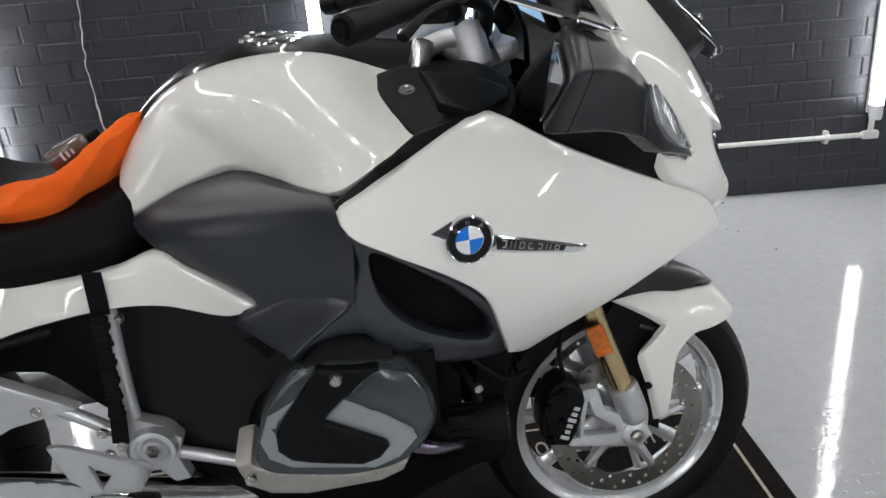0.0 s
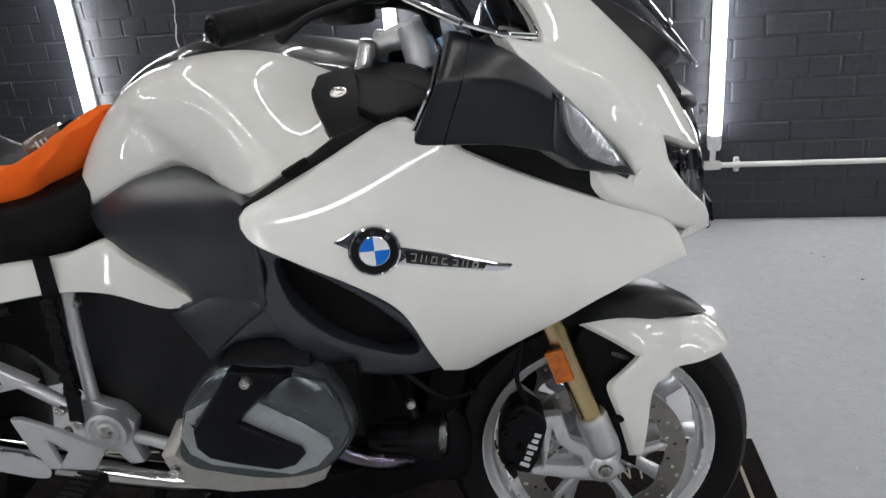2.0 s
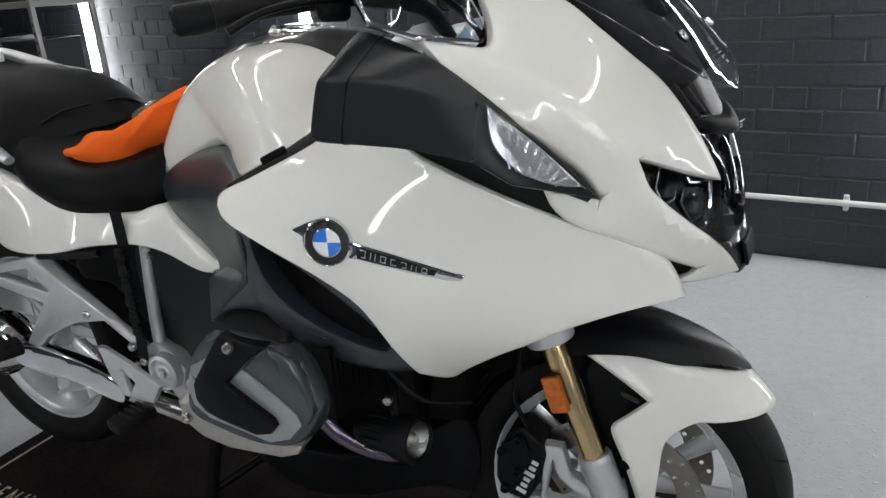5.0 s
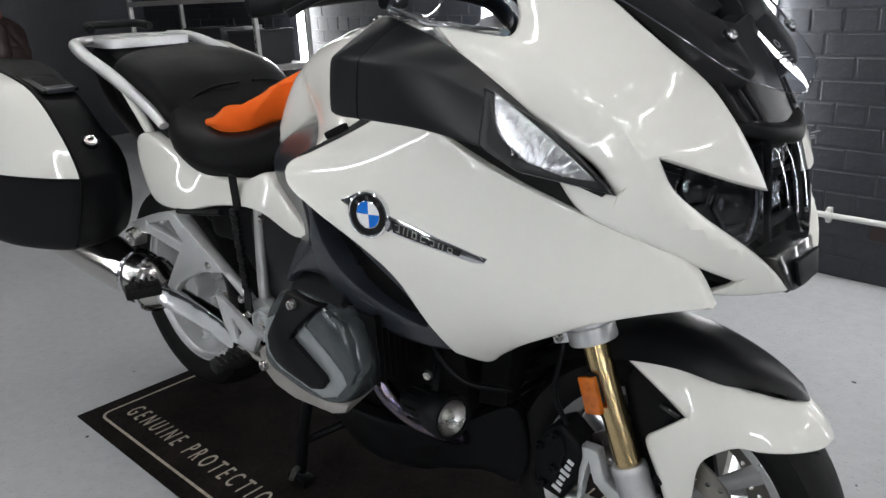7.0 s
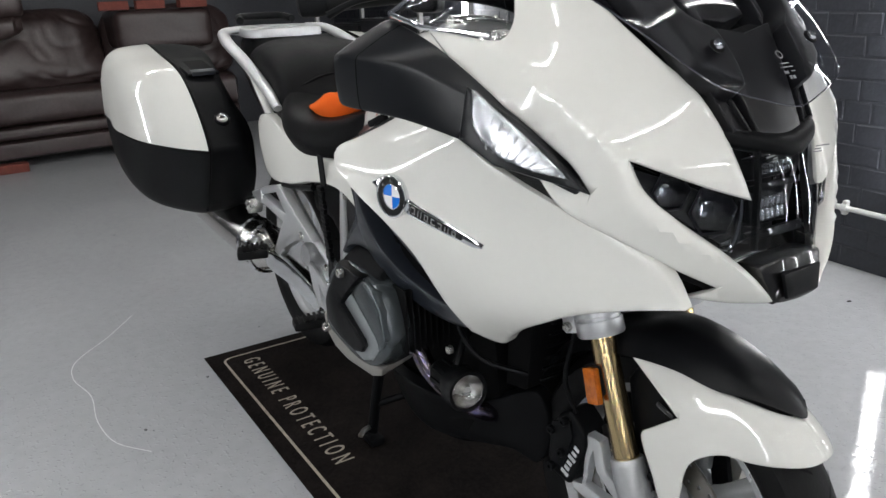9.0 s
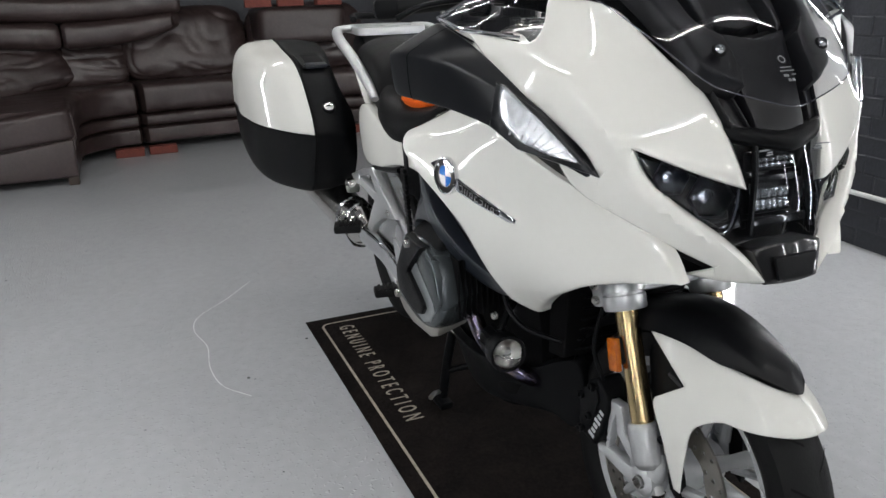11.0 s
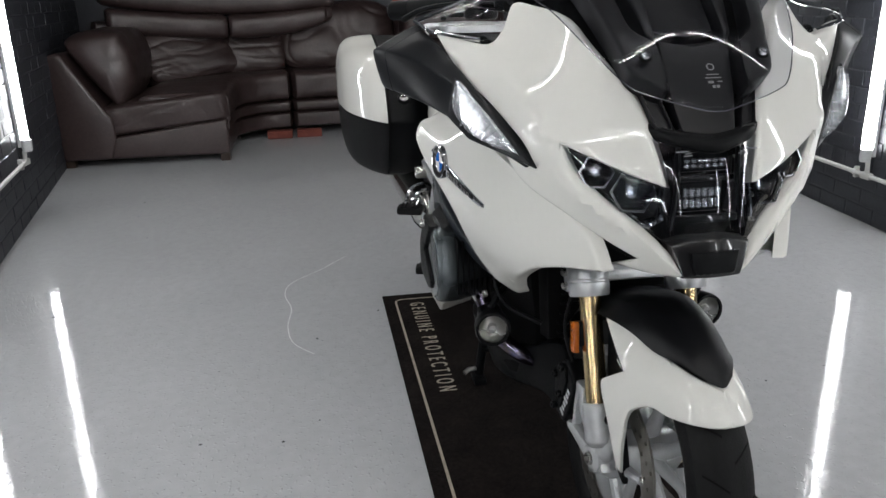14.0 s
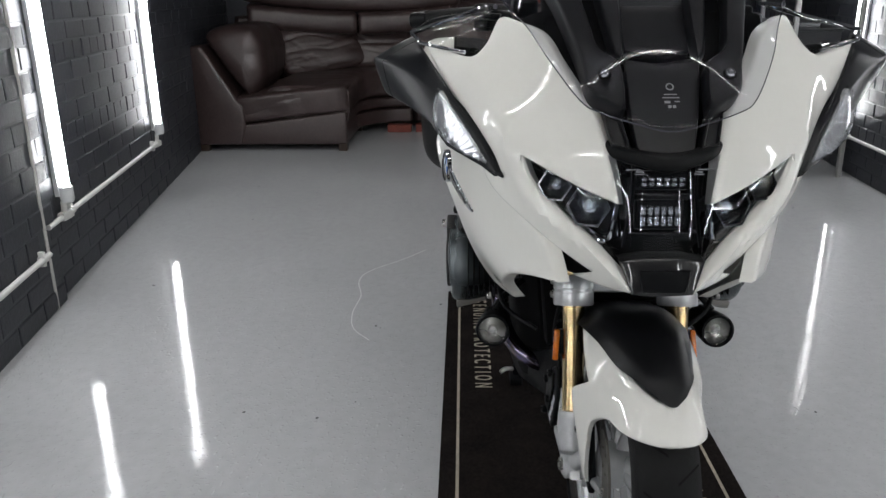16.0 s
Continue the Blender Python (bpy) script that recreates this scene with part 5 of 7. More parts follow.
    panel("injector_cover", CAPP, (0, -0.6 * k, 0.8), PLASTIC, head, "black injector cover", off=0.006, thick=0.03)


engine_side(1)
engine_side(-1)
eng_rows = [[(x, 0, zt), (x, -w, zt - 0.02), (x, -w, (zt + zb) / 2), (x, -w * 0.8, zb), (x, 0, zb)] for x, w, zt, zb in ((-0.92, 0.12, 0.66, 0.40), (-0.78, 0.16, 0.72, 0.27), (-0.62, 0.20, 0.72, 0.23), (-0.45, 0.19, 0.70, 0.24), (-0.34, 0.14, 0.66, 0.30))]
from_mesh("engine_block", surface(both(eng_rows), 4, 3, closed_v=True), DARK, bike, "dark engine block")
for k in (1, -1):
    SPOIL = [(-0.70, -0.20 * k, 0.36), (-0.56, -0.235 * k, 0.375), (-0.44, -0.20 * k, 0.365), (-0.36, -0.155 * k, 0.38), (-0.27, -0.10 * k, 0.42), (-0.245, -0.085 * k, 0.33), (-0.265, -0.10 * k, 0.265), (-0.32, -0.12 * k, 0.275), (-0.42, -0.15 * k, 0.255), (-0.60, -0.18 * k, 0.235), (-0.70, -0.17 * k, 0.27)]
    panel("engine_spoiler", SPOIL, (0.25, -k, -0.3), PLASTIC, bike, "black engine spoiler", thick=0.02, rim=0.004)
RAD = [(-0.20, -0.16, 0.70), (-0.19, 0.16, 0.70), (-0.26, 0.13, 0.44), (-0.26, -0.13, 0.44)]
panel("radiator_shroud", [(*p, 1) for p in RAD], (1, 0, 0.2), DARK, bike, "dark radiator shroud", thick=0.06)
for q in range(9):
    z = 0.47 + q * 0.025
    part("radiator_fin", block((0.006, 0.24, 0.004), 0.001, 1, m=pose(-0.245 + (z - 0.44) * 0.24 + 0.006, 0, z)), PLASTIC, bike)
for k in (1, -1):
    bar("cable", [(-0.36, -0.22 * k, 0.62), (-0.31, -0.24 * k, 0.57), (-0.27, -0.225 * k, 0.53), (-0.22, -0.16 * k, 0.50)], 0.005, PLASTIC, bike, sides=8)
    bar("fog_bracket", [(-0.36, -0.18 * k, 0.56), (-0.33, -0.225 * k, 0.535), (-0.315, -0.25 * k, 0.505)], 0.008, PLASTIC, bike, sides=8)
    bolt("bracket_bolt", (-0.318, -0.262 * k, 0.540), (0.2, -k, 0), bike, 0.008, STEEL)
    lamp = turned("fog_lamp", [(0, -0.105), (0.020, -0.105), (0.026, -0.09), (0.030, -0.04), (0.038, -0.02), (0.040, 0.012), (0.038, 0.02), (0.033, 0.02), (0.031, 0.006), (0, 0.0)], PLASTIC, bike, (-0.290, -0.252 * k, 0.470), (0.97, -0.12 * k, 0.08), "round black auxiliary lamp", sides=28)
    turned("lamp_bowl", [(0.031, 0.008), (0.024, 0.001), (0.012, -0.004), (0.008, 0.006), (0, 0.006)], STEEL, lamp, (0, 0, 0.008), (0, 0, 1))
    turned("lamp_lens", [(0.033, 0.014), (0.022, 0.020), (0, 0.022)], LENS, lamp, (0, 0, 0), (0, 0, 1))
    for q in range(8):
        a = math.pi * q / 4
        part("cooling_rib", block((0.004, 0.010, 0.05), 0.001, 1, m=Matrix.Rotation(a, 4, "Z") @ pose(0.031, 0, -0.055)), PLASTIC, lamp)

# ---- frame, foot rests, stand, swing arm, exhaust
for k in (1, -1):
    bar("frame_tube", [(-0.905, -0.175 * k, 0.720), (-0.908, -0.182 * k, 0.62), (-0.905, -0.190 * k, 0.515), (-0.895, -0.195 * k, 0.480)], 0.0125, SILVER, bike, "silver frame tube")
    bar("frame_tube", [(-0.938, -0.20 * k, 0.498), (-1.05, -0.215 * k, 0.589), (-1.18, -0.218 * k, 0.684)], 0.012, SILVER, bike, "silver frame tube")
    bar("frame_tube", [(-0.865, -0.19 * k, 0.440), (-0.800, -0.185 * k, 0.415), (-0.740, -0.18 * k, 0.390)], 0.012, SILVER, bike, "silver frame tube")
    hub = turned("pivot_hub", [(0, 0.012), (0.010, 0.012), (0.012, 0.016), (0.018, 0.016), (0.022, 0.010), (0.028, 0.010), (0.031, 0.020), (0.038, 0.018), (0.040, 0.0), (0.040, -0.06)], SILVER, bike, (-0.878, -0.205 * k, 0.462), (0, -k, 0), "silver swing arm pivot", sides=36)
    turned("pivot_nut", [(0, 0.022), (0.011, 0.022), (0.013, 0.019), (0.013, 0.01)], STEEL, hub, (0, 0, 0), (0, 0, 1), sides=6)
    PLATE = [(-0.940, 0.500), (-0.905, 0.520), (-0.860, 0.500), (-0.830, 0.470), (-0.845, 0.430), (-0.830, 0.385), (-0.860, 0.380), (-0.890, 0.420), (-0.930, 0.440)]
    part("pivot_plate", prism(PLATE, 0.03 * k, 0.006, y=-0.205 * k), SILVER, bike)
    HEEL = [(-1.044, 0.499), (-1.025, 0.500), (-0.962, 0.476), (-0.879, 0.436), (-0.911, 0.391), (-1.014, 0.394), (-1.023, 0.431)]
    panel("heel_plate", [(x, -0.235 * k, z, 1) for x, z in HEEL], (0, -k, 0), SILVER, bike, "pale silver heel guard", thick=0.008, rim=0.003, holes=[[(-0.985, -0.235 * k, 0.456, 1), (-0.952, -0.235 * k, 0.431, 1), (-0.974, -0.235 * k, 0.402, 1)]])
    for q, (x, z) in enumerate(((-0.952, 0.508), (-0.925, 0.480), (-0.950, 0.465))):
        bolt("frame_bolt", (x, -0.222 * k, z), (0, -k, 0), bike, 0.009)
    peg = part("rider_peg", block((0.045, 0.085, 0.024), 0.008, 2, m=pose(-0.895, -0.300 * k, 0.400, 0, 0, -12 * k)), RUBBER, bike, "black rubber foot peg")
    for q in range(5):
        part("peg_rib", block((0.048, 0.007, 0.005), 0.001, 1, m=pose(-0.895, (-0.272 - 0.014 * q) * k, 0.413, 0, 0, -12 * k)), RUBBER, peg)
    peg2 = part("passenger_peg", block((0.05, 0.085, 0.028), 0.009, 2, m=pose(-1.255, -0.310 * k, 0.488, 0, 6, -20 * k)), RUBBER, bike, "black rubber passenger peg")
    for q in range(5):
        part("peg_rib", block((0.052, 0.007, 0.005), 0.001, 1, m=pose(-1.255, (-0.282 - 0.014 * q) * k, 0.503, 0, 6, -20 * k)), RUBBER, peg2)
    FRAME = [(-1.404, 0.622), (-1.270, 0.664), (-1.167, 0.687), (-1.140, 0.672), (-0.985, 0.588), (-0.966, 0.576), (-1.078, 0.553), (-1.180, 0.504), (-1.240, 0.456), (-1.265, 0.468), (-1.215, 0.528), (-1.165, 0.586), (-1.300, 0.606), (-1.345, 0.602)]
    OPEN = [(-1.309, 0.633), (-1.191, 0.662), (-1.138, 0.614)]
    bracket = panel("peg_bracket", [(x, -0.248 * k, z, 1) for x, z in FRAME], (0, -k, 0), SILVER, bike, "angular silver passenger peg bracket", thick=0.018, rim=0.004, step=0.02,
                    holes=[[(x, -0.248 * k, z, 1) for x, z in OPEN]])[0]
    bar("bracket_tie", [(-1.15, -0.238 * k, 0.690), (-1.05, -0.232 * k, 0.700), (-0.98, -0.225 * k, 0.71)], 0.008, PLASTIC, bracket, sides=8)
    turned("bracket_knob", [(0, 0.012), (0.012, 0.012), (0.016, 0.016), (0.022, 0.014), (0.024, 0.0), (0.024, -0.02)], STEEL, bike, (-1.366, -0.258 * k, 0.592), (0, -k, 0), sides=24)
    bolt("bracket_bolt", (-1.030, -0.249 * k, 0.580), (0, -k, 0), bike, 0.010)

stand = bar("centre_stand", [(-0.86, -0.12, 0.30), (-0.888, -0.138, 0.16), (-0.905, -0.150, 0.035)], 0.014, PLASTIC, bike, "black centre stand")
bar("stand_leg", [(-0.86, 0.12, 0.30), (-0.888, 0.138, 0.16), (-0.905, 0.150, 0.035)], 0.014, PLASTIC, stand)
bar("stand_brace", [(-0.893, -0.142, 0.12), (-0.84, -0.06, 0.15), (-0.80, 0.02, 0.17), (-0.78, 0.08, 0.20)], 0.010, PLASTIC, stand)
for k in (1, -1):
    part("stand_foot", block((0.07, 0.04, 0.022), 0.007, 2, m=pose(-0.905, -0.152 * k, 0.0165)), PLASTIC, stand)
    bar("stand_tang", [(-0.905, -0.158 * k, 0.05), (-0.882, -0.188 * k, 0.06), (-0.872, -0.203 * k, 0.055)], 0.007, STEEL, stand, sides=8)

REAR = (-1.50, 0.0, 0.36)
def tyre_profile(r, w, rim):
    return [(rim, -w * 0.36), (rim + 0.012, -w * 0.44), (r - 0.045, -w * 0.50), (r - 0.022, -w * 0.47), (r - 0.009, -w * 0.34), (r - 0.002, -w * 0.17), (r, 0), (r - 0.002, w * 0.17), (r - 0.009, w * 0.34), (r - 0.022, w * 0.47), (r - 0.045, w * 0.50), (rim + 0.012, w * 0.44), (rim, w * 0.36)]


def rim_profile(rim, w):
    return [(rim + 0.006, -w * 0.50), (rim + 0.001, -w * 0.485), (rim - 0.003, -w * 0.43), (rim - 0.012, -w * 0.40), (rim - 0.016, -w * 0.30), (rim - 0.013, -w * 0.10), (rim - 0.013, w * 0.10), (rim - 0.016, w * 0.30), (rim - 0.012, w * 0.40), (rim - 0.003, w * 0.43), (rim + 0.001, w * 0.485), (rim + 0.006, w * 0.50),
            (rim + 0.009, w * 0.47), (rim + 0.004, w * 0.40), (rim - 0.006, 0), (rim + 0.004, -w * 0.40), (rim + 0.009, -w * 0.47)]


def wheel(name, at, r, w, rim_r, m, label, disc_y, disc_r):
    rim = from_mesh(name, lathe_mesh(rim_profile(rim_r, w * 0.78), 72, "Y", closed=True), RIM_SILVER, bike, label, m=m @ Matrix.Translation(at))
    from_mesh("tyre", lathe_mesh(tyre_profile(r, w, rim_r + 0.002), 96, "Y"), RUBBER, rim, "black road tyre")
    from_mesh("hub", lathe_mesh([(0.0, -0.062), (0.035, -0.062), (0.045, -0.05), (0.048, 0), (0.045, 0.05), (0.035, 0.062), (0, 0.062)], 32, "Y"), SILVER, rim)
    for q in range(5):
        for d in (-1, 1):
            a0 = 2 * math.pi * q / 5 + 0.3 + d * 0.16
            a1 = 2 * math.pi * q / 5 + 0.3 + d * 0.30
            p0, p1 = (0.040 * math.cos(a0), 0, 0.040 * math.sin(a0)), ((rim_r - 0.022) * math.cos(a1), 0, (rim_r - 0.022) * math.sin(a1))
            mid = tuple((u + v) / 2 for u, v in zip(p0, p1))
            bar("spoke", [p0, mid, p1], [0.012, 0.0075, 0.010], RIM_SILVER, rim, flat=1.8, sides=10)
    grooves = bmesh.new()
    for q in range(20):
        for d in (-1, 1):
            for s in range(5):
                a = 2 * math.pi * (q + 0.5 * (d > 0)) / 20 + s * 0.022
                y0, y1 = d * w * (0.06 + 0.07 * s), d * w * (0.06 + 0.07 * (s + 1))
                hh = lambda y: r - 0.009 * (abs(y) / (w * 0.34)) ** 2 + 0.0006
                quad = []
                for yy, aa in ((y0, a), (y1, a + 0.022), (y1, a + 0.038), (y0, a + 0.016)):
                    quad.append(grooves.verts.new((hh(yy) * math.cos(aa), yy, hh(yy) * math.sin(aa))))
                grooves.faces.new(quad if d > 0 else quad[::-1])
    tagged(part("tread_groove", grooves, DARK, rim, smooth=False), "fine tread grooves", kind="stuff")
    for y in disc_y:
        disc = from_mesh("brake_disc", disc_mesh(disc_r, disc_r * 0.74, 0.005), DISC, rim, "drilled steel brake disc", m=Matrix.Translation((0, y, 0)))
        for q in range(5):
            a = 2 * math.pi * q / 5
            bar("disc_arm", [(0.045 * math.cos(a), 0, 0.045 * math.sin(a)), (disc_r * 0.73 * math.cos(a + 0.15), 0, disc_r * 0.73 * math.sin(a + 0.15))], [0.012, 0.009], ALLOY, disc, sides=8)
            turned("disc_button", [(0, 0.006), (0.007, 0.006), (0.009, 0.003), (0.009, -0.003)], STEEL, disc, (disc_r * 0.73 * math.cos(a + 0.15), 0, disc_r * 0.73 * math.sin(a + 0.15)), (0, -1 if y < 0 else 1, 0), sides=14)
    return rim


def disc_mesh(ro, ri, t):
    """A flat ring with rows of drilled holes."""
    from mathutils.geometry import delaunay_2d_cdt
    loops = [[(ro * math.cos(a), ro * math.sin(a)) for a in np.linspace(0, 2 * math.pi, 72, endpoint=False)], [(ri * (1 + 0.02 * math.cos(10 * a)) * math.cos(a), ri * (1 + 0.02 * math.cos(10 * a)) * math.sin(a)) for a in np.linspace(0, 2 * math.pi, 72, endpoint=False)]]
    for q in range(54):
        a, rr = 2 * math.pi * q / 54, ro - (ro - ri) * (0.2, 0.5, 0.8)[q % 3]
        loops.append([(rr * math.cos(a) + 0.0044 * math.cos(b), rr * math.sin(a) + 0.0044 * math.sin(b)) for b in np.linspace(0, 2 * math.pi, 8, endpoint=False)])
    pts, edges = [], []
    for l in loops:
        s = len(pts)
        pts += l
        edges += [(s + i, s + (i + 1) % len(l)) for i in range(len(l))]
    v, _, f, _, _, _ = delaunay_2d_cdt([Vector(p) for p in pts], edges, [], 0, 1e-6)
    v = np.array([tuple(p) for p in v])
    f = np.array([q for q in f if len(q) == 3])
    cen = v[f].mean(1)
    rad = np.hypot(cen[:, 0], cen[:, 1])
    ok = (rad < ro) & (~inside(np.array(loops[1]), cen))
    for l in loops[2:]:
        ok &= ~inside(np.array(l), cen)
    f = f[ok]
    n = len(v)
    verts = [(p[0], -t / 2, p[1]) for p in v] + [(p[0], t / 2, p[1]) for p in v]
    faces = [tuple(q) for q in f] + [tuple(n + i for i in q[::-1]) for q in f]
    have = {(a, b) for q in f for a, b in ((q[0], q[1]), (q[1], q[2]), (q[2], q[0]))}
    faces += [(b, a, n + a, n + b) for a, b in have if (b, a) not in have]
    return recalc(mesh_of(verts, faces))


# the steered front end
AX = Vector((-0.42, 0, 0.907))
PIV = Vector((0.09, 0, 0.05))
STEER = Matrix.Translation(PIV) @ Matrix.Rotation(radians(5.5), 4, AX) @ Matrix.Translation(-PIV)
wheel("front_wheel", (-0.014, 0, 0.294), 0.291, 0.118, 0.215, STEER, "silver cast alloy front wheel", (-0.072, 0.072), 0.160)
wheel("rear_wheel", REAR, 0.315, 0.178, 0.222, Matrix.Identity(4), "silver cast alloy rear wheel", (0.09,), 0.138)


def steered(obs):
    for o in obs if isinstance(obs, list) else [obs]:
        o.matrix_basis = STEER @ o.matrix_basis
    return obs


def on_fork(k, z, dx=0.0, dy=0.0):
    return (-0.35 * (z - 0.30) + dx, -0.106 * k + dy, z)


for k in (1, -1):
    steered(bar("fork_tube", [on_fork(k, 0.36), on_fork(k, 0.50), on_fork(k, 0.70)], 0.0215, GOLD, bike, "gold anodised fork tube", sides=24))
    leg = steered(bar("fork_leg", [on_fork(k, 0.325), on_fork(k, 0.335), on_fork(k, 0.36), on_fork(k, 0.398), on_fork(k, 0.406)], [0.022, 0.0285, 0.0295, 0.0295, 0.027], ALLOY, bike, "silver cast fork leg", sides=28))
    steered(bar("leg_foot", [on_fork(k, 0.345, 0.0, 0.01 * k), on_fork(k, 0.32, 0.002, 0.006 * k), (-0.012, -0.104 * k, 0.298)], [0.026, 0.020, 0.022], ALLOY, leg, sides=16, flat=0.8))
    steered(turned("axle_clamp", [(0, 0.004), (0.012, 0.004), (0.014, 0.012), (0.020, 0.012), (0.028, 0.006), (0.030, -0.03)], SILVER, bike, (-0.014, -0.112 * k, 0.296), (0, -k, 0), sides=28))
    steered(turned("axle_bolt", [(0, 0.004), (0.009, 0.004), (0.0105, 0.016), (0.0125, 0.016), (0.0125, 0.0)], STEEL, bike, (-0.014, -0.114 * k, 0.296), (0, -k, 0), sides=6))
    clamp = steered(turned("fork_clamp", [(0.0215, -0.030), (0.038, -0.030), (0.040, -0.027), (0.040, -0.004), (0.037, -0.002), (0.037, 0.002), (0.040, 0.004), (0.040, 0.027), (0.038, 0.030), (0.0215, 0.030)], SILVER, bike, on_fork(k, 0.632), (-0.33, 0, 0.94), "silver fork clamp", sides=32))
    steered(part("clamp_ear", block((0.030, 0.034, 0.054), 0.006, 2, m=pose(-0.158, -0.118 * k, 0.622, 0, -19, 0)), SILVER, bike))
    for dz in (0.013, -0.013):
        steered(bolt("clamp_bolt", (-0.158 - dz * 0.33, -0.137 * k, 0.622 + dz), (0.1, -k, 0), bike, 0.0085, STEEL, 0.006))
    steered(part("side_reflector", block((0.033, 0.012, 0.062), 0.004, 2, m=pose(-0.092, -0.138 * k, 0.524, 0, -19, -12 * k)), AMBER, bike, "amber side reflector"))
    steered(part("reflector_mount", block((0.026, 0.022, 0.05), 0.004, 1, m=pose(-0.092, -0.126 * k, 0.530, 0, -19, 0)), PLASTIC, bike))
    # caliper with its bolts and printed bars
    CAL = [(-0.180, 0.430), (-0.155, 0.444), (-0.119, 0.415), (-0.115, 0.391), (-0.132, 0.327), (-0.150, 0.296), (-0.192, 0.306), (-0.205, 0.335), (-0.201, 0.385), (-0.188, 0.412)]
    cal = steered(part("brake_caliper", prism(CAL, 0.062 * k, 0.008, y=-0.122 * k, seg=3), PLASTIC, bike, "black four-piston brake caliper"))
    part("caliper_bridge", prism([(-0.192, 0.410), (-0.150, 0.430), (-0.140, 0.400), (-0.160, 0.330), (-0.190, 0.330), (-0.196, 0.385)], 0.008 * k, 0.004, y=-0.128 * k), PLASTIC, cal)
    for (x, z) in ((-0.160, 0.424), (-0.186, 0.322), (-0.163, 0.360), (-0.190, 0.395)):
        bolt("caliper_bolt", (x, -0.129 * k, z), (0, -k, 0), cal, 0.0085, PLASTIC, 0.006)
    for q in range(6):
        part("caliper_print", block((0.0075, 0.001, 0.012 if q not in (0, 3) else 0.018), 0, m=pose(-0.1590 + q * 0.0052, -0.1228 * k, 0.319 + q * 0.0118, 0, -66, 0)), PRINT, cal)
    BRK = [(-0.120, 0.412), (-0.088, 0.412), (-0.074, 0.360), (-0.022, 0.334), (0.010, 0.304), (0.024, 0.284), (-0.014, 0.264), (-0.080, 0.276), (-0.146, 0.289), (-0.150, 0.305), (-0.127, 0.306)]
    BRK_GAP = [(-0.106, 0.384), (-0.095, 0.350), (-0.055, 0.317), (-0.050, 0.302), (-0.119, 0.309)]
    steered(panel("caliper_bracket", [(x, -0.114 * k, z, 1) for x, z in BRK], (0, -k, 0), SILVER, bike, "pale silver cast caliper bracket", holes=[[(x, -0.114 * k, z, 1) for x, z in BRK_GAP]], thick=0.016, rim=0.004, step=0.012))
    steered(bar("brake_hose", [(-0.150, -0.110 * k, 0.44), (-0.165, -0.125 * k, 0.50), (-0.155, -0.125 * k, 0.57), (-0.150, -0.10 * k, 0.66)], 0.0045, PLASTIC, bike, "black brake hose", sides=8))
steered(part("fork_bridge", block((0.06, 0.18, 0.035), 0.012, 2, m=pose(-0.135, 0, 0.640, 0, -19, 0)), SILVER, bike, "silver fork bridge"))

# front fender
def arc(deg, r, y):
    return (-0.014 + 0.945 * r * math.cos(radians(deg)), y, 0.294 + 0.945 * r * math.sin(radians(deg)))


FENDER = [(-0.046, -0.100, 0.584, 1), (0.000, -0.090, 0.588), (0.028, -0.080, 0.582), (0.091, -0.060, 0.566), (0.140, -0.048, 0.560), (0.174, -0.030, 0.552), (0.192, 0.0, 0.543, 1), (0.222, 0.0, 0.520), (0.237, 0.0, 0.494, 1),
          (0.231, -0.032, 0.492), (0.213, -0.058, 0.491), (0.186, -0.074, 0.487), (0.150, -0.079, 0.480), (0.124, -0.082, 0.478), (0.098, -0.092, 0.466), (0.078, -0.102, 0.446), (0.068, -0.102, 0.385), (0.060, -0.096, 0.307, 1), (0.046, -0.099, 0.309, 1),
          (0.022, -0.114, 0.400), (0.001, -0.124, 0.470), (0.004, -0.122, 0.480, 1), (0.056, -0.110, 0.520, 1)]
FENDER_IN = [(0.110, -0.086, 0.525), (0.165, -0.068, 0.518), (0.060, -0.098, 0.548), (0.205, -0.040, 0.520), (0.231, 0.032, 0.492), (0.178, 0.028, 0.551), (0.219, 0.030, 0.518)]
fender_skin = Skin(FENDER + FENDER_IN, (0.55, -0.7, 0.45), 4e-3)
fender_halves = [steered(from_mesh("front_fender", panel_mesh(FENDER, None, skin=fender_skin, thick=0.012, rim=0.003, step=0.012, mirror=s), WHITE, bike, "glossy white front fender with a side blade")) for s in BOTH]
fender = fender_halves[0]
FTOP = [[arc(50.0, 0.3470, 0), arc(50.4, 0.3465, -0.008), arc(51.6, 0.3455, -0.016), arc(53.6, 0.3445, -0.023)], [arc(57, 0.350, 0), arc(57, 0.348, -0.018), arc(58, 0.344, -0.033), arc(60, 0.334, -0.046)],
        [arc(68, 0.349, 0), arc(68, 0.347, -0.028), arc(68, 0.336, -0.052), arc(69, 0.310, -0.0645)], [arc(82, 0.352, 0), arc(82, 0.350, -0.030), arc(82, 0.338, -0.060), arc(82, 0.308, -0.082)],
        [arc(97, 0.354, 0), arc(97, 0.352, -0.032), arc(97, 0.340, -0.068), arc(97, 0.308, -0.098)], [arc(120, 0.352, 0), arc(120, 0.350, -0.032), arc(120, 0.340, -0.066), arc(120, 0.312, -0.090)],
        [arc(148, 0.343, 0), arc(148, 0.341, -0.032), arc(148, 0.334, -0.058), arc(148, 0.316, -0.078)], [arc(172, 0.336, 0), arc(172, 0.334, -0.030), arc(172, 0.330, -0.052), arc(172, 0.316, -0.070)]]
FTOP = [r[:3] + [(r[3][0], r[3][1] - 0.005, r[3][2])] for r in FTOP]
from_mesh("fender_top", surface(across(FTOP), 6, 5), GREY_PLASTIC, fender, "dull black fender top")
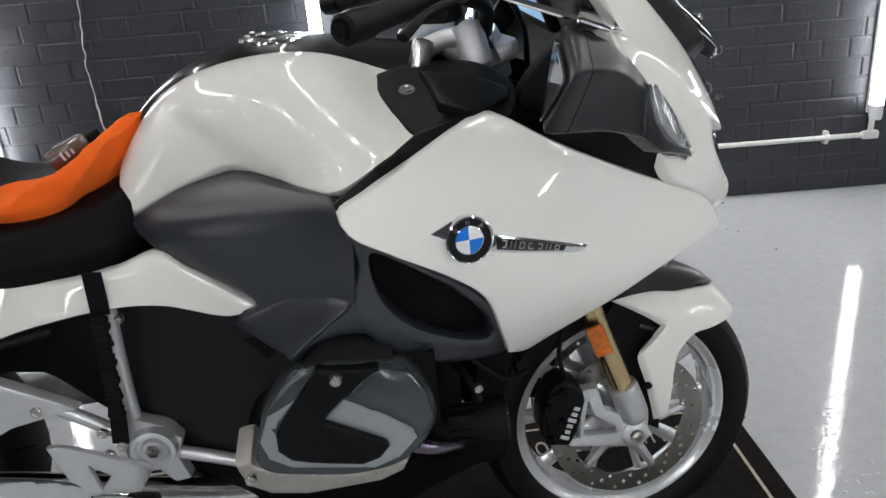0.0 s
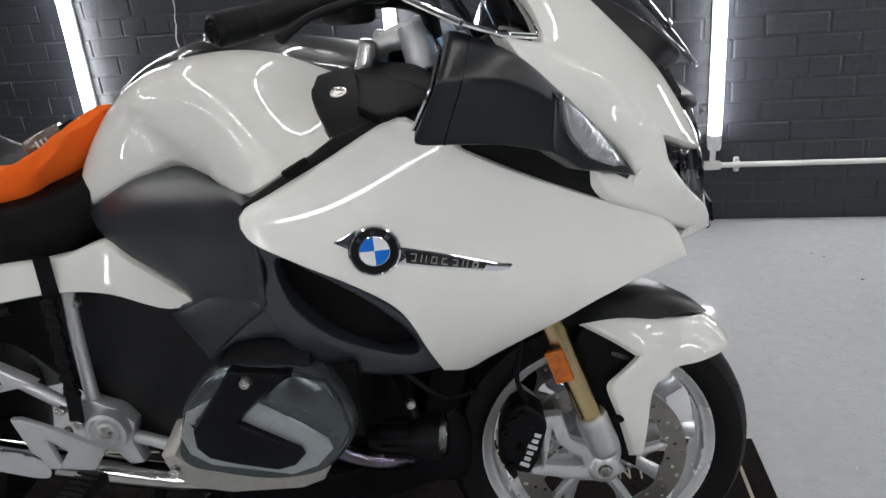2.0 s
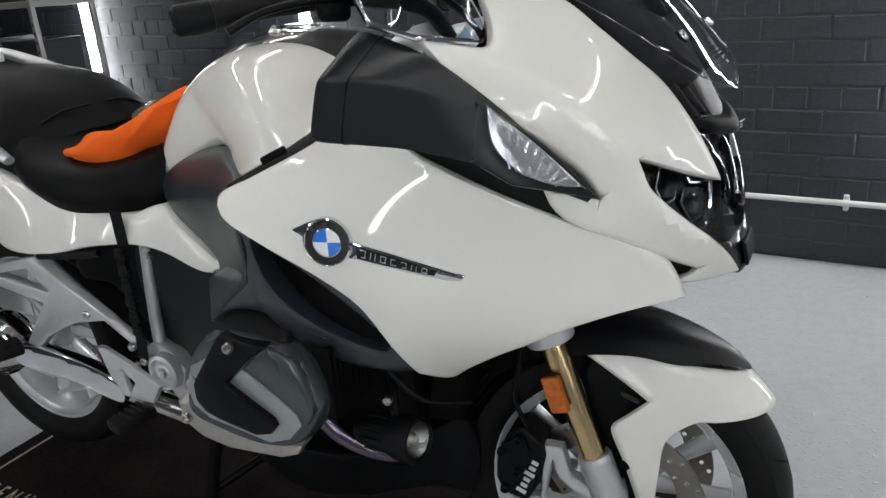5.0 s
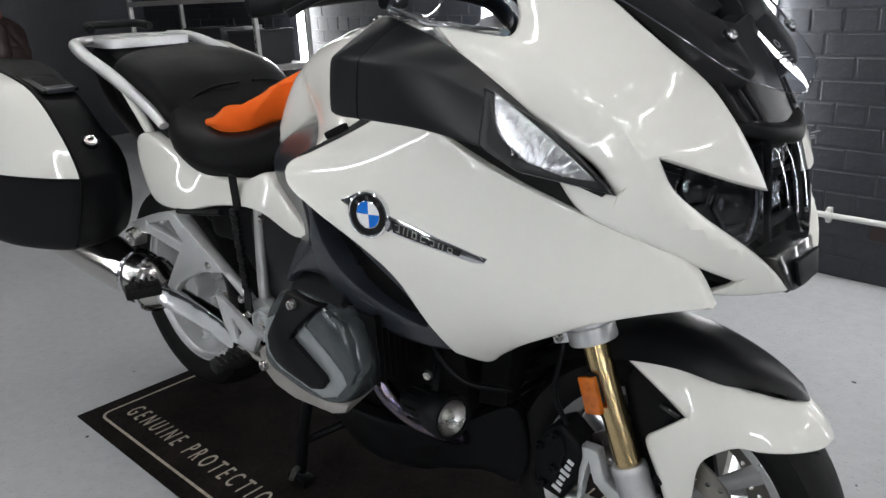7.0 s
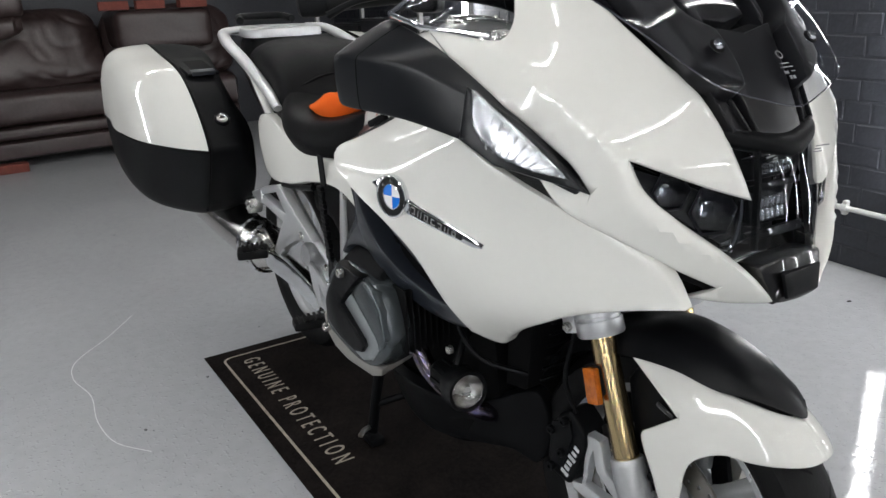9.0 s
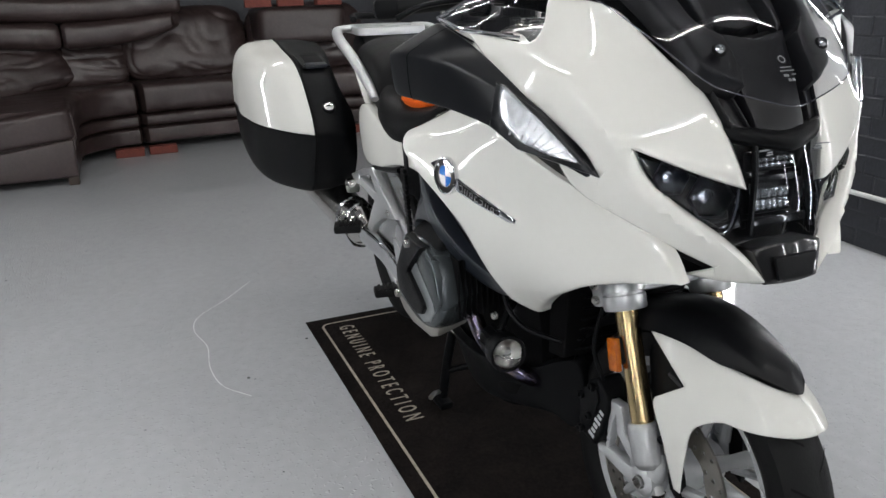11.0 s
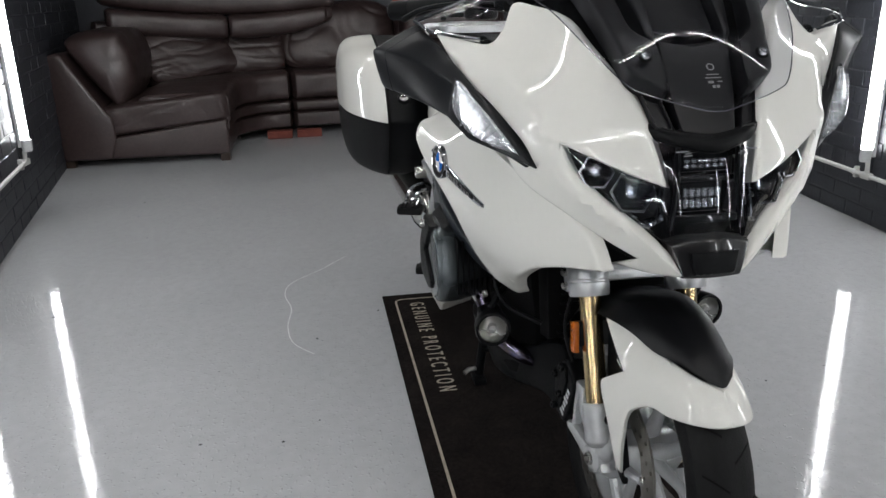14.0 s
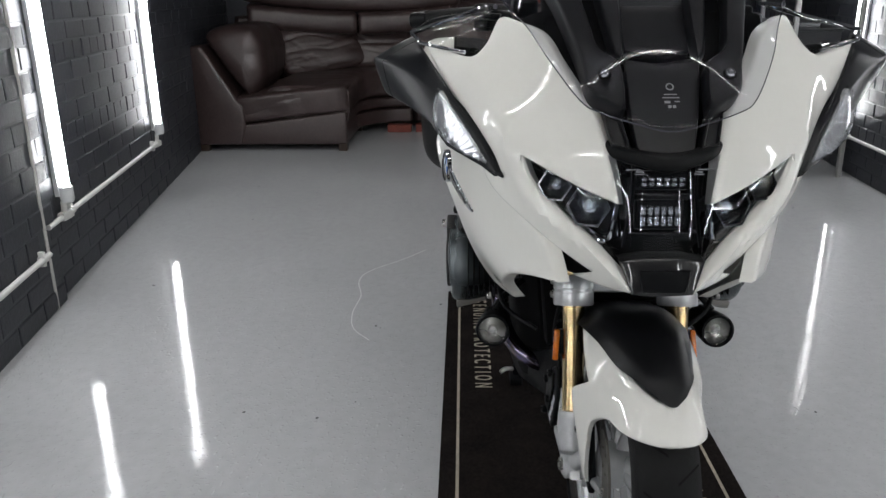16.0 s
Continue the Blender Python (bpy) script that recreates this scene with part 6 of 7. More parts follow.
for s in BOTH:
    LB = [(-0.064, -0.094, 0.533, 1), (-0.036, -0.094, 0.575, 1), (0.065, -0.098, 0.520, 1), (0.012, -0.104, 0.468, 1), (0.054, -0.098, 0.312, 1), (0.052, -0.098, 0.274, 1), (0.024, -0.098, 0.292, 1), (0.000, -0.102, 0.374), (-0.034, -0.100, 0.423, 1), (-0.049, -0.098, 0.483, 1)]
    steered(from_mesh("fender_bracket", panel_mesh(LB, (0.1, -1, 0.1), thick=0.010, rim=0.003, off=-0.014, mirror=s), PLASTIC, bike, "black fender bracket"))
    kk = -1 if s else 1
    steered(part("bracket_slot", block((0.034, 0.003, 0.009), 0.002, 1, m=pose(0.020, -0.0935 * kk, 0.512, 0, 24, 6 * kk)), GLOSS_BLACK, bike))
    steered(bolt("bracket_bolt", (0.016, -0.108 * kk, 0.395), (0, -kk, 0), bike, 0.008, PLASTIC))

# handlebar, grips, levers, yoke
for k in (1, -1):
    steered(bar("handlebar", [(-0.26, -0.09 * k, 1.075), (-0.27, -0.16 * k, 1.125), (-0.33, -0.24 * k, 1.145), (-0.405, -0.325 * k, 1.145), (-0.44, -0.370 * k, 1.138)], 0.0125, PLASTIC, bike, "black handlebar"))
    grip = steered(bar("grip", [(-0.378, -0.292 * k, 1.148), (-0.432, -0.357 * k, 1.139), (-0.464, -0.394 * k, 1.133)], 0.0175, RUBBER, bike, "black rubber handlebar grip", sides=18))
    steered(turned("bar_end", [(0, 0.028), (0.008, 0.028), (0.010, 0.024), (0.015, 0.027), (0.0195, 0.022), (0.0205, 0.0), (0.0195, -0.022), (0.015, -0.025), (0, -0.025)], PLASTIC, bike, (-0.478, -0.408 * k, 1.130), (-0.66, -0.74 * k, -0.10), "black bar end weight", sides=24))
    steered(part("switch_block", block((0.045, 0.075, 0.055), 0.012, 3, m=pose(-0.365, -0.268 * k, 1.143, 0, 0, 42 * k)), PLASTIC, bike, "black switch block"))
    steered(part("red_switch", block((0.018, 0.02, 0.010), 0.003, 1, m=pose(-0.370, -0.258 * k, 1.173, 0, 0, 42 * k)), RED_PAINT, bike)) if k == -1 else None
    steered(bar("lever", [(-0.320, -0.255 * k, 1.145), (-0.345, -0.320 * k, 1.145), (-0.395, -0.385 * k, 1.132), (-0.425, -0.415 * k, 1.112)], [0.011, 0.008, 0.007, 0.009], PLASTIC, bike, "black hand lever", flat=0.7))
    steered(part("reservoir", block((0.05, 0.05, 0.04), 0.012, 3, m=pose(-0.275, -0.215 * k, 1.165)), PLASTIC, bike))
    steered(bar("riser", [(-0.235, -0.060 * k, 1.01), (-0.245, -0.075 * k, 1.06), (-0.258, -0.088 * k, 1.085)], [0.026, 0.022, 0.020], ALLOY, bike, "cast alloy handlebar riser"))
    steered(turned("fork_cap", [(0, 0.02), (0.012, 0.02), (0.016, 0.014), (0.020, 0.012), (0.022, -0.03)], STEEL, bike, (-0.265, -0.105 * k, 1.062), (-0.35, 0, 1), sides=20))
    steered(bar("cable", [(-0.30, -0.22 * k, 1.16), (-0.24, -0.17 * k, 1.14), (-0.20, -0.12 * k, 1.08), (-0.19, -0.09 * k, 1.0)], 0.005, PLASTIC, bike, sides=8))
for k in (1, -1):
    clamp = steered(turned("bar_clamp", [(0, 0.012), (0.014, 0.014), (0.016, 0.034), (0.0235, 0.036), (0.0255, 0.030), (0.0255, -0.030), (0.022, -0.034), (0.0, -0.034)], ALLOY, bike, (-0.285, -0.118 * k, 1.066), (-0.2, 0.12 * k, 1), "cast alloy handlebar clamp", sides=28))
    turned("clamp_nut", [(0, -0.034), (0.013, -0.034), (0.013, -0.046), (0.016, -0.048), (0.016, -0.056), (0, -0.056)], CHROME, clamp, (0, 0, 0), (0, 0, 1), sides=12)
    steered(bar("clamp_arm", [(-0.290, -0.112 * k, 1.080), (-0.330, -0.100 * k, 1.078), (-0.362, -0.090 * k, 1.058), (-0.368, -0.085 * k, 1.030)], [0.022, 0.019, 0.021, 0.018], ALLOY, bike, "cast alloy clamp arm", sides=12, flat=0.8))
    steered(part("clamp_cap", block((0.030, 0.040, 0.050), 0.008, 2, m=pose(-0.366, -0.108 * k, 1.060, 0, 18, 0)), STEEL, bike))
steered(part("top_yoke", block((0.09, 0.24, 0.035), 0.014, 3, m=pose(-0.25, 0, 1.045, 0, -19, 0)), ALLOY, bike, "cast alloy top yoke"))
dash = part("instrument_display", block((0.02, 0.26, 0.13), 0.012, 3, m=pose(-0.166, 0, 1.140, 0, -22, 0)), PLASTIC, bike, "wide instrument display with a pale blue film")
part("display_glass", block((0.004, 0.235, 0.105), 0.002, 1, m=pose(-0.1775, 0, 1.1447, 0, -22, 0)), TFT, dash, "pale blue lit display")
from_mesh("cockpit_fascia", surface(across([[(-0.10, 0, 1.20), (-0.10, -0.12, 1.19), (-0.12, -0.21, 1.16)], [(-0.10, 0, 1.08), (-0.12, -0.14, 1.07), (-0.15, -0.25, 1.06)], [(-0.17, 0, 1.02), (-0.20, -0.16, 1.01), (-0.22, -0.28, 1.00)]]), 4, 4), PLASTIC, bike, "black cockpit fascia")

# badges
def badge(k):
    at = fair_skin.lift(fair_skin.flat([(-0.324, -0.354, 0.843)]), 0.0)[0] * np.array((1, k, 1))
    e = 0.01
    base = np.array((-0.324, -0.354, 0.843))
    p0, px, pz = (fair_skin.lift(fair_skin.flat([base + d]))[0] for d in (np.zeros(3), np.array((e, 0, 0)), np.array((0, 0, e))))
    n = np.cross(pz - p0, px - p0)
    n = n / np.linalg.norm(n)
    n = n if n[1] < 0 else -n
    n = n * np.array((1, k, 1))
    zax = Vector(n)
    xax = Vector((px - p0) * np.array((1, k, 1))).normalized() * (1 if k > 0 else -1)
    yax = zax.cross(xax).normalized()
    xax = yax.cross(zax)
    m = Matrix((xax, yax, zax)).transposed().to_4x4()
    m.translation = Vector(at)
    ring = from_mesh("badge", lathe_mesh([(0.0, 0.004), (0.020, 0.004), (0.021, 0.006), (0.031, 0.006), (0.0315, 0.0075), (0.0345, 0.0075), (0.0355, 0.005), (0.0355, -0.004)], 48, "Z"), GLOSS_BLACK, bike, "round badge with a black ring", m=m)
    from_mesh("badge_rim", lathe_mesh([(0.0318, 0.0074), (0.033, 0.0088), (0.035, 0.0080), (0.0362, 0.0), (0.034, -0.002)], 48, "Z"), CHROME, ring, "chrome badge rim")
    from_mesh("badge_rim", lathe_mesh([(0.0196, 0.004), (0.0203, 0.0066), (0.0212, 0.0062), (0.0216, 0.004)], 48, "Z"), CHROME, ring)
    for q in range(4):
        bm = bmesh.new()
        c = bm.verts.new((0, 0, 0.0052))
        arcp = [bm.verts.new((0.0198 * math.cos(a), 0.0198 * math.sin(a), 0.0048)) for a in np.linspace(q * math.pi / 2, (q + 1) * math.pi / 2, 9)]
        for i in range(8):
            bm.faces.new((c, arcp[i], arcp[i + 1]))
        part("badge_quarter", bm, BADGE_BLUE if q % 2 else BADGE_WHITE, ring, smooth=False)
    for a in (-48, 0, 48):
        part("badge_mark", block((0.006, 0.0055, 0.0008), 0, m=Matrix.Rotation(radians(-a), 4, "Z") @ pose(0, 0.026, 0.0063)), CHROME, ring)
    # the chrome blade behind it
    def on(u, v, off):
        return fair_skin.lift(fair_skin.flat([(u, -0.33, v)]), off)[0] * np.array((1, k, 1))
    STRIP = [(-0.300, 0.846), (-0.24, 0.8285), (-0.138, 0.794), (-0.143, 0.786), (-0.160, 0.786), (-0.25, 0.806), (-0.300, 0.818)]
    strip = panel("badge_blade", [(*on(x, z, 0), 1) for x, z in STRIP], (0.3, -k, 0), CHROME, bike, "chrome badge blade", off=0.004, thick=0.006, rim=0.002, step=0.012)[0]
    panel("blade_point", [(*on(x, z, 0), 1) for x, z in ((-0.384, 0.860), (-0.350, 0.874), (-0.346, 0.836))], (0.3, -k, 0), CHROME, strip, off=0.004, thick=0.006, rim=0.002, step=0.012)
    IN = [(-0.288, 0.839), (-0.24, 0.8245), (-0.175, 0.8030), (-0.180, 0.7945), (-0.25, 0.8100), (-0.288, 0.8195)]
    panel("blade_inlay", [(*on(x, z, 0), 1) for x, z in IN], (0.3, -k, 0), GLOSS_BLACK, strip, "black inlay", off=0.0055, thick=0.003, rim=0.001, step=0.012)
    for q in range(7):
        x, z = -0.277 + q * 0.0142, 0.8275 - q * 0.0040
        h = 0.0058 - 0.00035 * q
        for u, v, w, t in ((-0.0035, 0, 0.0011, h), (0.0030, 0, 0.0011, h), (0, h * 0.92, 0.0065, 0.0011), (0, -h * 0.92, 0.0065, 0.0011)):
            if (q + int(u * 1e4)) % 4 == 1:
                continue
            p = on(x + u, z + v - u * 0.28, 0.0068)
            part("blade_mark", block((w, 0.0012, t * 2 if w < 0.002 else t), 0, m=Matrix.Translation(p) @ Matrix.Rotation(radians(16), 4, "Y") @ Matrix.Rotation(radians(20) * k, 4, "Z")), STEEL, strip)


badge(1)
badge(-1)

# exhaust, swing arm, rear detail
bar("swing_arm", [(-0.90, 0.09, 0.44), (-1.15, 0.13, 0.41), (-1.42, 0.13, 0.37)], [0.05, 0.045, 0.06], SILVER, bike, "silver swing arm")
bar("exhaust_pipe", [(-0.62, -0.10, 0.27), (-0.80, -0.14, 0.30), (-0.98, -0.19, 0.37), (-1.16, -0.215, 0.425), (-1.30, -0.235, 0.455)], 0.026, PIPE_STEEL, bike, "polished exhaust pipe", sides=20)
sil = bar("silencer", [(-1.28, -0.235, 0.450), (-1.33, -0.24, 0.46), (-1.60, -0.265, 0.505), (-1.80, -0.28, 0.535), (-1.84, -0.283, 0.54)], [0.032, 0.056, 0.060, 0.058, 0.05], PIPE_STEEL, bike, "polished steel silencer", sides=28, flat=1.2)
for x, y, z in ((-1.34, -0.241, 0.462), (-1.40, -0.247, 0.472)):
    bar("silencer_band", [(x, y + 0.060 * math.cos(a), z + 0.071 * math.sin(a)) for a in np.linspace(0, 2 * math.pi, 12, endpoint=False)], 0.005, CHROME, sil, sides=8, closed=True, per=2)
panel("heat_shield", [(-1.00, -0.235, 0.415), (-1.12, -0.245, 0.460), (-1.28, -0.27, 0.475), (-1.28, -0.27, 0.440), (-1.12, -0.25, 0.405), (-1.0, -0.235, 0.375)], (0, -1, 0), CHROME, bike, "bright heat shield", thick=0.01)
bar("chain_guard", [(-1.05, -0.05, 0.56), (-1.25, -0.06, 0.60), (-1.42, -0.06, 0.68)], 0.03, PLASTIC, bike, "black rear hugger", flat=0.5)

# ---- strap round the tail
strap = thing("tie_strap", "black elastic strap hanging down the side cover", "strap")
part("webbing", block((0.030, 0.003, 0.075), 0.001, 1, m=pose(-0.893, -0.236, 0.770, 4, 4, 0)), PLASTIC, strap)
for q in range(17):
    z = 0.728 - q * 0.0115
    part("gather", block((0.026 + 0.005 * math.sin(q * 2.1), 0.012, 0.013), 0.005, 2, m=pose(-0.896 - q * 0.0014, -0.242 + q * 0.0012, z, 0, 8 * math.sin(q * 1.3), 0)), PLASTIC, strap)
part("webbing", block((0.028, 0.003, 0.06), 0.001, 1, m=pose(-0.922, -0.222, 0.515, 0, 8, 0)), PLASTIC, strap)

# ---- towel and bottle on the seat
TOWP = [(-1.085, -0.150, 0.888), (-1.02, -0.140, 0.896), (-0.950, -0.115, 0.905), (-0.888, -0.090, 0.938), (-0.846, -0.065, 0.972), (-0.820, -0.045, 0.990)]
towel = surface([[(p[0] + r * 0.35 * math.cos(a) * (1 if p[0] > -1 else 0.6), p[1] + r * 1.15 * math.cos(a), p[2] + r * (0.62 * math.sin(a) + 0.16 * math.sin(3 * a + p[0] * 40))) for a in np.linspace(0, 2 * math.pi, 16, endpoint=False)] for p, r in zip(TOWP, (0.016, 0.044, 0.052, 0.050, 0.044, 0.024))], 7, 3, closed_v=True)
for v in towel.vertices:
    v.co += Vector((0, 0, 1)) * 0.006 * noise.noise(v.co * 26) + Vector((1, 1, 0)) * 0.004 * noise.noise(v.co * 60)
tagged(from_mesh("towel", towel, TOWEL), "crumpled bright orange microfibre towel on the seat", "towel")
bottle = thing("bottle", "small smoked coating bottle lying on the orange towel", "bottle", m=Matrix.Translation((-0.925, -0.055, 0.965)) @ Vector((-0.80, -0.2, -0.35)).to_track_quat("Z", "Y").to_matrix().to_4x4())
turned("body", [(0, -0.01), (0.014, -0.01), (0.017, -0.006), (0.0175, 0.0), (0.0175, 0.055), (0.016, 0.060), (0, 0.061)], BOTTLE, bottle)
turned("cap", [(0.010, -0.01), (0.010, -0.030), (0.008, -0.033), (0, -0.033)], DARK, bottle)
for q in range(3):
    part("label_bar", block((0.001, 0.014 - 0.003 * q, 0.004), 0, m=pose(0.0172, 0, 0.036 - q * 0.009)), PRINT, bottle)

import collections
# ---------------------------------------------------------------- mat, sofa and loose things
MAT = material("dark_carpet_mat", (0.0045, 0.0036, 0.0034), 0.95, vary=0.5, scale=9, fine=120, bump=0.9, bump_scale=700, second=(0.019, 0.0145, 0.0132), spec=0.1)
MAT_PRINT = material("beige_mat_print", (0.45, 0.40, 0.32), 0.9, vary=0.25, scale=60, bump=0.7, bump_scale=700)
LEATHER = material("brown_leather", (0.036, 0.0235, 0.0225), 0.36, vary=0.3, scale=3, fine=45, bump=0.35, bump_scale=45, rough_vary=0.09)
WOOD_LEG = material("dark_wood_leg", (0.03, 0.018, 0.012), 0.4, vary=0.2)
SHELF_STEEL = material("galvanised_shelf", (0.45, 0.45, 0.44), 0.4, 0.7, vary=0.1)
BIN = material("grey_plastic_bin", (0.018, 0.019, 0.022), 0.5, vary=0.15)

MX0, MX1, MY0, MY1 = -1.70, 0.40, -0.385, 0.385
floor_mat = thing("floor_mat", "dark brown carpet mat with beige border lying under the motorcycle", "floor mat")
part("carpet", block((MX1 - MX0, MY1 - MY0, 0.004), 0.0015, 1, m=pose((MX0 + MX1) / 2, (MY0 + MY1) / 2, 0.0022)), MAT, floor_mat)


def loop_band(x0, x1, y0, y1, w, z, r=0.03):
    """A flat rounded line of width w."""
    def ring(g):
        out = []
        for cx, cy, a0 in ((x1 - r, y1 - r, 0), (x0 + r, y1 - r, 90), (x0 + r, y0 + r, 180), (x1 - r, y0 + r, 270)):
            for k in range(5):
                a = radians(a0 + 22.5 * k)
                out.append((cx + (r + g) * math.cos(a), cy + (r + g) * math.sin(a)))
        return out
    o, i = ring(w / 2), ring(-w / 2)
    k = len(o)
    verts = [(*p, z) for p in o] + [(*p, z) for p in i]
    return mesh_of(verts, [(j, (j + 1) % k, k + (j + 1) % k, k + j) for j in range(k)])


from_mesh("border_line", loop_band(MX0 + 0.055, MX1 - 0.055, MY0 + 0.048, MY1 - 0.048, 0.008, 0.0052), MAT_PRINT, floor_mat, "beige border line", smooth=False)


def lettering(text, size, width, m, mat, parent, name="letter", extrude=0.0006):
    cu = bpy.data.curves.new(name, "FONT")
    cu.body, cu.size, cu.extrude = text, size, extrude
    cu.align_x, cu.align_y = "LEFT", "BOTTOM_BASELINE"
    cu.space_character = 1.75
    tmp = new(name, cu)
    deps = bpy.context.evaluated_depsgraph_get()
    me = bpy.data.meshes.new_from_object(tmp.evaluated_get(deps))
    bpy.data.objects.remove(tmp)
    xs = [v.co.x for v in me.vertices]
    k = width / (max(xs) - min(xs))
    for v in me.vertices:
        v.co.x *= k
    me.materials.clear()
    # every letter a part of its own
    link = list(range(len(me.vertices)))
    def root(i):
        while link[i] != i:
            link[i] = link[link[i]]
            i = link[i]
        return i
    for e in me.edges:
        link[root(e.vertices[0])] = root(e.vertices[1])
    groups = collections.defaultdict(list)
    for f in me.polygons:
        groups[root(f.vertices[0])].append(list(f.vertices))
    for faces in groups.values():
        used = sorted({i for f in faces for i in f})
        at = {v: i for i, v in enumerate(used)}
        from_mesh(name, mesh_of([me.vertices[i].co for i in used], [[at[i] for i in f] for f in faces]), mat, parent, smooth=False, m=m)


lettering("GENUINE PROTECTION", 0.080, 0.735, pose(-1.600, -0.283, 0.0048), MAT_PRINT, floor_mat)
lettering("GENUINE PROTECTION", 0.080, 0.735, pose(0.30, 0.283, 0.0048, 0, 0, 180), MAT_PRINT, floor_mat)


# floor marks
def ribbon(path, w, z):
    line = catmull(path, 8)
    verts, faces = [], []
    for i, p in enumerate(line):
        t = line[min(i + 1, len(line) - 1)] - line[max(i - 1, 0)]
        s = np.array((-t[1], t[0], 0)) / (np.linalg.norm(t) + 1e-9)
        ww = w * (0.5 + 0.5 * abs(math.sin(i * 1.7)))
        verts += [p + s * ww, p - s * ww]
    return mesh_of([(v[0], v[1], z) for v in verts], [(2 * i, 2 * i + 1, 2 * i + 3, 2 * i + 2) for i in range(len(line) - 1)])


scratch = from_mesh("floor_scratch", ribbon([(-2.263, -0.505, 0), (-2.104, -0.620, 0), (-1.938, -0.759, 0), (-1.816, -0.780, 0), (-1.658, -0.751, 0), (-1.474, -0.761, 0), (-1.323, -0.737, 0), (-1.220, -0.666, 0)], 0.0018, 0.0008), SCRATCH, None, smooth=False)
tagged(scratch, "thin pale curved scratch in the grey floor", "scratch", kind="stuff")
rng = random.Random(4)
bm = bmesh.new()
for i in range(90):
    x, y = rng.uniform(-4.4, 2.4), rng.uniform(-1.9, 1.9)
    r = rng.uniform(0.0015, 0.006) * (1 if i % 9 else 1.8)
    ring = [bm.verts.new((x + r * rng.uniform(0.6, 1.3) * math.cos(a), y + r * rng.uniform(0.6, 1.3) * math.sin(a), 0.0012)) for a in (0, 0.9, 1.9, 2.8, 3.7, 4.6, 5.5)]
    top = bm.verts.new((x, y, 0.0012 + r * 0.4))
    for k in range(7):
        bm.faces.new((ring[k], ring[(k + 1) % 7], top))
tagged(part("floor_dirt", bm, SPECK), "small dark specks of dirt on the floor", "dirt", kind="stuff")


# ---- sofa
def creases(p, seed, long=1.3, fine=9.0):
    """Thin folds in stuffed leather: mostly lengthwise, bent by a slower wave; 0 to 1."""
    bend = noise.noise(Vector((p.x * 2.0 + seed, p.y * 2.0, p.z * 2.0 - seed)))
    a = noise.noise(Vector((p.x * fine * 0.5, p.y * long + bend * 0.9 + seed * 1.7, p.z * fine + bend * 2.2)))
    b = noise.noise(Vector((p.x * fine, p.y * 3.2 + seed, p.z * 3.0 + p.y * 4.5 + bend * 2.5)))
    return 0.7 * max(0.0, 1 - 2.6 * abs(a)) ** 2 + 0.5 * max(0.0, 1 - 3.4 * abs(b)) ** 2


def cushion(size, puff=0.05, n=16, seed=0, wrinkle=0.009, square=5.0):
    """A stuffed block: rounded, swelling to the middle, with soft creases."""
    bm = bmesh.new()
    bmesh.ops.create_cube(bm, size=1)
    bmesh.ops.subdivide_edges(bm, edges=bm.edges[:], cuts=n, use_grid_fill=True)
    half = Vector(size) / 2
    thin = min(range(3), key=lambda k: size[k])
    for v in bm.verts:
        p = v.co * 2
        q = p / (abs(p.x) ** square + abs(p.y) ** square + abs(p.z) ** square) ** (1 / square)
        others = [q[k] for k in range(3) if k != thin]
        swell = 1 + puff * (1 - others[0] ** 4) * (1 - others[1] ** 4)
        r = Vector((q.x * half.x, q.y * half.y, q.z * half.z))
        r[thin] *= swell
        slow = noise.noise(r * 3.0 + Vector((seed * 3.1, seed, 0)))
        v.co = r + q.normalized() * wrinkle * (0.7 * slow - creases(r, seed))
    return bm


def stuffed(outline, x0, x1, seed, wrinkle=0.006, rings=26, square=5.0):
    """A pad of a given front outline (y, z), stuffed between two x, its ends drawn in and its corners soft."""
    pts = rounded_outline(outline, 56)
    cy = sum(p[0] for p in pts) / len(pts)
    cz = sum(p[1] for p in pts) / len(pts)
    bm = bmesh.new()
    loops = []
    for k in range(rings + 1):
        c = -math.cos(math.pi * k / rings)
        g = max(1e-3, 1 - abs(c) ** square) ** (1 / square)
        loop = []
        for y, z in pts:
            r = Vector(((x0 + x1) / 2 + c * (x1 - x0) / 2, cy + (y - cy) * g, cz + (z - cz) * g))
            out = Vector((c * abs(c) ** 3, (y - cy) * g, (z - cz) * g)).normalized()
            loop.append(bm.verts.new(r + out * wrinkle * (0.8 * noise.noise(r * 3 + Vector((seed, 0, seed))) - creases(r, seed))))
        loops.append(loop)
    for a, b in zip(loops, loops[1:]):
        for k in range(len(pts)):
            bm.faces.new((a[k], a[(k + 1) % len(pts)], b[(k + 1) % len(pts)], b[k]))
    bm.faces.new(loops[0])
    bm.faces.new(loops[-1])
    bmesh.ops.recalc_face_normals(bm, faces=bm.faces)
    return bm


def rounded_outline(points, n):
    """A closed smooth outline through a few corners, n points."""
    out = []
    m = len(points)
    per = max(2, n // m)
    for k in range(m):
        p0, p1, p2, p3 = (Vector(points[(k + j) % m]) for j in (-1, 0, 1, 2))
        for i in range(per):
            t = i / per
            h = t * t * (3 - 2 * t)
            d1, d2 = (p2 - p0) * 0.32, (p3 - p1) * 0.32
            q = p1 * (1 - h) + p2 * h + d1 * (t ** 3 - 2 * t * t + t) + d2 * (t ** 3 - t * t)
            out.append((q.x, q.y))
    return out


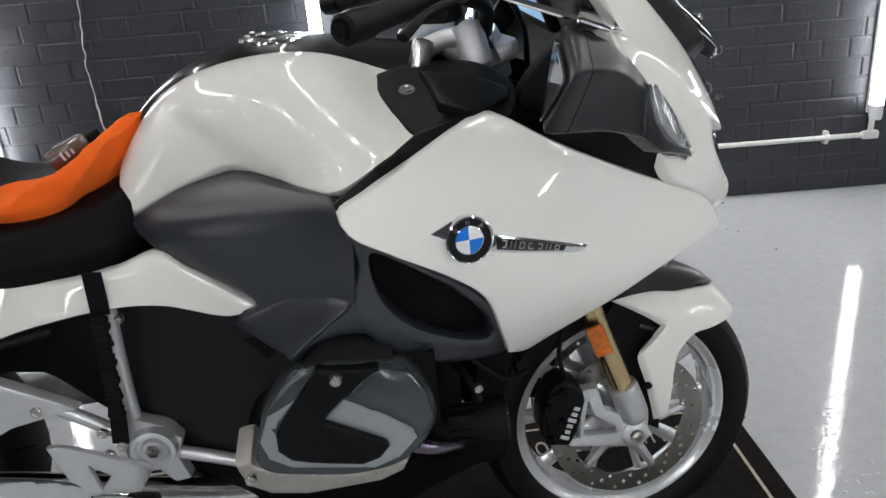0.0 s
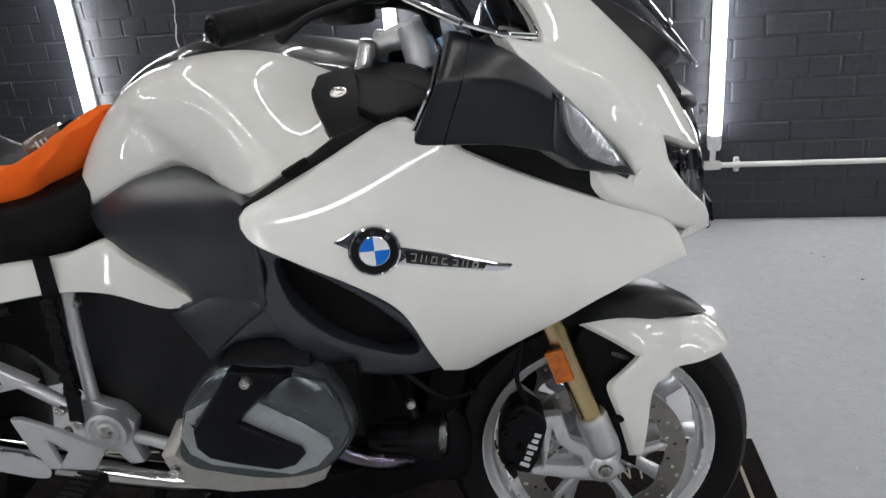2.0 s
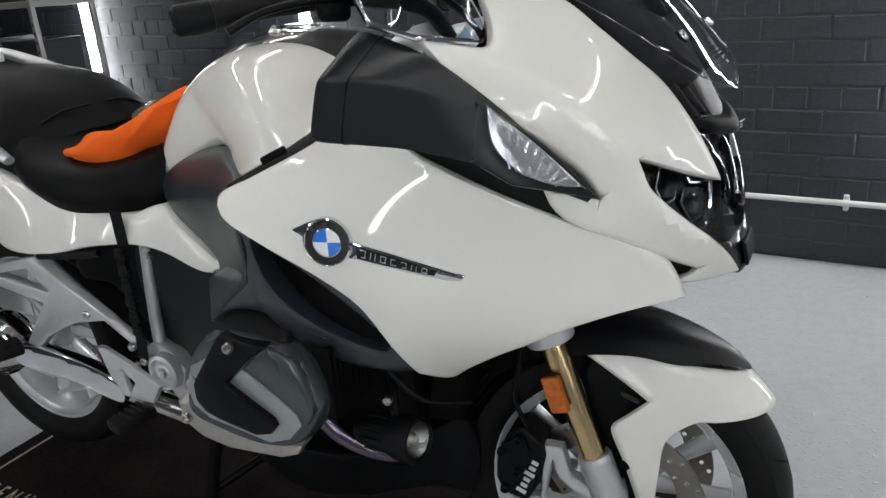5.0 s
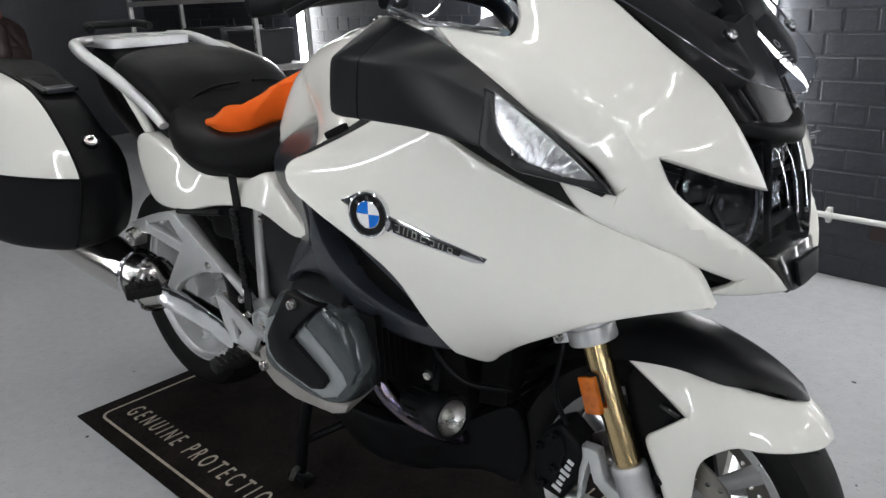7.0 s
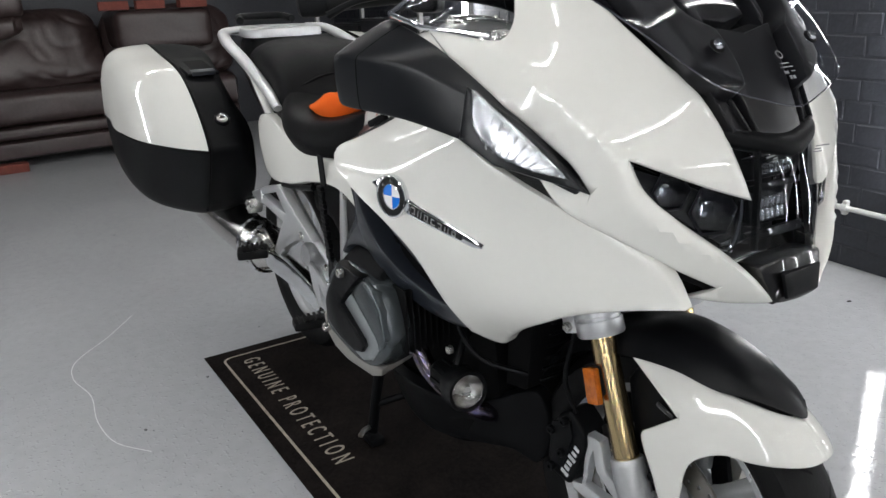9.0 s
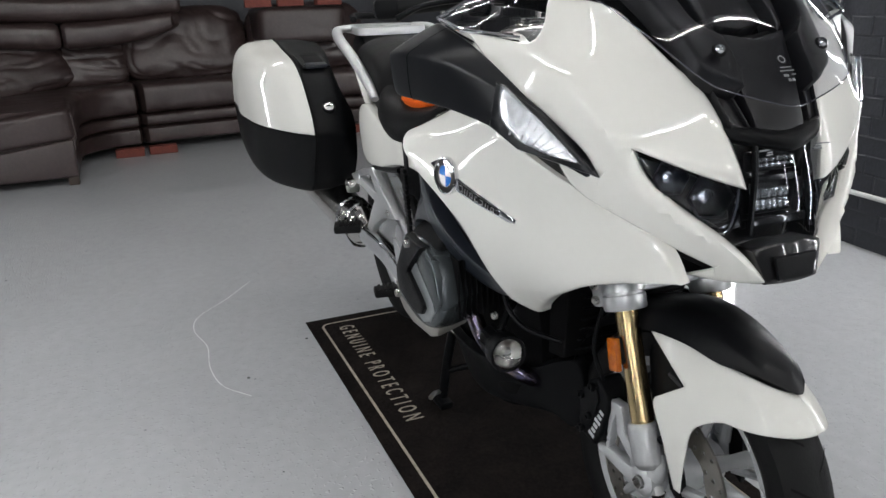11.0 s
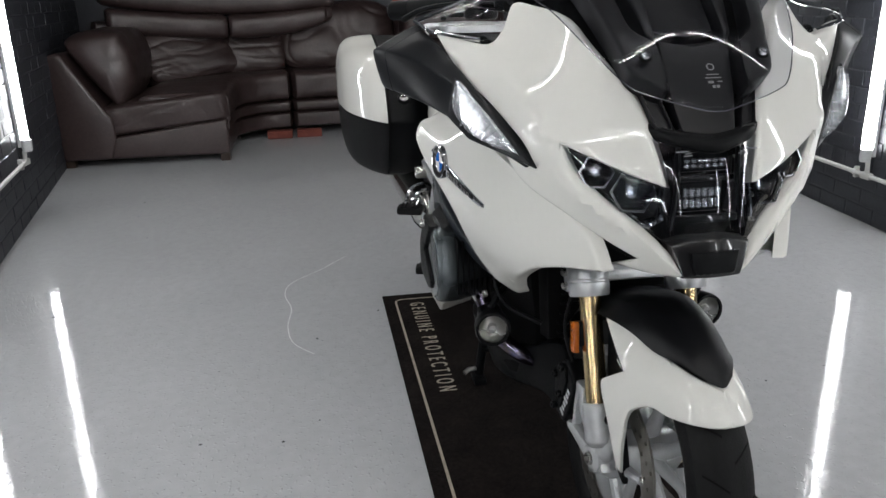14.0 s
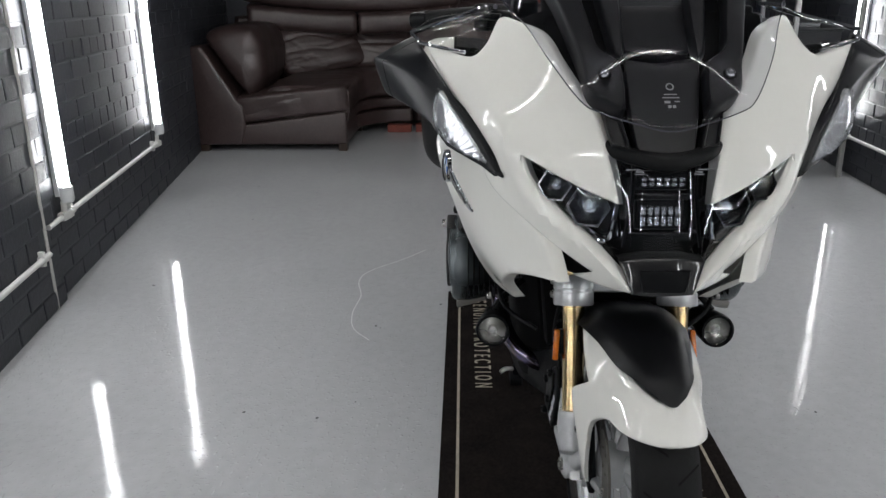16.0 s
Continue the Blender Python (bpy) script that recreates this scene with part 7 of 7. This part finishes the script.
def padded_run(path, d0, d1, z0, z1, seed=0, wrinkle=0.003, square=6.0, lift=None, around=30, step=0.022, ends=0.03, taper=0.0):
    """A padded strip that follows a line in the plan: from d0 to d1 behind it, z0 to z1 high, with rounded ends."""
    line = []
    for a, b in zip(path, path[1:]):
        a, b = Vector(a), Vector(b)
        m = max(1, round((b - a).length / step))
        line += [a.lerp(b, k / m) for k in range(m)]
    line.append(Vector(path[-1]))
    for _ in range(6):
        line = [line[0]] + [(line[k - 1] + line[k] * 2 + line[k + 1]) / 4 for k in range(1, len(line) - 1)] + [line[-1]]
    run = [0.0]
    for a, b in zip(line, line[1:]):
        run.append(run[-1] + (b - a).length)
    bm = bmesh.new()
    loops = []
    for k, p in enumerate(line):
        t = (line[min(k + 1, len(line) - 1)] - line[max(k - 1, 0)]).normalized()
        back = Vector((-t.y, t.x))
        e = min(run[k], run[-1] - run[k])
        g = 1.0 if e >= ends else 0.80 + 0.20 * math.sqrt(1 - (1 - e / ends) ** 2)
        g *= 1 - taper * (run[k] / run[-1]) ** 4
        up = lift(run[k] / run[-1]) if lift else 0.0
        loop = []
        for j in range(around):
            a = 2 * math.pi * j / around
            c, s = math.cos(a), math.sin(a)
            n = (abs(c) ** square + abs(s) ** square) ** (1 / square)
            d = (d0 + d1) / 2 - c / n * (d1 - d0) / 2 * (g if e < ends else 1)
            z = (z0 + z1) / 2 + s / n * (z1 - z0) / 2 * g + up
            q = p + back * d
            r = Vector((q.x, q.y, z))
            out = Vector((-back.x * c, -back.y * c, s))
            loop.append(bm.verts.new(r + out * wrinkle * (0.9 * noise.noise(r * 4 + Vector((seed, 0, 0))) - creases(Vector((r.z, run[k], r.x)), seed, 5.0, 5.0))))
        loops.append(loop)
    for a, b in zip(loops, loops[1:]):
        for k in range(around):
            bm.faces.new((a[k], a[(k + 1) % around], b[(k + 1) % around], b[k]))
    bm.faces.new(loops[0])
    bm.faces.new(loops[-1])
    bmesh.ops.recalc_face_normals(bm, faces=bm.faces)
    return bm


def placed(bm, m):
    bm.transform(m)
    return bm


def side_prism(outline, x0, x1, bevel=0.02):
    """A block of a given front outline (y, z) between two x, with rounded edges."""
    bm = bmesh.new()
    near = [bm.verts.new((x1, y, z)) for y, z in outline]
    far = [bm.verts.new((x0, y, z)) for y, z in outline]
    bm.faces.new(near)
    bm.faces.new(far[::-1])
    for k in range(len(outline)):
        j = (k + 1) % len(outline)
        bm.faces.new((near[k], far[k], far[j], near[j]))
    bmesh.ops.recalc_face_normals(bm, faces=bm.faces)
    bmesh.ops.bevel(bm, geom=bm.edges[:], offset=bevel, segments=3, affect="EDGES", profile=0.6)
    return bm


def round_bend(cx, cy, r, a0, a1, n=10):
    return [(cx + r * math.cos(math.radians(a0 + (a1 - a0) * k / n)), cy + r * math.sin(math.radians(a0 + (a1 - a0) * k / n))) for k in range(n + 1)]


FRONT = -4.76  # the sofa's front by the side wall
CORNER = [(FRONT - 0.03, -1.235)] + round_bend(-5.27, -0.785, 0.44, -90, -180)  # the front line sweeping back
sofa = thing("sofa", "brown leather sectional sofa with a padded arm and curved corner", "sofa", "sofa units")
part("base", side_prism([(-2.42, 0.055), (-2.42, 0.20), (-2.05, 0.215), (-1.25, 0.315), (-1.25, 0.055)], -5.85, FRONT, 0.018), LEATHER, sofa)
part("seat_cushion", placed(cushion((1.0, 0.93, 0.215), 0.16, 44, 1, 0.006, 12.0), pose(FRONT - 0.495, -1.69, 0.385, 6.0, 1.5, 0)), LEATHER, sofa, "creased leather seat cushion")
part("arm", side_prism([(-2.44, 0.055), (-2.455, 0.80), (-2.435, 0.825), (-2.36, 0.825), (-2.10, 0.40), (-2.06, 0.36), (-2.055, 0.20), (-2.10, 0.055)], -5.85, FRONT + 0.012, 0.022), LEATHER, sofa, "angular leather arm")
part("arm_pad", stuffed([(-2.36, 0.86), (-2.30, 0.96), (-2.12, 0.995), (-1.95, 0.97), (-1.875, 0.80), (-1.885, 0.58), (-1.99, 0.41), (-2.06, 0.43)], -5.70, FRONT - 0.02, 3, 0.012), LEATHER, sofa, "soft pad leaning on the arm")
part("back_cushion", placed(cushion((0.22, 0.82, 0.50), 0.28, 46, 4, 0.014, 5.0), pose(-5.82, -1.62, 0.735, 7, -26, 26)), LEATHER, sofa, "creased leather back cushion")
part("back_cushion", placed(cushion((0.22, 0.84, 0.46), 0.30, 46, 8, 0.014, 5.0), pose(-6.02, -1.24, 0.735, 0, -22, 4)), LEATHER, sofa, "creased leather back cushion")
part("corner_roll", padded_run(CORNER, 0.03, 0.55, 0.068, 0.215, 15, square=8), LEATHER, sofa)
part("corner_roll", padded_run(CORNER, 0.005, 0.55, 0.212, 0.318, 17, square=5), LEATHER, sofa)
part("corner_seat", padded_run(CORNER, -0.012, 0.66, 0.312, 0.572, 19, 0.007, square=5.5, lift=lambda s: -0.06 * (1 - s) ** 2, around=48), LEATHER, sofa, "creased leather corner seat")
part("backrest", padded_run([(-5.68, -2.32), (-5.86, -1.9), (-6.08, -1.25), (-6.12, -0.8)], 0.0, 0.28, 0.30, 1.02, 23), LEATHER, sofa)
for x, y in ((FRONT - 0.045, -2.41), (FRONT - 0.045, -1.29), (-5.75, -2.41), (-5.75, -1.29)):
    part("leg", placed(block((0.07, 0.07, 0.075), 0.006), pose(x, y, 0.0375)), WOOD_LEG, sofa)


def sofa_unit(path, label, seed, shift=0.0):
    """A middle unit on a bent front line: two front rolls, a seat and a loose back cushion."""
    unit = thing("sofa", label, "sofa", "sofa units")
    part("front_roll", padded_run(path, 0.02, 0.55, 0.068, 0.215, seed, square=8), LEATHER, unit)
    part("front_roll", padded_run(path, 0.005, 0.55, 0.212, 0.318, seed + 1, square=5), LEATHER, unit)
    part("seat_cushion", padded_run(path, -0.012, 0.62, 0.312, 0.572, seed + 2, 0.006, square=5.5, around=48), LEATHER, unit, "creased leather seat cushion")
    (x0, y0), (x1, y1) = path[0], path[-1]
    turn = math.degrees(math.atan2(x0 - x1, y1 - y0))
    x, y = (x0 + x1) / 2, (y0 + y1) / 2
    part("back_cushion", placed(cushion((0.24, 1.06, 0.62), 0.34, 48, seed + 4, 0.017, 4.4), pose(x - 0.36, y - shift, 0.83, 0, -17, turn)), LEATHER, unit, "large creased leather back cushion")
    part("backrest", padded_run(path, 0.50, 0.74, 0.30, 1.00, seed + 5), LEATHER, unit)
    return unit


sofa_unit([(-5.725, -0.755), (-5.785, -0.45), (-5.82, -0.1), (-5.835, 0.25)], "brown leather sofa unit with a large creased back cushion", 31, 0.09)
sofa_unit([(-5.84, 0.28), (-5.83, 0.7), (-5.78, 1.15)], "brown leather sofa unit carrying a leather block", 41)

upper = thing("bolster", "long brown leather headrest of padded rolls along the sofa backs", "bolster")
HEAD = [(-5.50, -2.17), (-5.62, -1.75), (-5.72, -1.26)], [(-5.722, -1.248), (-5.78, -0.85), (-5.78, -0.38)]
part("padded_roll", padded_run(HEAD[0], 0.0, 0.32, 0.845, 1.055, 50, 0.006, square=3.6, lift=lambda s: 0.075 * (1 - s) ** 1.5, ends=0.05), LEATHER, upper)
part("padded_roll", padded_run(HEAD[1], 0.0, 0.32, 0.845, 1.055, 52, 0.006, square=3.6, lift=lambda s: 0.10 * s ** 2.5, ends=0.05, taper=0.4), LEATHER, upper)
part("top_roll", padded_run([(-5.50, -2.21), (-5.64, -1.75), (-5.755, -1.25), (-5.80, -0.85), (-5.79, -0.36)], 0.0, 0.36, 1.04, 1.25, 54, 0.005, square=3.2, lift=lambda s: 0.30 * (s - 0.6) ** 2, ends=0.06), LEATHER, upper)

ottoman = thing("ottoman", "brown leather block stacked on the sofa unit", "ottoman", m=pose(-6.02, 0.61, 0.81))
part("padding", placed(cushion((0.62, 0.76, 0.295), 0.03, 18, 61, 0.004, 9.0), pose(0, 0, 0.147)), LEATHER, ottoman)


def loose_brick(x, y, z, turn, label):
    bm = block((0.215, 0.1, 0.065), 0.004, 1)
    ob = part("brick", bm, BARE_BRICK, None, m=pose(x, y, z + 0.0325, 0, 0, turn))
    tagged(ob, label, "brick", "loose red bricks")


for x, y, a in ((-5.68, -0.905, 88), (-5.70, -0.65, 92), (-5.80, 0.2, 88), (-5.80, 1.0, 95)):
    loose_brick(x, y, 0.0, a, "bare red brick on the floor under the sofa")
for x, y, a in ((-5.78, 0.25, 84), (-5.78, 0.52, 86), (-5.76, 0.84, 94)):
    loose_brick(x, y, 1.11, a, "bare red brick lying on the leather block")


# ---- shelving at the back
def shelving(x, y, w, d, turn):
    rack = thing("shelving_unit", "galvanised steel shelving with grey bins in the dark corner", "shelf", m=pose(x, y, 0, 0, 0, turn))
    for sx in (-1, 1):
        for sy in (-1, 1):
            post = part("upright", block((0.03, 0.03, 1.9), 0.003, 1, m=pose(sx * w / 2, sy * d / 2, 0.95)), SHELF_STEEL, rack)
            for k in range(10):
                part("slot", block((0.008, 0.002, 0.02), 0, m=pose(sx * w / 2, sy * d / 2 - 0.0158, 0.6 + k * 0.05)), DARK, post) if sy < 0 else None
    for z in (0.25, 0.72, 1.16, 1.7):
        part("shelf", block((w + 0.03, d + 0.03, 0.035), 0.003, 1, m=pose(0, 0, z)), SHELF_STEEL, rack)
    return rack


shelving(-4.55, 1.95, 1.5, 0.42, 3)


def storage_bin(x, y, z, size, turn):
    sx, sy, sz = size
    t = thing("storage_bin", "dark grey plastic storage bin on the steel shelf", "bin", "storage bins", m=pose(x, y, z, 0, 0, turn))
    bm = bmesh.new()
    bmesh.ops.create_cube(bm, size=1)
    for v in bm.verts:
        k = 1.0 if v.co.z > 0 else 0.86
        v.co = Vector((v.co.x * sx * k, v.co.y * sy * k, (v.co.z + 0.5) * sz))
    top = [f for f in bm.faces if f.normal.z > 0.9]
    bmesh.ops.inset_region(bm, faces=top, thickness=0.008)
    bmesh.ops.translate(bm, vec=(0, 0, -sz * 0.9), verts=list({v for f in top for v in f.verts}))
    part("body", bm, BIN, t, smooth=False)
    bar("rim", [(-sx / 2, -sy / 2, sz, 1), (sx / 2, -sy / 2, sz, 1), (sx / 2, sy / 2, sz, 1), (-sx / 2, sy / 2, sz, 1)], 0.008, BIN, t, sides=8, per=2, closed=True)


for x, z, s in ((-4.95, 0.737, (0.4, 0.34, 0.2)), (-4.45, 0.737, (0.42, 0.34, 0.24)), (-4.0, 0.737, (0.3, 0.3, 0.22)), (-4.9, 1.177, (0.45, 0.36, 0.25)), (-4.2, 0.267, (0.5, 0.36, 0.3))):
    storage_bin(x, 1.95, z, s, 3)

# ---------------------------------------------------------------- the bricks of the walls
BL, BH, JOINT = 0.235, 0.085, 0.007


def brick_meshes():
    out = []
    for length in (BL - JOINT, BL / 2 - JOINT):
        for v in range(4):
            r = random.Random(v * 7 + int(length * 1000))
            h = BH - JOINT
            b = 0.004 + 0.002 * r.random()
            o = [(-length / 2, -h / 2), (length / 2, -h / 2), (length / 2, h / 2), (-length / 2, h / 2)]
            verts = []
            for inset, y in ((0, FACE + 0.004), (0, 0.0012), (b, -0.0006)):
                for x, z in o:
                    verts.append((x - math.copysign(inset, x) + r.uniform(-0.0012, 0.0012), y + r.uniform(-0.0012, 0.0012), z - math.copysign(inset, z) + r.uniform(-0.0012, 0.0012)))
            faces = [(8, 9, 10, 11)]
            for base in (0, 4):
                for k in range(4):
                    faces.append((base + k, base + (k + 1) % 4, base + 4 + (k + 1) % 4, base + 4 + k))
            me = mesh_of(verts, faces)
            me.materials.append(BRICK)
            out.append(me)
    return out


MESHES = brick_meshes()


def lay(wall_ob, wall, side, x_from, x_to, near_from, near_to, near_top, top):
    """Courses of bricks on a wall: those of the near stretch one by one, the rest joined."""
    slope = math.atan2(wall(1.0) - wall(0.0), 1.0)
    rest = bmesh.new()
    count = 0
    r = random.Random(11 + side)
    for row in range(int(top / BH)):
        z = (row + 0.5) * BH
        header = row % 4 == 3
        step = BL / 2 if header else BL
        x = x_from + (0 if row % 2 else -BL / 2 if not header else -BL / 4)
        while x < x_to:
            me = MESHES[(4 if header else 0) + r.randrange(4)]
            y = wall(x)
            m = pose(x, y, z, r.uniform(-0.5, 0.5), r.uniform(-0.4, 0.4), 0) @ Matrix.Rotation(slope, 4, "Z")
            if side < 0:
                m = pose(x, y, z) @ Matrix.Rotation(slope + math.pi, 4, "Z")
            m = m @ Matrix.Translation((0, r.uniform(-0.002, 0.002), 0))
            if near_from <= x <= near_to and z < near_top and count < 300:
                bare = side > 0 and -0.24 < x < -0.06 and 0.08 < z < 0.23
                ob = new("brick", me)
                if bare:
                    ob.data = me.copy()
                    ob.data.materials[0] = WORN_BRICK
                ob.parent = wall_ob
                ob.matrix_basis = m
                count += 1
            else:
                start = len(rest.verts)
                vs = [rest.verts.new(m @ v.co) for v in me.vertices]
                for p in me.polygons:
                    rest.faces.new([vs[i] for i in p.vertices])
            x += step
    tagged(part("further_bricks", rest, BRICK, wall_ob, smooth=False), "dark painted bricks", kind="stuff")


lay(wall_north, north, 1, WEST + 0.15, EAST - 0.1, -1.6, 1.95, 1.2, 1.9)
lay(wall_south, south, -1, WEST + 0.15, PIER_FROM - 0.12, -4.3, -1.6, 1.3, 1.9)
lay(wall_pier, pier, -1, PIER_FROM + 0.13, EAST - 0.1, -1.5, 0.0, 1.0, 1.9)
